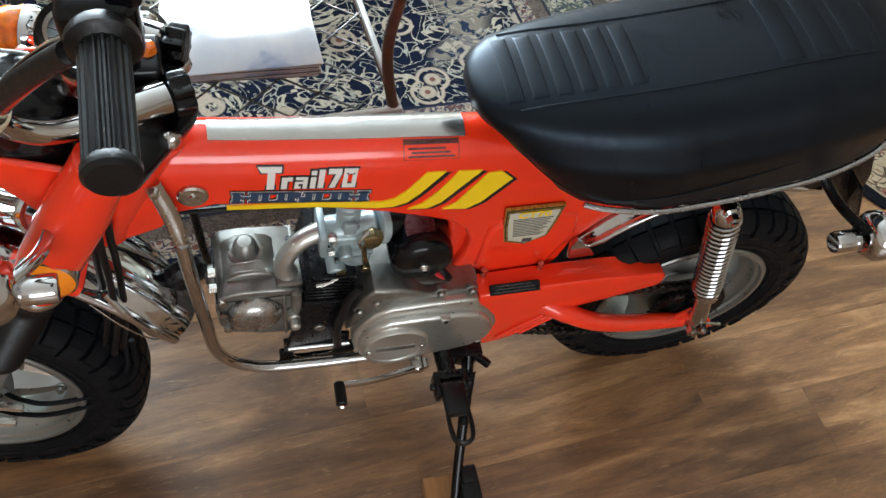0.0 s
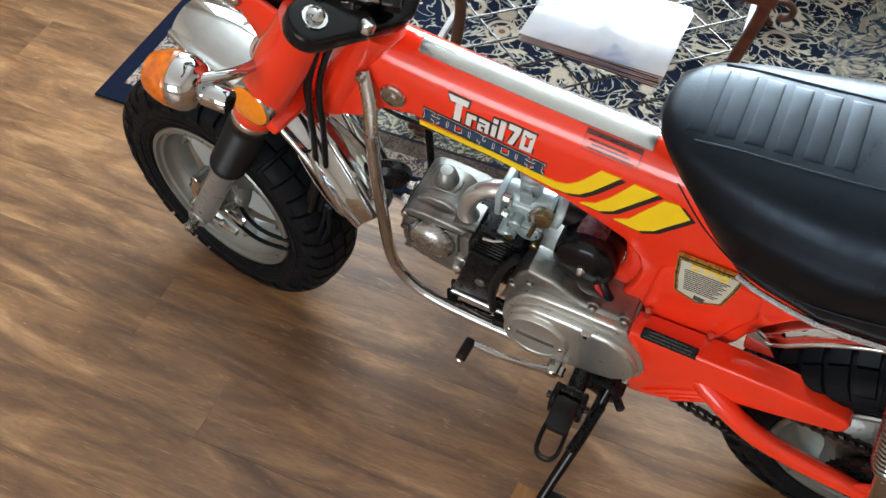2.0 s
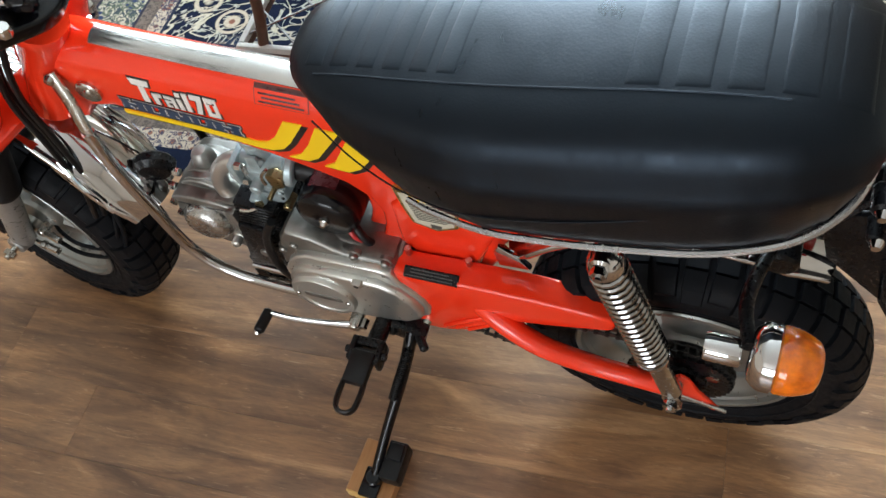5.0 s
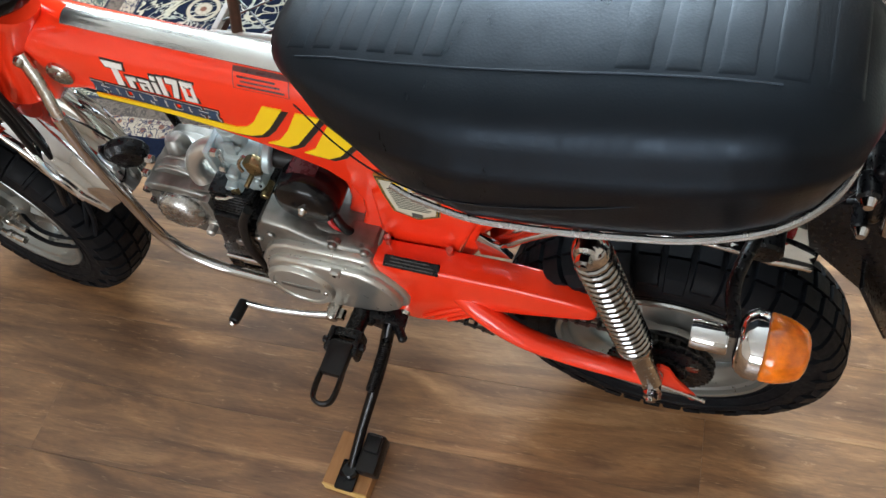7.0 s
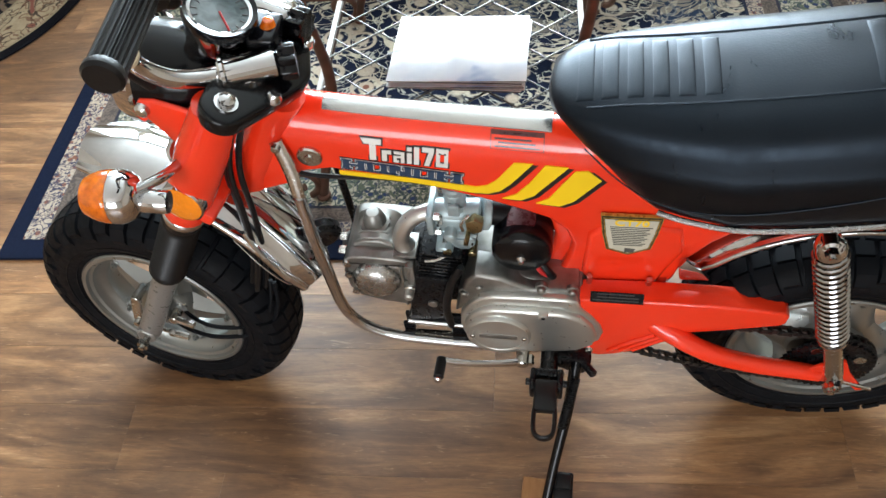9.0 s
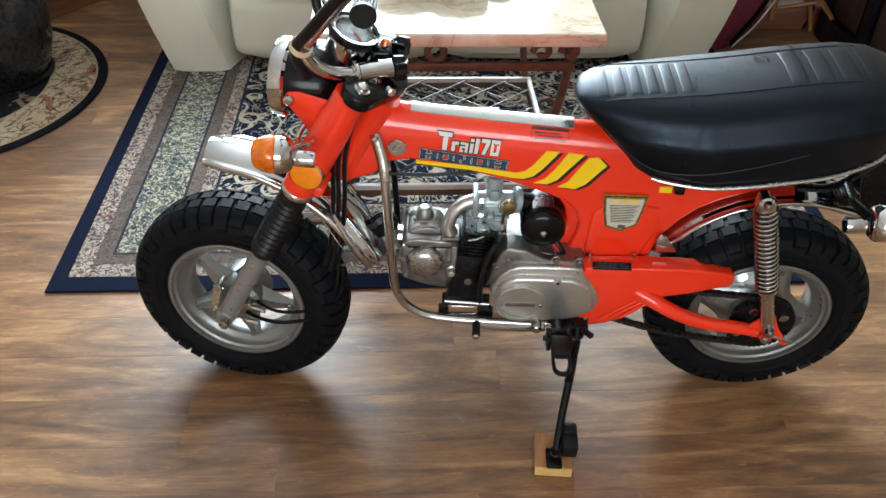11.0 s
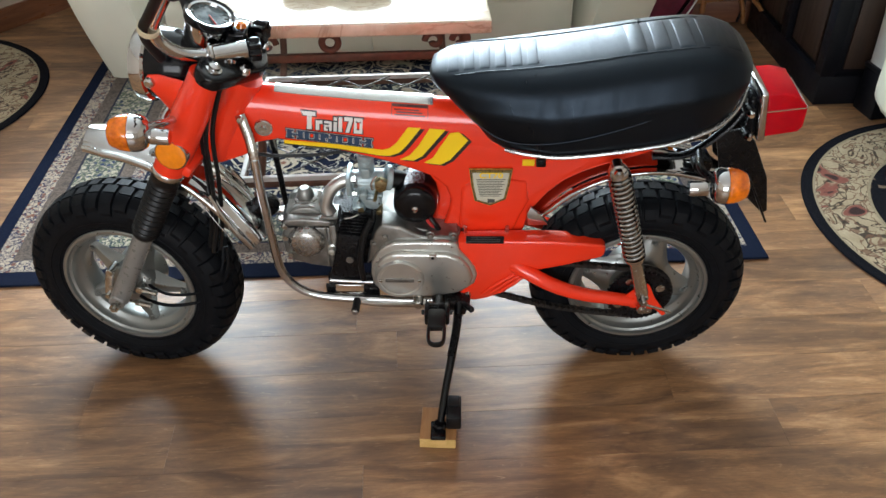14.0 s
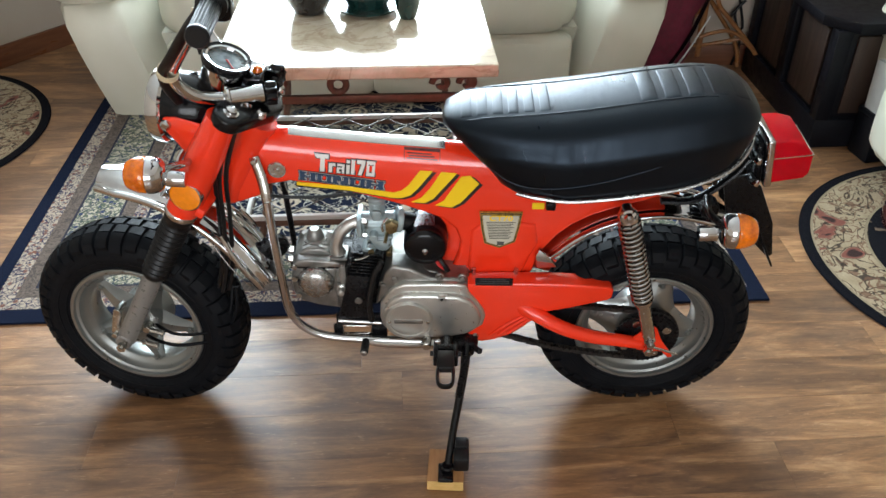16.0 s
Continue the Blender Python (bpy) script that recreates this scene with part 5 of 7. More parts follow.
def seat_pad(x0, x1, yw):
    bm = B()
    STEPS = [0, 0.055, 0.11, 0.18, 0.5, 0.82, 0.89, 0.945, 1]
    VS = [0, 0.016, 0.032, 0.06] + [0.06 + 0.88 * k / 10 for k in range(1, 10)] + [0.94, 0.968, 0.984, 1]
    nx, ny = len(STEPS), len(VS)
    g = []
    for i in range(nx):
        row = []
        for j in range(ny):
            u, v = STEPS[i], VS[j]
            x, y = x0 + (x1 - x0) * u, -yw + 2 * yw * v
            ring = min(i, nx - 1 - i, j, ny - 1 - j)
            h = (-0.0011, -0.0003, 0.0002, 0.0005)[min(ring, 3)]
            row.append(bm.verts.new((x, y, seat_z(x, y) + h)))
        g.append(row)
    for i in range(nx - 1):
        for j in range(ny - 1):
            bm.faces.new((g[i][j], g[i + 1][j], g[i + 1][j + 1], g[i][j + 1]))
    part("pleat", bm, M_SEAT, seat, sharp=80)


for k in range(6):
    seat_pad(0.137 + 0.0265 * k, 0.137 + 0.0265 * k + 0.0212, 0.047)
for k in range(5):
    seat_pad(0.434 + 0.0385 * k, 0.434 + 0.0385 * k + 0.0320, 0.052)
for sy in (-1, 1):
    part("seam", tube(B(), [(x, sy * 0.054, seat_z(x, 0.054) + 0.0004) for x in np.linspace(0.15, 0.56, 12)], 0.0011, 6, 2), M_SEAT, seat)
    part("side_seam", tube(B(), [(0.150, sy * 0.0835, 0.672), (0.190, sy * 0.0965, 0.636), (0.237, sy * 0.1060, 0.610), (0.30, sy * 0.1185, 0.612), (0.38, sy * 0.1212, 0.629), (0.48, sy * 0.1182, 0.664), (0.56, sy * 0.1014, 0.700)], 0.0009, 6), M_SEAT, seat)
trim = [(0.236, -0.102, 0.5905), (0.265, -0.1105, 0.5880), (0.32, -0.1185, 0.5855), (0.37, -0.1195, 0.5895), (0.416, -0.1195, 0.596), (0.465, -0.118, 0.604), (0.509, -0.116, 0.612), (0.548, -0.112, 0.624), (0.584, -0.104, 0.638), (0.611, -0.090, 0.656), (0.628, -0.070, 0.678), (0.636, -0.035, 0.696)]
part("seat_trim", tube(B(), trim + [(0.638, 0, 0.700)] + [(x, -y, z) for x, y, z in trim[::-1]], 0.0036, 8, 4), M_MOULDING, seat, "bright metal seat moulding")
part("seat_pan", box(B(), (0.41, 0, 0.583), (0.34, 0.19, 0.014), 0.004, 2, Matrix.Rotation(radians(-3), 4, 'Y') @ Matrix.Translation((0.03, 0, 0.0))), M_MATT, seat, "black steel seat pan")
bm = box(B(), (0.306, -0.042, 0.522), (0.018, 0.014, 0.016), 0.003)
rod(bm, (0.306, -0.042, 0.525), (0.306, -0.042, 0.585), 0.004, 8)
part("seat_latch", bm, M_MATT, bike, "small black seat latch")
part("yellow_sticker", box(B(), (0.284, -0.037, 0.517), (0.022, 0.003, 0.013)), M_YELLOW, bike)

# fork legs, boots and covers
for sy in (-1, 1):
    leg = part("fork_leg", steered(rod(B(), fork(-0.012, sy * 0.088), fork(0.36, sy * 0.088), 0.0185, 24, 0.004)), M_FORK, bike, "grey painted lower fork leg")
    bm = rod(B(), fork(-0.004, sy * 0.072), fork(-0.004, sy * 0.108), 0.0165, 20, 0.003)
    part("axle_lug", steered(bm), M_FORK, leg)
    prof = [(0.0, 0.0), (0.0215, 0.0), (0.0235, 0.004)]
    for k in range(11):
        h = 0.012 + k * 0.0125
        prof += [(0.0265, h), (0.0225, h + 0.006)]
    prof += [(0.026, 0.150), (0.026, 0.165), (0, 0.165)]
    part("fork_boot", steered(lathe(B(), prof, along(fork(0.185, sy * 0.088), fork(1.0, sy * 0.088)), 28)), M_RUBBER, bike, "ribbed black rubber fork boot", sharp=60)
    part("fork_cover", steered(lathe(B(), [(0, 0.0), (0.027, 0.0), (0.0285, 0.006), (0.0285, 0.022), (0.031, 0.06), (0.031, 0.14), (0.027, 0.19), (0.026, 0.215), (0, 0.215)], along(fork(0.352, sy * 0.086), fork(1.0, sy * 0.086)), 32)), M_RED, bike, sharp=50)
    part("chrome_collar", steered(lathe(B(), [(0.0275, 0.0), (0.0290, 0.002), (0.0290, 0.010), (0.0275, 0.012)], along(fork(0.345, sy * 0.087), fork(1.0, sy * 0.087)), 32, True)), M_CHROME, bike)
    # headlamp ear
    ear = [(-0.300, 0.617), (-0.331, 0.664), (-0.350, 0.688), (-0.3525, 0.700), (-0.346, 0.708), (-0.327, 0.710), (-0.264, 0.696), (-0.240, 0.690), (-0.262, 0.62)]
    bm = prism(B(), ear, sy * 0.077, sy * 0.069, 0.003, 2)
    part("headlamp_ear", steered(bm), M_RED, bike, sharp=50)
    part("ear_bolt", steered(lathe(B(), [(0, 0.009), (0.005, 0.009), (0.0085, 0.006), (0.0095, 0), (0, 0)], along((-0.3435, sy * 0.0765, 0.696), (-0.3435, sy * 1.0, 0.696)), 20)), M_STEEL, bike)
    base = fork(0.408, sy * 0.112)
    rm = along(base, base + Vector((0, sy, 0)))
    ref = part("side_reflector", steered(lathe(B(), [(0, 0.006), (0.022, 0.006), (0.0265, 0.004), (0.027, 0), (0, 0)], rm, 36)), M_AMBER_FLAT, bike, "round amber side reflector")
    part("reflector_rim", steered(lathe(B(), [(0.0268, -0.010), (0.0288, -0.008), (0.0290, 0.003), (0.0270, 0.005), (0.0266, 0.0)], rm, 36, True)), M_CHROME, ref)
    part("reflector_stem", steered(rod(B(), fork(0.408, sy * 0.09), fork(0.408, sy * 0.106), 0.010, 14)), M_RED, ref)
# bottom and top bridges
bm = box(B(), (0, 0, 0), (0.05, 0.20, 0.022), 0.006, 2, Matrix.Translation(fork(0.375, 0, -0.015)) @ Matrix.Rotation(radians(28), 4, 'Y'))
part("bottom_bridge", steered(bm), M_RED, bike)
TOPM = Matrix.Translation(fork(0.572, 0, -0.022)) @ Matrix.Rotation(radians(28), 4, 'Y')
bm = B()
def hull(points):
    """The outline round a set of points in a plane."""
    points = sorted(points)

    def half(seq):
        out = []
        for p in seq:
            while len(out) > 1 and (out[-1][0] - out[-2][0]) * (p[1] - out[-2][1]) - (out[-1][1] - out[-2][1]) * (p[0] - out[-2][0]) <= 1e-9:
                out.pop()
            out.append(p)
        return out[:-1]

    return half(points) + half(points[::-1])


outl = hull([(cx + r * math.cos(2 * math.pi * k / 28), cy + r * math.sin(2 * math.pi * k / 28)) for cx, cy, r in ((-0.012, -0.090, 0.027), (-0.012, 0.090, 0.027), (0.002, 0, 0.050)) for k in range(28)])
prism(bm, outl, -0.012, 0.012, 0.006, 3, Matrix(((1, 0, 0, 0), (0, 0, 1, 0), (0, 1, 0, 0), (0, 0, 0, 1))))
top = part("top_bridge", steered(moved(bm, TOPM)), M_BLACK, bike, "black enamelled top bridge")
for sy in (-1, 1):
    p = TOPM @ Vector((-0.012, sy * 0.088, 0.012))
    q = TOPM @ Vector((-0.012, sy * 0.088, 0.1))
    part("bridge_bolt", steered(lathe(B(), [(0, 0.0125), (0.005, 0.012), (0.0080, 0.0095), (0.0095, 0.0085), (0.0098, 0.003), (0.0135, 0.0028), (0.0140, 0), (0, 0)], along(p, q), 12)), M_CHROME, top)
    p = TOPM @ Vector((0.028, sy * 0.05, 0.010))
    q = TOPM @ Vector((0.028, sy * 0.05, 0.1))
    part("clamp_bolt", steered(lathe(B(), [(0, 0.012), (0.006, 0.012), (0.009, 0.008), (0.0095, 0), (0, 0)], along(p, q), 8)), M_CHROME, top)

# folding handlebars with clamps and knobs
for sy in (-1, 1):
    path = [(-0.222, sy * 0.030, 0.742), (-0.248, sy * 0.060, 0.746), (-0.282, sy * 0.084, 0.759), (-0.306, sy * 0.098, 0.783), (-0.313, sy * 0.106, 0.810), (-0.300, sy * 0.117, 0.838), (-0.255, sy * 0.150, 0.903), (-0.220, sy * 0.185, 0.950), (-0.204, sy * 0.225, 0.963), (-0.200, sy * 0.285, 0.963)]
    bar = part("handlebar", tube(B(), path, 0.0105, 14, 6), M_CHROME, bike, "chrome folding handlebar")
    gm = along((-0.2055, sy * 0.190, 0.9645), (-0.198, sy * 0.40, 0.9625))
    bm = lathe(B(), [(0, 0), (0.020, 0), (0.022, 0.004), (0.022, 0.010), (0.0150, 0.014), (0.0150, 0.016), (0, 0.016)], gm, 24)
    lathe(bm, [(0, 0.098), (0.0145, 0.098), (0.0165, 0.101), (0.0165, 0.106), (0.0140, 0.109), (0, 0.109)], gm, 28)
    star = [((0.0143 + (0.0010 if k % 4 < 2 else -0.0006)) * math.cos(2 * math.pi * k / 72), (0.0143 + (0.0010 if k % 4 < 2 else -0.0006)) * math.sin(2 * math.pi * k / 72)) for k in range(72)]
    a_ = [bm.verts.new(gm @ Vector((x, y, 0.012))) for x, y in star]
    b_ = [bm.verts.new(gm @ Vector((x, y, 0.101))) for x, y in star]
    for k in range(72):
        bm.faces.new((a_[k], a_[(k + 1) % 72], b_[(k + 1) % 72], b_[k]))
    part("grip", bm, M_RUBBER, bar, "ribbed black rubber grip")
    bm = box(B(), (-0.208, sy * 0.172, 0.958), (0.048, 0.036, 0.050), 0.010, 3)
    box(bm, (-0.19, sy * 0.172, 0.986), (0.022, 0.026, 0.018), 0.005)
    part("switch_housing", bm, M_BLACK, bar, "black switch housing")
    if sy > 0:
        part("lever", tube(B(), [(-0.232, sy * 0.165, 0.955), (-0.262, sy * 0.19, 0.955), (-0.270, sy * 0.25, 0.952), (-0.262, sy * 0.315, 0.948)], [0.007, 0.006, 0.0055, 0.007], 10, 5, flat=(1.0, 0.7)), M_CHROME, bar)
    part("loom", tube(B(), [(-0.318, sy * 0.085, 0.752), (-0.328, sy * 0.100, 0.790), (-0.324, sy * 0.112, 0.818), (-0.303, sy * 0.130, 0.848), (-0.260, sy * 0.162, 0.908), (-0.228, sy * 0.186, 0.948)], 0.0085, 10), M_RUBBER, bar, "black wiring loom")
    part("cable_tie", lathe(B(), [(0.0150, -0.005), (0.0172, -0.005), (0.0172, 0.005), (0.0150, 0.005)], along((-0.3175, sy * 0.1085, 0.816), (-0.309, sy * 0.117, 0.836)), 18, True), M_TIE, bar, "cream cable tie")
    # clamp
    bm = rod(B(), (-0.2515, sy * 0.062, 0.7445), (-0.190, sy * 0.034, 0.7405), 0.0165, 20, 0.004)
    rod(bm, (-0.224, sy * 0.05, 0.70), (-0.224, sy * 0.05, 0.742), 0.016, 18, 0.004)
    rod(bm, (-0.250, sy * 0.0612, 0.7445), (-0.243, sy * 0.058, 0.744), 0.020, 20, 0.002)
    clamp = part("handlebar_clamp", bm, M_CHROME, bike, "polished handlebar clamp")
    knob = []
    for k in range(48):
        a = 2 * math.pi * k / 48
        r = 0.0185 + 0.0022 * math.cos(8 * a)
        knob.append((r * math.cos(a), r * math.sin(a)))
    bm = B()
    prism(bm, knob, 0.0, 0.020, 0.003, 2)
    kb = along((-0.190, sy * 0.034, 0.740), (-0.10, sy * 0.005, 0.735)) @ Matrix(((1, 0, 0, 0), (0, 0, 1, 0), (0, 1, 0, 0), (0, 0, 0, 1)))
    part("knob", moved(bm, kb), M_BLACK, clamp, "scalloped black knob")

# speedometer
SPM = along((-0.2717, -0.0043, 0.7386), (-0.2341, -0.0110, 0.8320)) @ Matrix.Diagonal((0.92, 0.92, 1, 1))
sp = part("speedometer", lathe(B(), [(0, 0), (0.030, 0.0), (0.036, 0.006), (0.039, 0.018), (0.041, 0.050), (0, 0.050)], SPM, 44), M_CHROME, bike, "chrome speedometer cup with a black ring")
part("bezel", lathe(B(), [(0.036, 0.050), (0.0385, 0.058), (0.044, 0.060), (0.0455, 0.054), (0.0445, 0.046), (0.041, 0.044)], SPM, 44, True), M_BLACK, sp, "black dial ring")
part("dial_ring", lathe(B(), [(0.0335, 0.0515), (0.0345, 0.0565), (0.0385, 0.0575), (0.0390, 0.052)], SPM, 44, True), M_CHROME, sp, "bright inner ring")
part("dial", lathe(B(), [(0, 0.052), (0.037, 0.052), (0.037, 0.0495), (0, 0.0495)], SPM, 44), M_DIAL, sp, "pale marked dial under glass")
bm = B()
for k in range(13):
    a = radians(-130 + 260 * k / 12)
    rod(bm, SPM @ Vector((0.026 * math.cos(a), 0.026 * math.sin(a), 0.0523)), SPM @ Vector((0.034 * math.cos(a), 0.034 * math.sin(a), 0.0523)), 0.0008, 5)
part("dial_marks", bm, M_PRINT, sp)
part("needle", rod(B(), SPM @ Vector((0, 0, 0.0535)), SPM @ Vector((-0.02, -0.022, 0.0535)), 0.0011, 6), M_WIRE, sp)
part("indicator_lamp", lathe(B(), [(0, 0.012), (0.006, 0.010), (0.008, 0.004), (0.0095, 0), (0, 0)], along((-0.205, 0.0, 0.762), (-0.195, 0.0, 0.81)), 18), M_AMBER, bike, "small amber indicator lamp")
part("lamp_mount", box(B(), (-0.210, 0.0, 0.746), (0.034, 0.05, 0.036), 0.006, 3), M_BLACK, bike)

# headlamp
fdir = Vector((-0.985, 0.155, 0.03)).normalized()
hl = Vector((-0.317, -0.012, 0.700))
HM = along(hl - fdir * 0.055, hl + fdir)
lamp = part("headlamp", lathe(B(), [(0, 0.0), (0.022, 0.002), (0.042, 0.014), (0.055, 0.036), (0.0605, 0.062), (0.0615, 0.096), (0, 0.096)], HM, 48), M_BLACK, bike, "round black headlamp with a chrome ring")
part("lamp_ring", lathe(B(), [(0.062, 0.092), (0.0665, 0.096), (0.067, 0.108), (0.064, 0.118), (0.056, 0.120), (0.056, 0.108)], HM, 48, True), M_CHROME, lamp, "chrome headlamp ring")
part("lamp_glass", lathe(B(), [(0, 0.127), (0.03, 0.124), (0.057, 0.116), (0.057, 0.112), (0, 0.112)], HM, 48), M_SILVER, lamp)
for sy in (-1, 1):
    part("horn_bracket", tube(B(), [(-0.33, sy * 0.055, 0.652), (-0.345, sy * 0.075, 0.63), (-0.333, sy * 0.085, 0.605)], 0.005, 8), M_CHROME, bike)


# turn signals: chrome stalk and cup, amber lens
def turn_signal(c, axis, stalk_to, front):
    c, axis = Vector(c), Vector(axis).normalized()
    m = along(c, c + axis) @ Matrix.Diagonal((0.94, 0.94, 0.94, 1))
    back = [(0, -0.020), (0.014, -0.0185), (0.025, -0.013), (0.030, -0.006)] if front else [(0, -0.011), (0.017, -0.011), (0.025, -0.009), (0.029, -0.005)]
    t = part("turn_signal", lathe(B(), back + [(0.0318, 0.0), (0.0325, 0.002), (0.0325, 0.011), (0.030, 0.0135), (0, 0.0135)], m, 36), M_CHROME, bike, "chrome turn signal with an amber lens")
    prof = [(0.0305, 0.0130)]
    for k in range(7):
        r = 0.0322 - 0.00035 * k * k * 0.55
        prof += [(r, 0.016 + 0.0042 * k), (r - 0.0008, 0.0184 + 0.0042 * k)]
    prof += [(0.022, 0.0465), (0.016, 0.0495), (0.008, 0.051), (0, 0.0515)]
    part("lens", lathe(B(), prof, m, 36), M_AMBER, t, "ribbed amber lens", sharp=60)
    part("sleeve", lathe(B(), [(0, 0.0), (0.0125, 0.0), (0.0135, 0.002), (0.0135, 0.028), (0.0125, 0.031), (0, 0.031)], along(c - axis * 0.016 + Vector((0, 0, -0.006)), c - axis * 0.1 + Vector((0, 0, -0.010))), 24), M_CHROME, t, "chrome sleeve")
    st_ = Vector(stalk_to)
    part("bracket", tube(B(), [c - axis * 0.012 + Vector((0, 0, 0.010)), (c - axis * 0.030) * 0.6 + st_ * 0.4 + Vector((0, 0, 0.008)), st_], 0.0065, 10), M_CHROME if front else M_MATT, t)
    return t


turn_signal((-0.347, -0.180, 0.673), (-0.985, -0.06, 0.05), (-0.310, -0.090, 0.645), True)
turn_signal((-0.330, 0.150, 0.650), (-0.97, 0.20, 0.05), (-0.298, 0.080, 0.640), True)
turn_signal((0.583, -0.178, 0.574), (1, -0.03, 0.0), (0.580, -0.055, 0.556), False)
turn_signal((0.583, 0.178, 0.574), (1, 0.03, 0.0), (0.580, 0.055, 0.556), False)

# fenders


def fender(center, r, a0, a1, half, rise=0.018, steps=44, taper=0.80):
    """A bent sheet with rolled edges: r is the radius of its edges, rise how far the crown stands over them."""
    bm = B()
    side = [(1.0, -0.25), (1.015, 0.0), (0.985, 0.16), (0.93, 0.20), (0.86, 0.19), (0.79, 0.24), (0.74, 0.36), (0.66, 0.50), (0.55, 0.66), (0.40, 0.82), (0.20, 0.96)]
    prof = [(-u, h) for u, h in side] + [(0, 1.0)] + side[::-1]
    outer, inner = [], []
    for i in range(steps + 1):
        a = radians(a0 + (a1 - a0) * i / steps)
        e = min(1.0, taper + min(i, steps - i) * (1 - taper) / 5)
        d = Vector((math.cos(a), 0, math.sin(a)))
        outer.append([bm.verts.new(Vector(center) + d * (r + rise * h) + Vector((0, u * half * e, 0))) for u, h in prof])
        inner.append([bm.verts.new(Vector(center) + d * (r - 0.002 + rise * h) + Vector((0, u * (half * e - 0.0015), 0))) for u, h in prof])
    n = len(prof)
    for i in range(steps):
        for k in range(n - 1):
            bm.faces.new((outer[i][k], outer[i][k + 1], outer[i + 1][k + 1], outer[i + 1][k]))
            bm.faces.new((inner[i][k], inner[i + 1][k], inner[i + 1][k + 1], inner[i][k + 1]))
        for k in (0, n - 1):
            bm.faces.new((outer[i][k], outer[i + 1][k], inner[i + 1][k], inner[i][k]))
    for i in (0, steps):
        for k in range(n - 1):
            bm.faces.new((outer[i][k], inner[i][k], inner[i][k + 1], outer[i][k + 1]))
    return bm


ff = part("front_fender", steered(fender(Vector((-0.513, 0, 0.232)), 0.303, 92.5, 21, 0.056, 0.022)), M_CHROME, bike, "chrome front fender with rolled ridges", sharp=50)
for sy in (-1, 1):
    part("fender_stay", steered(tube(B(), [(-0.292, sy * 0.050, 0.46), (-0.270, sy * 0.057, 0.42), (-0.246, sy * 0.052, 0.372)], 0.0042, 8)), M_CHROME, ff)
part("rear_fender", fender(Vector((0.518, 0, 0.258)), 0.2475, 150, 60, 0.052, 0.014), M_CHROME, bike, "chrome rear fender with rolled ridges", sharp=50)
part("fender_bracket", prism(B(), [(0.290, 0.378), (0.286, 0.408), (0.293, 0.424), (0.316, 0.402), (0.330, 0.380)], -0.050, -0.040, 0.003, 2), M_CHROME, bike, "chrome fender bracket")
bm = lathe(B(), [(0, 0), (0.024, 0), (0.029, 0.005), (0.029, 0.016), (0.021, 0.024), (0, 0.026)], along((-0.222, -0.002, 0.395), (-0.19, -0.08, 0.38)), 30)
part("horn", bm, M_MATT, bike, "round black horn")

# rear shocks
for sy in (-1, 1):
    a, b = Vector((0.431, sy * 0.107, 0.556)), Vector((0.515, sy * 0.112, 0.256))
    d = (b - a).normalized()
    sh = part("shock_absorber", rod(B(), a + d * 0.01, b - d * 0.004, 0.0128, 20, 0.002), M_STEEL, bike, "rear shock absorber with a chrome coil spring")
    sm = along(a, b)
    coil = []
    turns, r0 = 18, 0.0180
    for k in range(turns * 14 + 1):
        t_ = k / (turns * 14)
        coil.append(sm @ Vector((r0 * math.cos(2 * math.pi * turns * t_), r0 * math.sin(2 * math.pi * turns * t_), 0.016 + 0.188 * t_)))
    part("spring", tube(B(), coil, 0.0034, 8, 1), M_SPRING, sh, "chrome coil spring")
    part("top_cap", lathe(B(), [(0, -0.008), (0.010, -0.008), (0.015, -0.003), (0.0185, 0.006), (0.0185, 0.015), (0.013, 0.019), (0, 0.019)], sm, 28), M_CHROME, sh)
    part("spring_seat", lathe(B(), [(0.012, 0.203), (0.0205, 0.205), (0.0205, 0.209), (0.016, 0.220), (0.012, 0.222)], sm, 28, True), M_CHROME, sh)
    for p in (a, b):
        bm = rod(B(), p + Vector((0, sy * -0.016, 0)), p + Vector((0, sy * 0.012, 0)), 0.0115, 20, 0.003)
        nut(bm, p + Vector((0, sy * 0.013, 0)), p + Vector((0, sy * 0.021, 0)), 0.0085)
        part("mounting_eye", bm, M_CHROME, sh)

# swing arm, chain guard and chain
for sy in (-1, 1):
    bm = tube(B(), [(0.175, sy * 0.040, 0.318), (0.235, sy * 0.055, 0.306), (0.290, sy * 0.082, 0.290), (0.345, sy * 0.094, 0.264), (0.405, sy * 0.094, 0.241), (0.470, sy * 0.094, 0.230), (0.505, sy * 0.094, 0.224)], [0.015, 0.015, 0.015, 0.0145, 0.014, 0.013, 0.012], 16, 6)
    prism_o = [(0.488, 0.240), (0.520, 0.274), (0.531, 0.268), (0.545, 0.236), (0.566, 0.205), (0.574, 0.190), (0.566, 0.186), (0.550, 0.204), (0.530, 0.206), (0.500, 0.208)]
    sub = prism(B(), prism_o, sy * 0.092, sy * 0.098, 0.002, 2)
    me = bpy.data.meshes.new("tmp")
    sub.to_mesh(me)
    sub.free()
    bm.from_mesh(me)
    bpy.data.meshes.remove(me)
    part("swing_arm", bm, M_RED, bike)
    part("chain_adjuster", tube(B(), [(0.52, sy * 0.100, 0.222), (0.548, sy * 0.100, 0.212), (0.582, sy * 0.100, 0.199)], 0.0028, 8), M_STEEL, bike)
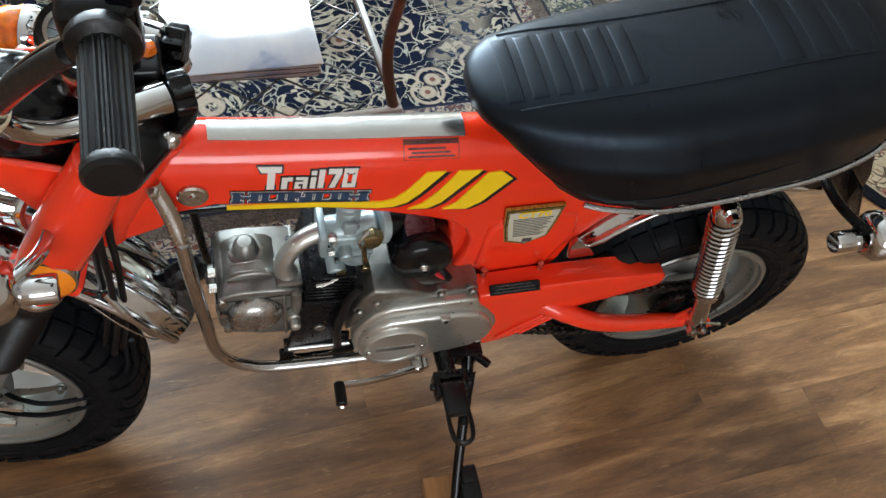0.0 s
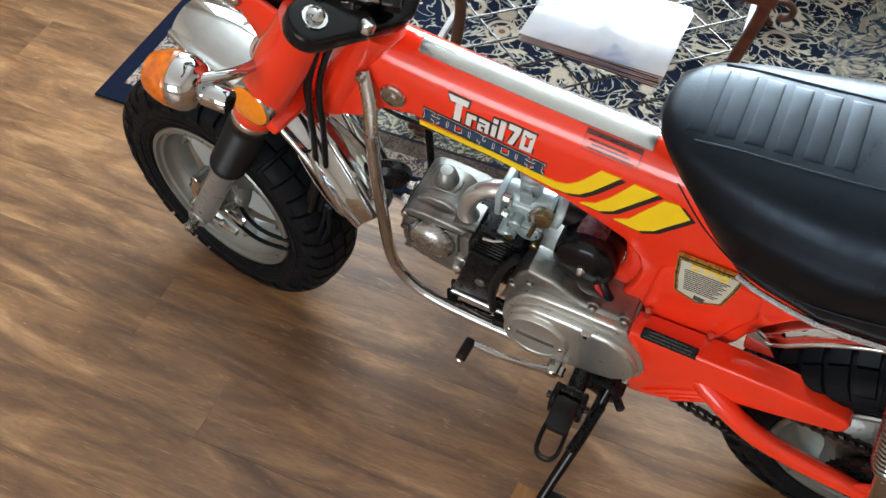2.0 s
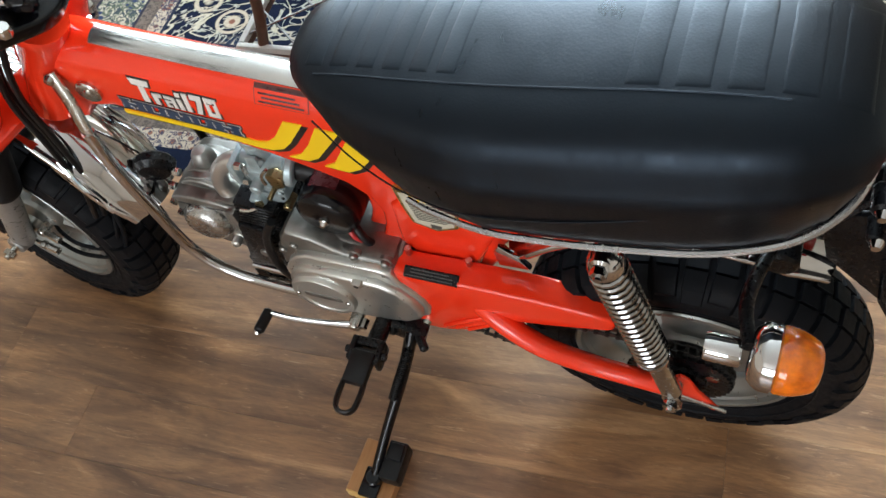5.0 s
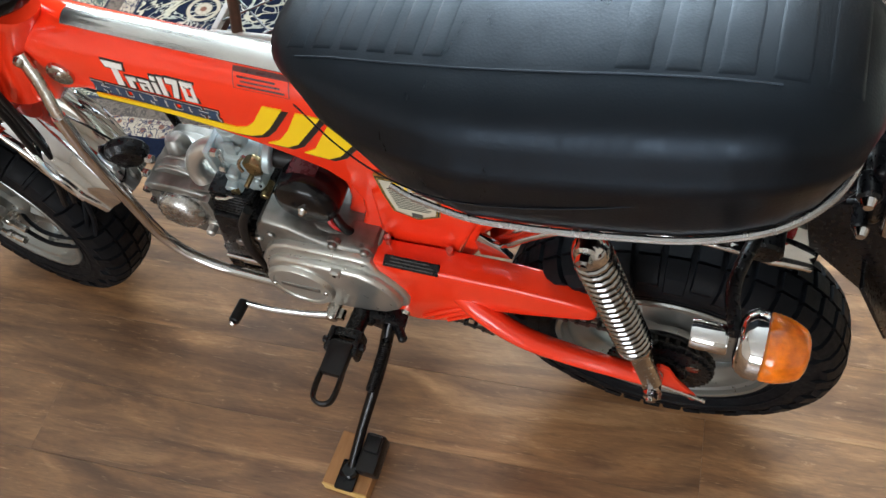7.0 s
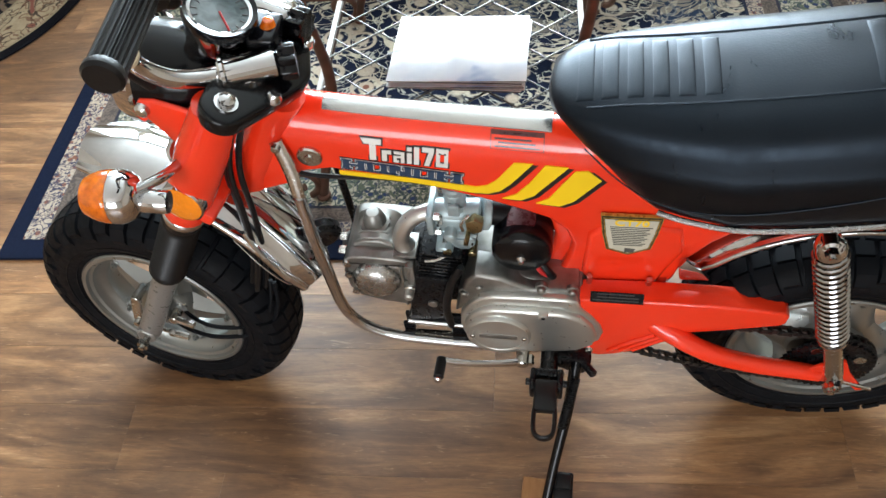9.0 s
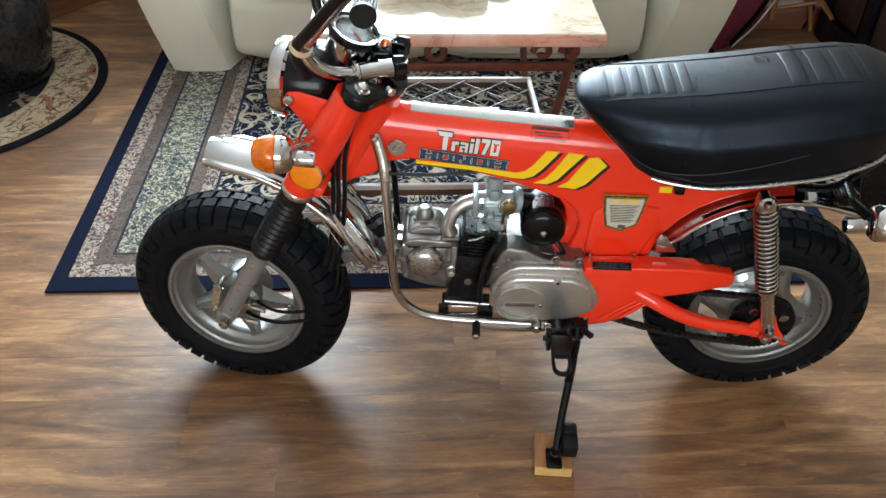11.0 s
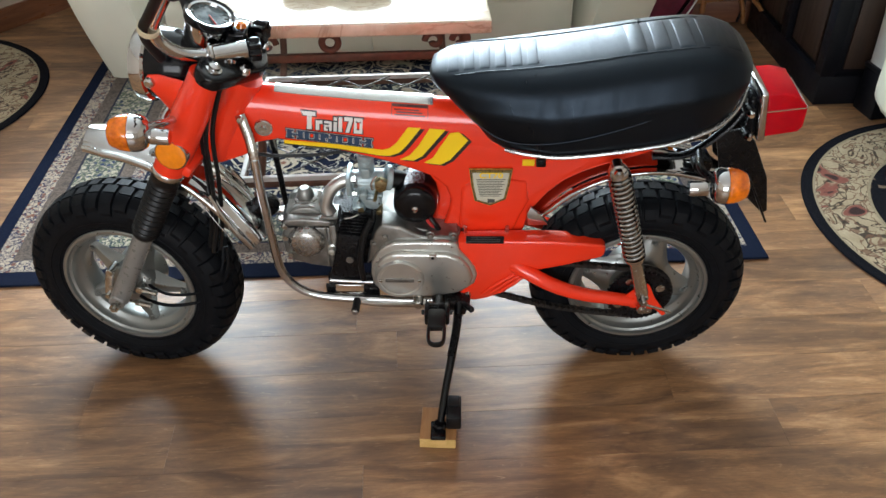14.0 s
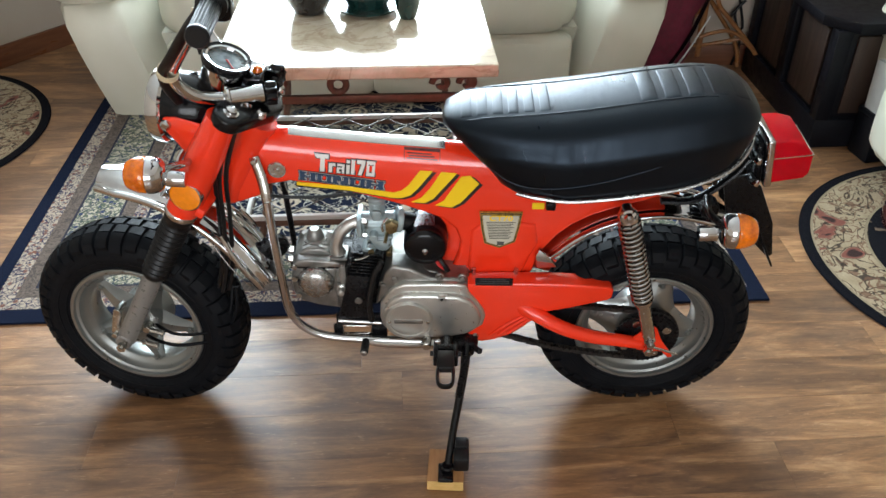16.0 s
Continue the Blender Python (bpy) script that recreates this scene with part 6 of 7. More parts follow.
GUARD = [(0.158, 0.362), (0.250, 0.366), (0.341, 0.366), (0.395, 0.362), (0.430, 0.358), (0.438, 0.350), (0.437, 0.333), (0.430, 0.326), (0.36, 0.304), (0.306, 0.290), (0.272, 0.252), (0.249, 0.231), (0.215, 0.215), (0.192, 0.209), (0.170, 0.212), (0.160, 0.221), (0.162, 0.236), (0.170, 0.26), (0.170, 0.29), (0.160, 0.33)]
bm = prism(B(), GUARD, -0.082, -0.044, 0.0045, 3)
guard = part("chain_guard", bm, M_RED, bike, "orange-red chain guard", sharp=50)
bm = B()
for k in range(3):
    o = 0.018 * k
    tube(bm, [(0.205 + o, -0.0825, 0.228 + 0.2 * o), (0.235 + o, -0.0835, 0.258 + 0.2 * o), (0.268 + o * 0.8, -0.0825, 0.283)], 0.0035, 8, 5)
part("pressed_rib", bm, M_RED, guard, sharp=60)
part("guard_bolt", lathe(B(), [(0, 0.006), (0.005, 0.006), (0.0065, 0.003), (0.0075, 0), (0, 0)], along((0.177, -0.081, 0.226), (0.177, -1, 0.226)), 16), M_STEEL, guard)
m = Matrix.Translation((0.2085, -0.0765, 0.3655)) @ Matrix.Rotation(radians(30), 4, 'X')
bm = box(B(), (0, 0, 0), (0.072, 0.0150, 0.003), 0.001, 1, m)
part("serial_plate", bm, M_MATT, guard, "black data plate")
bm = B()
for k in range(3):
    box(bm, (-0.002 + 0.003 * (k % 2), -0.0042 + 0.0042 * k, 0.002), (0.062 - 0.006 * (k % 3), 0.0014, 0.0008), 0, 1, m)
part("plate_print", bm, M_PRINT, guard, "bars of print")
for x in (0.168, 0.249):
    part("plate_clip", rod(B(), (x + 0.002, -0.050, 0.362), (x + 0.002, -0.050, 0.376), 0.0045, 10), M_STEEL, guard)

bm = B()
r1, c1, r2, c2 = 0.028, Vector((0.125, 0, 0.292)), 0.0645, RAXLE
loop = []
for k in range(10):
    a = radians(95 + 175 * k / 9)
    loop.append(c1 + Vector((r1 * math.cos(a), 0, r1 * math.sin(a))))
nb = 26
lo_a, lo_b = loop[-1], c2 + Vector((0.0, 0, -r2))
for k in range(1, nb):
    t_ = k / nb
    loop.append(lo_a.lerp(lo_b, t_) + Vector((0, 0, -0.022 * math.sin(math.pi * t_))))
for k in range(22):
    a = radians(-90 + 185 * k / 21)
    loop.append(c2 + Vector((r2 * math.cos(a), 0, r2 * math.sin(a))))
hi_a, hi_b = loop[-1], loop[0]
for k in range(1, nb):
    loop.append(hi_a.lerp(hi_b, k / nb))
pts, acc = [], 0.0
dense = []
for p, q in zip(loop, loop[1:] + loop[:1]):
    for k in range(12):
        dense.append(p.lerp(q, k / 12))
last = dense[0]
pts.append(last)
for p in dense[1:]:
    acc += (p - last).length
    last = p
    if acc >= 0.0127:
        pts.append(p)
        acc = 0.0
for i, p in enumerate(pts):
    q = pts[(i + 1) % len(pts)]
    d = q - p
    ang = math.atan2(d.z, d.x)
    for sy in (-1, 1):
        o = 0.0052 if i % 2 else 0.0038
        box(bm, (0, 0, 0), (d.length + 0.006, 0.0013, 0.0090), 0, 1, Matrix.Translation((p + q) / 2 + Vector((0, -0.067 + sy * o, 0))) @ Matrix.Rotation(-ang, 4, 'Y'))
    rod(bm, p + Vector((0, -0.0745, 0)), p + Vector((0, -0.0595, 0)), 0.0032, 6)
part("chain", bm, M_CHAIN, bike, "oily dark drive chain")

# tail lamp and bracket
TL = Matrix.Translation((0.704, 0, 0.623)) @ Matrix.Rotation(radians(-8), 4, 'Y')
tl = part("tail_lamp", box(B(), (-0.028, 0, 0.005), (0.014, 0.112, 0.097), 0.005, 3, TL), M_CHROME, bike, "square red tail lamp with a chrome base")
bm = B()
prof = [(-0.021, -0.038), (0.034, -0.035), (0.043, -0.026), (0.047, 0.012), (0.032, 0.036), (0.006, 0.046), (-0.021, 0.047)]
prism(bm, prof, -0.050, 0.050, 0.004, 3, TL)
part("lens", bm, M_REDLENS, tl, "glossy red lens", sharp=30)
bm = B()
box(bm, (-0.042, 0, -0.004), (0.016, 0.085, 0.085), 0.008, 3, TL)
rod(bm, TL @ Vector((-0.05, -0.03, 0.018)), TL @ Vector((-0.05, -0.058, 0.018)), 0.010, 14, 0.003)
rod(bm, TL @ Vector((-0.052, -0.03, -0.03)), TL @ Vector((-0.052, -0.056, -0.03)), 0.007, 14, 0.002)
part("lamp_back", bm, M_MATT, tl)
part("lens_rib", box(B(), (0.0125, 0, 0.013), (0.0690, 0.1012, 0.0020), 0, 1, TL), M_TRIM, tl, "thin bright line round the lens")
for z in (0.018, -0.028):
    part("lamp_bolt", lathe(B(), [(0, 0.007), (0.004, 0.007), (0.006, 0.003), (0.007, 0), (0, 0)], along(TL @ Vector((-0.05, -0.058, z)), TL @ Vector((-0.05, -1, z))), 14), M_CHROME, tl)
bm = prism(B(), [(0.612, 0.575), (0.660, 0.585), (0.684, 0.56), (0.724, 0.480), (0.742, 0.404), (0.734, 0.396), (0.690, 0.440), (0.632, 0.50)], -0.030, -0.022, 0.002, 2)
sub = prism(B(), [(0.612, 0.575), (0.660, 0.585), (0.684, 0.56), (0.724, 0.480), (0.742, 0.404), (0.734, 0.396), (0.690, 0.440), (0.632, 0.50)], 0.022, 0.030, 0.002, 2)
me = bpy.data.meshes.new("tmp")
sub.to_mesh(me)
sub.free()
bm.from_mesh(me)
bpy.data.meshes.remove(me)
box(bm, (0.708, 0, 0.447), (0.004, 0.125, 0.105), 0.001, 1, Matrix.Translation((0.708, 0, 0.447)) @ Matrix.Rotation(radians(-27), 4, 'Y') @ Matrix.Translation((-0.708, 0, -0.447)))
part("plate_bracket", bm, M_MATT, bike, "black plate bracket")
bm = B()
for sy in (-1, 1):
    tube(bm, [(0.50, sy * 0.055, 0.545), (0.56, sy * 0.055, 0.550), (0.62, sy * 0.04, 0.590), (0.648, sy * 0.03, 0.625)], 0.009, 10, flat=(1, 0.6))
    rod(bm, (0.590, sy * 0.034, 0.530), (0.590, sy * 0.066, 0.530), 0.017, 16, 0.003)
part("tail_bracket", bm, M_MATT, bike, "black tail bracket")

# engine
eng = part("crankcase", prism(B(), [(-0.005, 0.245), (0.03, 0.225), (0.14, 0.225), (0.175, 0.25), (0.178, 0.33), (0.16, 0.365), (0.118, 0.372), (0.07, 0.380), (0.03, 0.382), (0.0, 0.372), (-0.012, 0.32)], -0.060, 0.070, 0.006, 2), M_ALU, bike, "cast aluminium engine crankcase")
CASE = [(-0.012, 0.316), (-0.005, 0.348), (0.005, 0.368), (0.019, 0.3755), (0.046, 0.374), (0.065, 0.380), (0.092, 0.372), (0.120, 0.370), (0.156, 0.371), (0.161, 0.353), (0.160, 0.300), (0.0, 0.280)]
part("case_flange", prism(B(), CASE, -0.073, -0.050, 0.003, 2), M_ALU, eng)
COVER = [(-0.012, 0.280), (-0.010, 0.311), (0.003, 0.337), (0.019, 0.356), (0.038, 0.364), (0.083, 0.366), (0.137, 0.366), (0.155, 0.362), (0.161, 0.345), (0.177, 0.324), (0.190, 0.302), (0.195, 0.283), (0.190, 0.260), (0.165, 0.238), (0.130, 0.229), (0.082, 0.2245), (0.044, 0.2235), (0.011, 0.233), (-0.007, 0.254)]
FACE = [(-0.006, 0.284), (-0.003, 0.304), (0.007, 0.324), (0.021, 0.338), (0.036, 0.345), (0.083, 0.346), (0.138, 0.344), (0.163, 0.332), (0.179, 0.309), (0.187, 0.284), (0.182, 0.263), (0.160, 0.244), (0.126, 0.235), (0.080, 0.230), (0.044, 0.229), (0.015, 0.238), (-0.002, 0.258)]
part("left_cover", prism(B(), COVER, -0.087, -0.056, 0.005, 4), M_COVER, eng, "satin silver engine cover", sharp=50)
part("cover_face", prism(B(), FACE, -0.0975, -0.080, 0.0075, 5), M_COVER, eng, sharp=60)
RC = along((0.045, -0.0965, 0.283), (0.045, -1, 0.283))
part("round_cover", lathe(B(), [(0, 0.0062), (0.0375, 0.0062), (0.0388, 0.0078), (0.0445, 0.0078), (0.0468, 0.0052), (0.0478, -0.002), (0, -0.002)], RC, 56), M_COVER, eng)
part("raised_mark", box(B(), (0.045, -0.1032, 0.283), (0.056, 0.0022, 0.0095), 0.0008, 2), M_ALU, eng, "raised blank maker's strip")
for x in (0.0075, 0.0825):
    part("cover_screw", rod(B(), (x, -0.1035, 0.283), (x, -0.1065, 0.283), 0.0038, 12, 0.001), M_STEEL, eng)
part("cover_lug", moved(box(B(), (0, 0, 0), (0.0135, 0.010, 0.0105), 0.002, 2), Matrix.Translation((0.1095, -0.098, 0.3415))), M_COVER, eng)
# black disc in place of the shade inside the lug's hole
part("lug_hole", rod(B(), (0.1095, -0.1025, 0.3415), (0.1095, -0.1035, 0.3415), 0.0032, 10), M_MATT, eng)
for x, z in ((-0.003, 0.352), (0.019, 0.370), (0.105, 0.373), (0.148, 0.371)):
    part("case_bolt", lathe(B(), [(0, 0.010), (0.0040, 0.0098), (0.0058, 0.008), (0.0060, 0.003), (0.0085, 0.002), (0.0088, -0.004), (0, -0.004)], along((x, -0.071, z), (x, -1, z)), 18), M_ALU, eng)
part("starter_case", prism(B(), [(-0.020, 0.300), (-0.013, 0.338), (0.000, 0.382), (0.014, 0.400), (0.05, 0.394), (0.072, 0.380), (0.090, 0.372), (0.155, 0.372), (0.160, 0.350), (0.02, 0.335)], -0.076, -0.03, 0.006, 3), M_ALU, eng)
cyl = part("cylinder", box(B(), (-0.048, 0, 0.325), (0.085, 0.072, 0.120), 0.006, 2), M_MATT, bike, "black finned cylinder")
for k in range(7):
    part("fin", box(B(), (0, 0, 0), (0.064 - 0.001 * k, 0.112, 0.0030), 0.001, 1, Matrix.Translation((-0.041 + 0.001 * k, 0, 0.364 + 0.0078 * k)) @ Matrix.Rotation(radians(6), 4, 'Y')), M_MATT, cyl)
part("side_shield", prism(B(), [(-0.074, 0.366), (-0.020, 0.360), (-0.024, 0.335), (-0.034, 0.255), (-0.100, 0.246), (-0.087, 0.300)], -0.064, -0.050, 0.005, 2), M_MATT, cyl)
part("side_bolt", rod(B(), (-0.0545, -0.062, 0.302), (-0.0545, -0.068, 0.302), 0.0075, 14, 0.001), M_ALU, cyl)
# cylinder head: body, rocker cover over a dark joint, tappet domes, fins
bm = prism(B(), [(-0.079, 0.272), (-0.074, 0.300), (-0.074, 0.370), (-0.178, 0.368), (-0.186, 0.345), (-0.184, 0.305), (-0.172, 0.284), (-0.134, 0.270), (-0.095, 0.264)], -0.048, 0.052, 0.006, 3)
box(bm, (-0.083, -0.002, 0.326), (0.013, 0.112, 0.112), 0.003, 2)
box(bm, (-0.098, -0.001, 0.322), (0.005, 0.104, 0.100), 0.0015, 1)
head = part("cylinder_head", bm, M_ALU, eng, "cast aluminium cylinder head")
part("head_joint", box(B(), (-0.131, 0.0015, 0.3705), (0.105, 0.100, 0.0030), 0, 1), M_MATT, eng, "dark joint line")
bm = prism(B(), [(-0.080, 0.372), (-0.082, 0.382), (-0.100, 0.387), (-0.124, 0.389), (-0.150, 0.391), (-0.170, 0.388), (-0.179, 0.380), (-0.181, 0.372)], -0.050, 0.052, 0.004, 3)
prism(bm, [(-0.104, 0.386), (-0.112, 0.396), (-0.128, 0.403), (-0.150, 0.402), (-0.166, 0.394), (-0.172, 0.386)], -0.030, 0.034, 0.008, 4)
for k in range(4):
    prism(bm, [(-0.112, 0.386), (-0.118, 0.400), (-0.128, 0.4055), (-0.150, 0.4045), (-0.162, 0.397), (-0.168, 0.386)], -0.026 + 0.013 * k, -0.0225 + 0.013 * k, 0.001, 1)
part("rocker_cover", bm, M_ALU, eng, sharp=45)
part("round_cap", lathe(B(), [(0, 0.0185), (0.010, 0.0183), (0.020, 0.0174), (0.0265, 0.0156), (0.0310, 0.0120), (0.0338, 0.0085), (0.0350, 0.006), (0.0362, 0.004), (0.0365, -0.006), (0, -0.006)], along((-0.1375, -0.049, 0.3365), (-0.1375, -1, 0.3365)), 48), M_CAP, eng, "polished round cap")
part("valve_cap", lathe(B(), [(0, 0.026), (0.009, 0.025), (0.0135, 0.020), (0.0165, 0.010), (0.0175, 0.004), (0.022, 0.002), (0.023, -0.006), (0, -0.006)], along((-0.140, 0.006, 0.400), (-0.150, 0.006, 1.0)), 12), M_ALU, eng)
part("valve_cap", lathe(B(), [(0, 0.020), (0.010, 0.019), (0.0155, 0.013), (0.0175, 0), (0, -0.004)], along((-0.176, 0.004, 0.352), (-1.0, 0.004, 0.46)), 12), M_ALU, eng)
for x, z, y in ((-0.175, 0.374, -0.044), (-0.1735, 0.302, -0.044), (-0.178, 0.345, -0.044)):
    part("head_bolt", rod(B(), (x, y, z), (x, y - 0.010, z), 0.0060, 6), M_STEEL, eng)
for y, z in ((-0.030, 0.378), (-0.012, 0.386)):
    part("tappet_nut", rod(B(), (-0.180, y, z), (-0.191, y, z + 0.001), 0.0065, 6, 0.001), M_STEEL, eng)
part("head_stud", lathe(B(), [(0, 0.024), (0.0045, 0.0238), (0.0068, 0.021), (0.0068, 0.010), (0.0095, 0.0085), (0.0098, -0.004), (0, -0.004)], along((-0.087, -0.053, 0.328), (-0.087, -1, 0.328)), 18), M_COVER, eng)
bm = box(B(), (-0.057, -0.056, 0.2435), (0.092, 0.006, 0.031), 0.001, 1)
box(bm, (-0.056, -0.0562, 0.2005), (0.108, 0.0056, 0.009), 0.001, 1)
box(bm, (-0.1005, -0.0561, 0.2165), (0.019, 0.0058, 0.023), 0.001, 1)
box(bm, (-0.0175, -0.0561, 0.2165), (0.031, 0.0058, 0.023), 0.001, 1)
part("engine_mount", bm, M_MATT, eng, "black engine mount with an open slot")
slot = [(-0.062 + (0.0185 if math.cos(a) > 0 else -0.0185) + 0.0108 * math.cos(a), -0.0592, 0.2165 + 0.0108 * math.sin(a)) for a in [2 * math.pi * (k + 0.5) / 20 for k in range(20)]]
part("slot_edge", tube(B(), slot, 0.0011, 6, 1, closed=True), M_STEEL, eng, "bright slot edge")
part("cross_rod", rod(B(), (-0.098, -0.064, 0.246), (-0.012, -0.064, 0.241), 0.0045, 10), M_CHROME, bike)
part("breather_hose", tube(B(), [(-0.005, -0.068, 0.405), (-0.022, -0.074, 0.37), (-0.032, -0.076, 0.31), (-0.030, -0.072, 0.255)], 0.006, 10), M_RUBBER, bike, "black rubber hose")

# intake, carburettor, air cleaner
part("intake_foot", box(B(), (-0.090, -0.024, 0.389), (0.034, 0.044, 0.008), 0.003, 2), M_ALU, bike)
part("intake_pipe", tube(B(), [(-0.0905, -0.026, 0.386), (-0.0955, -0.026, 0.408), (-0.0865, -0.024, 0.437), (-0.068, -0.020, 0.456), (-0.046, -0.016, 0.463)], [0.0155, 0.0125, 0.0120, 0.0120, 0.0130], 18, 6), M_COVER, bike, "cast intake pipe")
bm = B()
box(bm, (-0.047, -0.014, 0.460), (0.010, 0.056, 0.042), 0.004, 2)
rod(bm, (-0.046, -0.014, 0.460), (0.022, -0.014, 0.464), 0.0185, 20, 0.003)
rod(bm, (-0.014, -0.014, 0.450), (-0.014, -0.014, 0.508), 0.0150, 20, 0.003)
box(bm, (-0.016, -0.014, 0.452), (0.044, 0.040, 0.030), 0.006, 3)
box(bm, (-0.006, -0.016, 0.441), (0.043, 0.050, 0.006), 0.002, 2)
prism(bm, [(-0.024, 0.438), (-0.025, 0.424), (-0.018, 0.411), (-0.008, 0.406), (0.004, 0.408), (0.012, 0.418), (0.013, 0.438)], -0.040, 0.010, 0.005, 3)
prism(bm, [(-0.020, 0.434), (-0.014, 0.420), (-0.002, 0.414), (0.007, 0.422), (0.009, 0.434)], -0.043, -0.038, 0.002, 2)
rod(bm, (-0.030, -0.006, 0.474), (-0.004, -0.032, 0.486), 0.0045, 10, 0.001)
box(bm, (-0.014, -0.032, 0.486), (0.016, 0.006, 0.022), 0.002, 2)
rod(bm, (0.022, -0.020, 0.470), (0.032, -0.018, 0.468), 0.0245, 24, 0.002)
rod(bm, (-0.020, -0.03, 0.446), (-0.020, -0.050, 0.444), 0.0085, 12, 0.002)
rod(bm, (0.006, -0.03, 0.434), (0.006, -0.043, 0.433), 0.0060, 10, 0.002)
rod(bm, (-0.031, -0.02, 0.415), (-0.031, -0.048, 0.409), 0.0125, 18, 0.002)
carb = part("carburettor", bm, M_ZINC, bike, "grey zinc carburettor")
for z in (0.444, 0.476):
    part("flange_nut", rod(B(), (-0.041, -0.036, z), (-0.033, -0.036, z), 0.006, 6), M_STEEL, carb)
for sx in (-0.030, 0.006):
    part("bowl_screw", rod(B(), (sx, -0.034, 0.424), (sx, -0.041, 0.423), 0.0036, 8), M_STEEL, carb)
part("idle_screw", rod(B(), (0.004, -0.034, 0.446), (0.002, -0.056, 0.442), 0.0034, 8), M_BRASS, carb)
part("top_spring", rod(B(), (-0.014, -0.014, 0.519), (-0.016, -0.012, 0.532), 0.005, 8), M_STEEL, carb)
part("fuel_tap_nut", rod(B(), (-0.026, -0.046, 0.414), (-0.026, -0.052, 0.4135), 0.006, 8), M_BRASS, carb)
part("carb_cap", rod(B(), (-0.014, -0.014, 0.506), (-0.014, -0.014, 0.519), 0.0165, 14, 0.003), M_ZINC, carb)
part("choke_lever", tube(B(), [(0.008, -0.040, 0.487), (0.000, -0.042, 0.478), (-0.004, -0.043, 0.468), (-0.002, -0.044, 0.458)], 0.0024, 8), M_STEEL, carb)
part("fuel_lever", tube(B(), [(-0.030, -0.050, 0.408), (-0.044, -0.053, 0.402), (-0.058, -0.053, 0.399)], 0.0036, 8, flat=(1.5, 0.6)), M_STEEL, carb, "small plated fuel lever")
part("throttle_spring", tube(B(), [(-0.034 + 0.0035 * math.cos(0.9 * k), -0.034 + 0.0035 * math.sin(0.9 * k), 0.456 + 0.0005 * k) for k in range(40)], 0.0008, 5, 1), M_STEEL, carb)
part("choke_plate", prism(B(), [(0.003, 0.458), (0.011, 0.450), (0.023, 0.456), (0.026, 0.473), (0.014, 0.480), (0.002, 0.474)], -0.044, -0.030, 0.002, 2), M_BRASS, carb, "brass choke plate")
part("throttle_cable", tube(B(), [(-0.014, 0.0, 0.518), (-0.05, 0.004, 0.512), (-0.13, 0.006, 0.500), (-0.215, 0.006, 0.502), (-0.25, 0.0, 0.53)], 0.0035, 8), M_RUBBER, bike, "black throttle cable")
part("fuel_bolt", rod(B(), (0.007, -0.020, 0.404), (0.007, -0.044, 0.402), 0.0062, 12, 0.001), M_BRASS, bike)
FM = along((0.077, 0.018, 0.432), (0.077, -1.0, 0.392))
flt = part("air_cleaner", lathe(B(), [(0, 0.0), (0.034, 0.0), (0.040, 0.004), (0.0415, 0.012), (0.0415, 0.066), (0.040, 0.074), (0.035, 0.079), (0.028, 0.081), (0, 0.0815)], FM, 40), M_BLACK, bike, "round black air cleaner with a dark red label")
bm = B()
rings = []
for k in range(13):
    a = radians(46 + 54 * k / 12)
    rings.append((bm.verts.new(FM @ Vector((0.0418 * math.cos(a + math.pi / 2 - radians(70)), 0.0418 * math.sin(a + math.pi / 2 - radians(70)), 0.022))), bm.verts.new(FM @ Vector((0.0418 * math.cos(a + math.pi / 2 - radians(70)), 0.0418 * math.sin(a + math.pi / 2 - radians(70)), 0.056)))))
for p, q in zip(rings, rings[1:]):
    bm.faces.new((p[0], q[0], q[1], p[1]))
part("filter_label", bm, M_MAROON, flt, "dark red paper label")
part("filter_nut", lathe(B(), [(0, 0.090), (0.003, 0.090), (0.0045, 0.086), (0.0065, 0.084), (0.0065, 0.079), (0, 0.079)], FM, 8), M_CHROME, flt)
part("intake_duct", rod(B(), (0.020, -0.013, 0.464), (0.062, -0.006, 0.450), 0.018, 18, 0.003), M_RUBBER, bike)
part("plug_lead", tube(B(), [(0.118, -0.052, 0.372), (0.104, -0.056, 0.388), (0.094, -0.05, 0.402)], 0.0035, 8), M_WIRE, bike, "short red wire")
part("oil_hose", tube(B(), [(0.095, -0.04, 0.405), (0.112, -0.052, 0.385), (0.122, -0.05, 0.365)], 0.006, 10), M_RUBBER, bike)

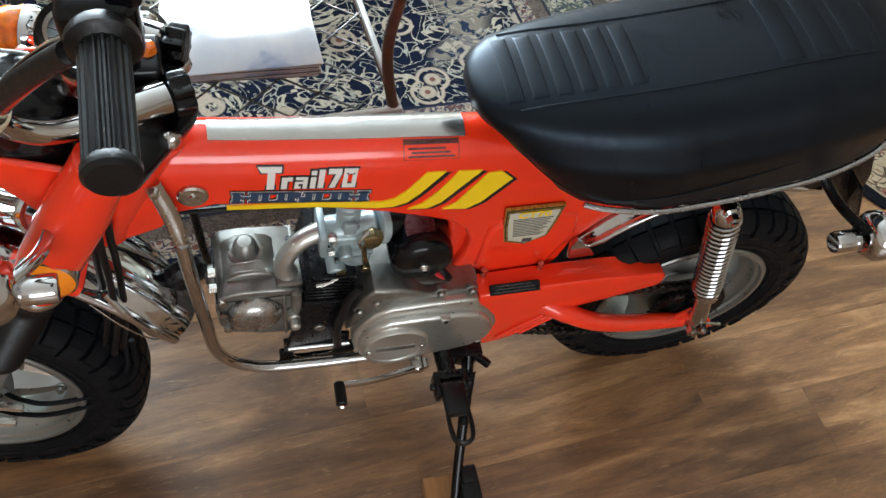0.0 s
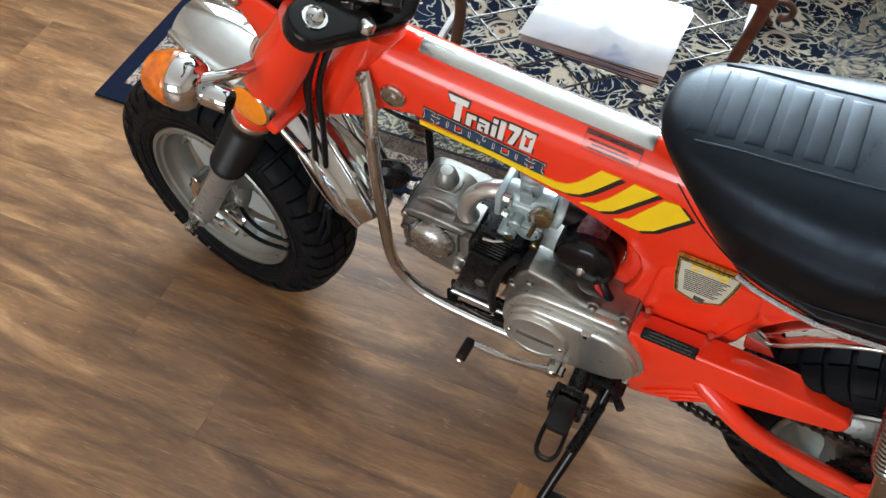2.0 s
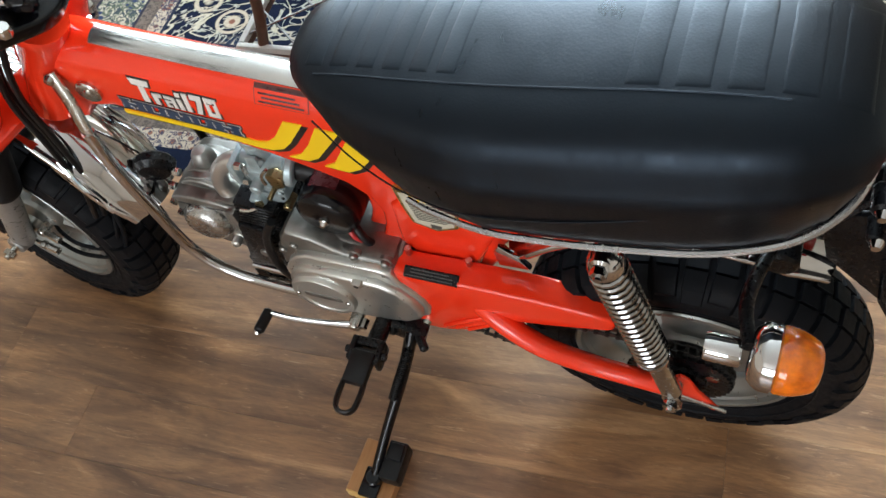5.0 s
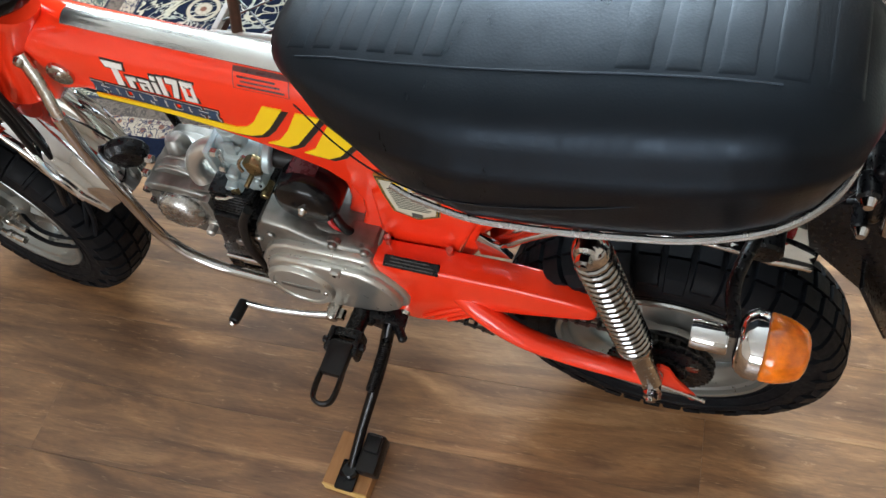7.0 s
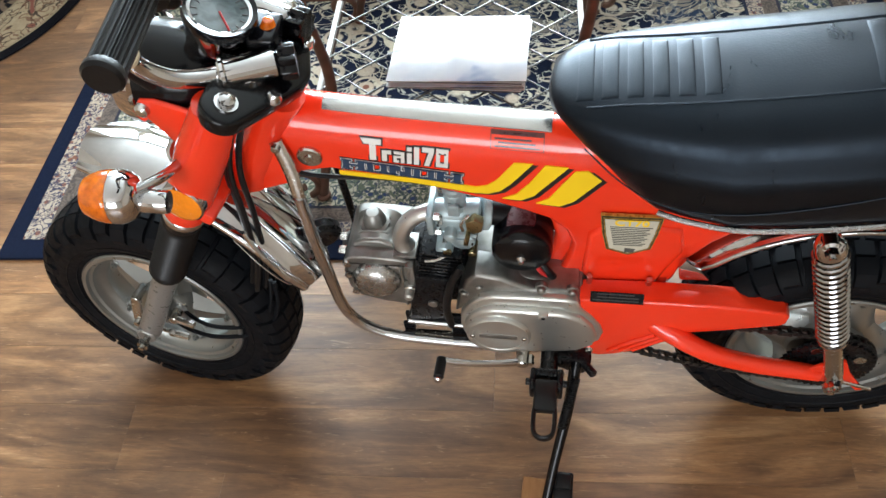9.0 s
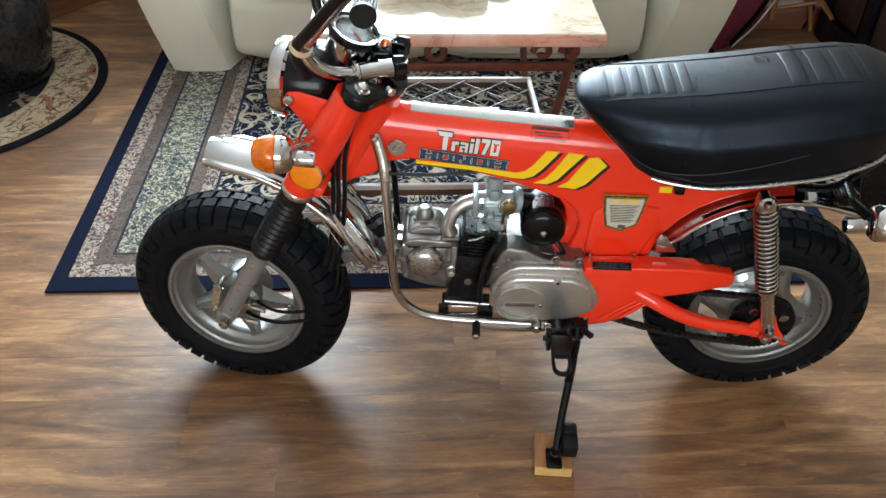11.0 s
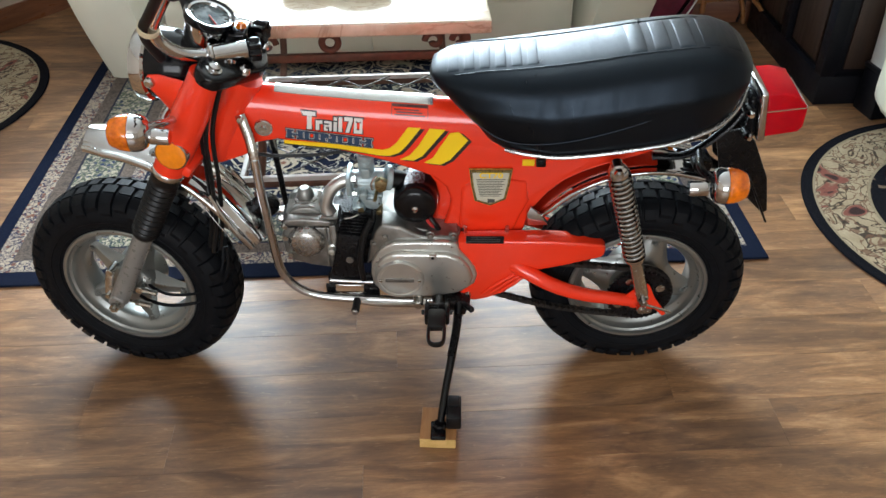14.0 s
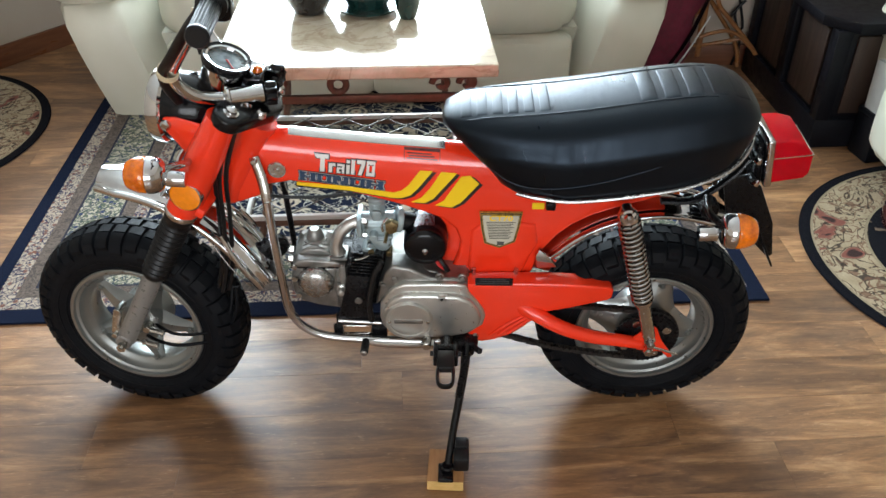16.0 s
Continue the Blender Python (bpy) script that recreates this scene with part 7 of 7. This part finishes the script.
# chrome down tubes round the engine; matt black puts shade on the far one
for sy in (-1, 1):
    path = [(-0.224, sy * 0.040, 0.618), (-0.212, sy * 0.052, 0.578), (-0.206, sy * 0.064, 0.540), (-0.203, sy * 0.070, 0.470), (-0.199, sy * 0.070, 0.380), (-0.195, sy * 0.070, 0.300), (-0.186, sy * 0.070, 0.262), (-0.164, sy * 0.070, 0.230), (-0.125, sy * 0.070, 0.209), (-0.06, sy * 0.070, 0.201), (0.0, sy * 0.070, 0.199), (0.075, sy * 0.070, 0.197), (0.11, sy * 0.068, 0.200)]
    dt = part("down_tube", tube(B(), path[2:], 0.0086 if sy < 0 else 0.0060, 16, 6), M_CHROME if sy < 0 else M_MATT, bike, "chrome engine guard tube" if sy < 0 else "far engine guard tube, its shade put into matt black")
    bm = tube(B(), path[:4], [0.0105, 0.0105, 0.0098, 0.0088], 14, 6, flat=(0.55, 0.90))
    lathe(bm, [(0, 0.008), (0.005, 0.007), (0.007, 0.003), (0.008, 0), (0, 0)], along((-0.2235, sy * 0.044, 0.612), (-0.2235, sy * 1.0, 0.612)), 16)
    part("tube_tab", bm, M_STEEL, dt, "flattened bolted tube end")
# right exhaust header
part("exhaust_header", tube(B(), [(-0.13, 0.02, 0.275), (-0.14, 0.05, 0.245), (-0.10, 0.095, 0.235), (0.05, 0.115, 0.26), (0.20, 0.135, 0.34), (0.32, 0.15, 0.40)], 0.013, 14), M_CHROME, bike)
part("silencer", rod(B(), (0.30, 0.15, 0.395), (0.66, 0.165, 0.475), 0.034, 28, 0.010), M_CHROME, bike, "chrome silencer on the far side")

# gear lever
lev = part("gear_lever", tube(B(), [(0.080, -0.113, 0.229), (0.040, -0.123, 0.237), (0.000, -0.131, 0.247), (-0.036, -0.135, 0.258)], [0.0066, 0.0056, 0.0054, 0.0054], 10, 6, flat=(0.8, 1.2)), M_CHROME, bike, "chrome gear lever")
bm = rod(B(), (0.080, -0.080, 0.232), (0.080, -0.119, 0.228), 0.0100, 18, 0.002)
rod(bm, (0.091, -0.100, 0.226), (0.091, -0.114, 0.225), 0.0062, 6)
part("lever_boss", bm, M_STEEL, lev)
part("pedal_rubber", rod(B(), (-0.0365, -0.131, 0.258), (-0.0375, -0.166, 0.261), 0.0078, 16, 0.002), M_RUBBER, lev)
part("pedal_tip", rod(B(), (-0.0375, -0.166, 0.261), (-0.038, -0.172, 0.2612), 0.0062, 14, 0.002), M_CHROME, lev)

# foot pegs
for sy in (-1, 1):
    bm = B()
    rod(bm, (0.120, sy * 0.055, 0.222), (0.120, sy * 0.138, 0.236), 0.013, 16, 0.003)
    for sx in (-1, 1):          # clevis cheeks
        box(bm, (0.118 + sx * 0.0195, sy * 0.152, 0.243), (0.009, 0.036, 0.030), 0.004, 2)
    box(bm, (0.118, sy * 0.140, 0.240), (0.040, 0.014, 0.030), 0.004, 2)
    peg = part("foot_peg", bm, M_MATT, bike, "folding black foot peg")
    part("hinge_pin", rod(B(), (0.088, sy * 0.154, 0.248), (0.148, sy * 0.154, 0.248), 0.0052, 12, 0.001), M_MATT, peg)
    bm = box(B(), (0.118, sy * 0.178, 0.252), (0.0335, 0.048, 0.015), 0.004, 2)
    loop = [(0.1035, 0.198), (0.1030, 0.215), (0.1045, 0.232), (0.110, 0.2395), (0.118, 0.2415), (0.126, 0.2395), (0.1315, 0.232), (0.133, 0.215), (0.1325, 0.198)]
    tube(bm, [(x, sy * y, 0.252) for x, y in loop], 0.0042, 8, 3, flat=(0.8, 1.6))
    part("peg_tread", bm, M_RUBBER, peg, "black peg plate with an open loop end")
part("peg_bar", box(B(), (0.13, 0, 0.214), (0.05, 0.16, 0.014), 0.003), M_MATT, bike)

# side stand
SA, SB = Vector((0.160, -0.098, 0.222)), Vector((0.124, -0.276, 0.052))
bm = tube(B(), [SA, SA.lerp(SB, 0.3) + Vector((0.003, 0, 0)), SA.lerp(SB, 0.7), SB], [0.0095, 0.0085, 0.0075, 0.0075], 14, 6)
st = part("side_stand", bm, M_BLACK, bike, "black side stand folded down on a wood block")
bm = prism(B(), [(0.116, 0.236), (0.172, 0.230), (0.182, 0.222), (0.178, 0.212), (0.174, 0.192), (0.158, 0.188), (0.140, 0.202), (0.116, 0.210)], -0.106, -0.075, 0.005, 2)
part("stand_bracket", bm, M_MATT, st)
part("stop_lug", rod(B(), (0.166, -0.096, 0.219), (0.187, -0.122, 0.221), 0.0065, 14, 0.002), M_MATT, st)
part("pivot_bolt", lathe(B(), [(0, 0.008), (0.006, 0.008), (0.0085, 0.005), (0.010, 0), (0, 0)], along((0.160, -0.105, 0.210), (0.160, -1, 0.29)), 6), M_MATT, st)
part("bracket_bolt", lathe(B(), [(0, 0.006), (0.005, 0.006), (0.0075, 0.002), (0.008, 0), (0, 0)], along((0.134, -0.105, 0.224), (0.134, -1, 0.29)), 6), M_MATT, st)
coil = []
c0, c1v = SA.lerp(SB, 0.10) + Vector((0.004, -0.008, 0.006)), SA.lerp(SB, 0.44) + Vector((-0.001, -0.004, 0.004))
cm = along(c0, c1v)
for k in range(26 * 10 + 1):
    a = 2 * math.pi * k / 10
    coil.append(cm @ Vector((0.0062 * math.cos(a), 0.0062 * math.sin(a), (c1v - c0).length * k / 260)))
part("return_spring", tube(B(), coil, 0.0014, 6, 1), M_MATT, st)
foot = B()
box(foot, (0, 0, 0), (0.030, 0.045, 0.008), 0.003, 2, Matrix.Translation((0.121, -0.282, 0.0475)) @ Matrix.Rotation(radians(-4), 4, 'X'))
rod(foot, SB + Vector((0, 0, 0.012)), SB - Vector((0, 0, 0.006)), 0.013, 14, 0.003)
part("stand_foot", foot, M_BLACK, st)
bm = box(B(), (0.151, -0.248, 0.062), (0.030, 0.058, 0.036), 0.004, 2)
box(bm, (0.151, -0.236, 0.081), (0.024, 0.026, 0.010), 0.003, 2)
part("stand_pad", bm, M_RUBBER, st, "black rubber stand pad")

# cables at the front
for k, (x, y) in enumerate(((-0.258, -0.052), (-0.279, -0.046), (-0.268, -0.060))):
    pts_ = [(x + 0.02, y + 0.01, 0.70), (x - 0.012, y - 0.010, 0.60), (x - 0.020, y - 0.012, 0.50), (x - 0.030, y - 0.014, 0.40), (x - 0.045, y - 0.022, 0.335)]
    part("control_cable", tube(B(), pts_, 0.0042, 8), M_RUBBER, bike, "black control cable")
part("brake_cable", tube(B(), [(-0.292, -0.066, 0.335), (-0.294, -0.078, 0.290), (-0.318, -0.086, 0.240), (-0.360, -0.088, 0.207), (-0.420, -0.090, 0.196), (-0.465, -0.082, 0.199), (-0.49, -0.072, 0.205)], 0.0036, 8), M_TYRE, bike, "black brake cable")
part("speedo_cable", tube(B(), [(-0.300, -0.060, 0.330), (-0.306, -0.080, 0.288), (-0.328, -0.086, 0.250), (-0.368, -0.087, 0.228), (-0.42, -0.085, 0.222), (-0.455, -0.074, 0.228), (-0.475, -0.060, 0.235)], 0.0034, 8), M_TYRE, bike, "black speedometer cable")
part("cable_guide", tube(B(), [(-0.318, -0.074, 0.450), (-0.290, -0.080, 0.398), (-0.262, -0.078, 0.352), (-0.250, -0.066, 0.346)], 0.0014, 6), M_CHROME, bike, "thin wire cable guide")

# ---- floor boards ----
floor = root("floor", "brown wood-look vinyl plank floor", "floor", ROOM, kind="structure")
part("underlay", box(B(), ((X0 + X1) / 2, -0.92, -0.03), (X1 - X0 + 0.2, 7.3, 0.045)), M_JOINT, floor, "dark underlay")
PW, PL = 0.1245, 1.22
bm = B()
box(bm, (PL / 2, PW / 2, -0.004), (PL - 0.0003, PW - 0.0003, 0.008), 0.0002, 1)
board = mesh_from(bm, "plank", M_PLANK)
STARTS = {0: -0.43, 1: -0.625, 2: 0.02}          # known butt joints, by row
rnd = random.Random(5)
for row in range(-34, 24):
    x = STARTS.get(row, rnd.uniform(0, PL)) % PL + X0 - 1.3 - ((X0 - 1.3) % PL) - PL
    while x < X1:
        y = -0.346 + row * PW
        lo, hi = (X0 - 0.05, X1 + 0.05) if y < Y1 else (-1.6 + 0.7 * (y - Y1), 1.0)
        a, b = max(x, lo), min(x + PL, hi)
        if b - a > 0.02:
            ob = new("plank", board)
            ob.parent = floor
            ob.matrix_basis = pose(a, y, 0) @ Matrix.Diagonal((1.0 if b - a > PL - 0.001 else (b - a) / PL, 1, 1, 1))
        x += PL
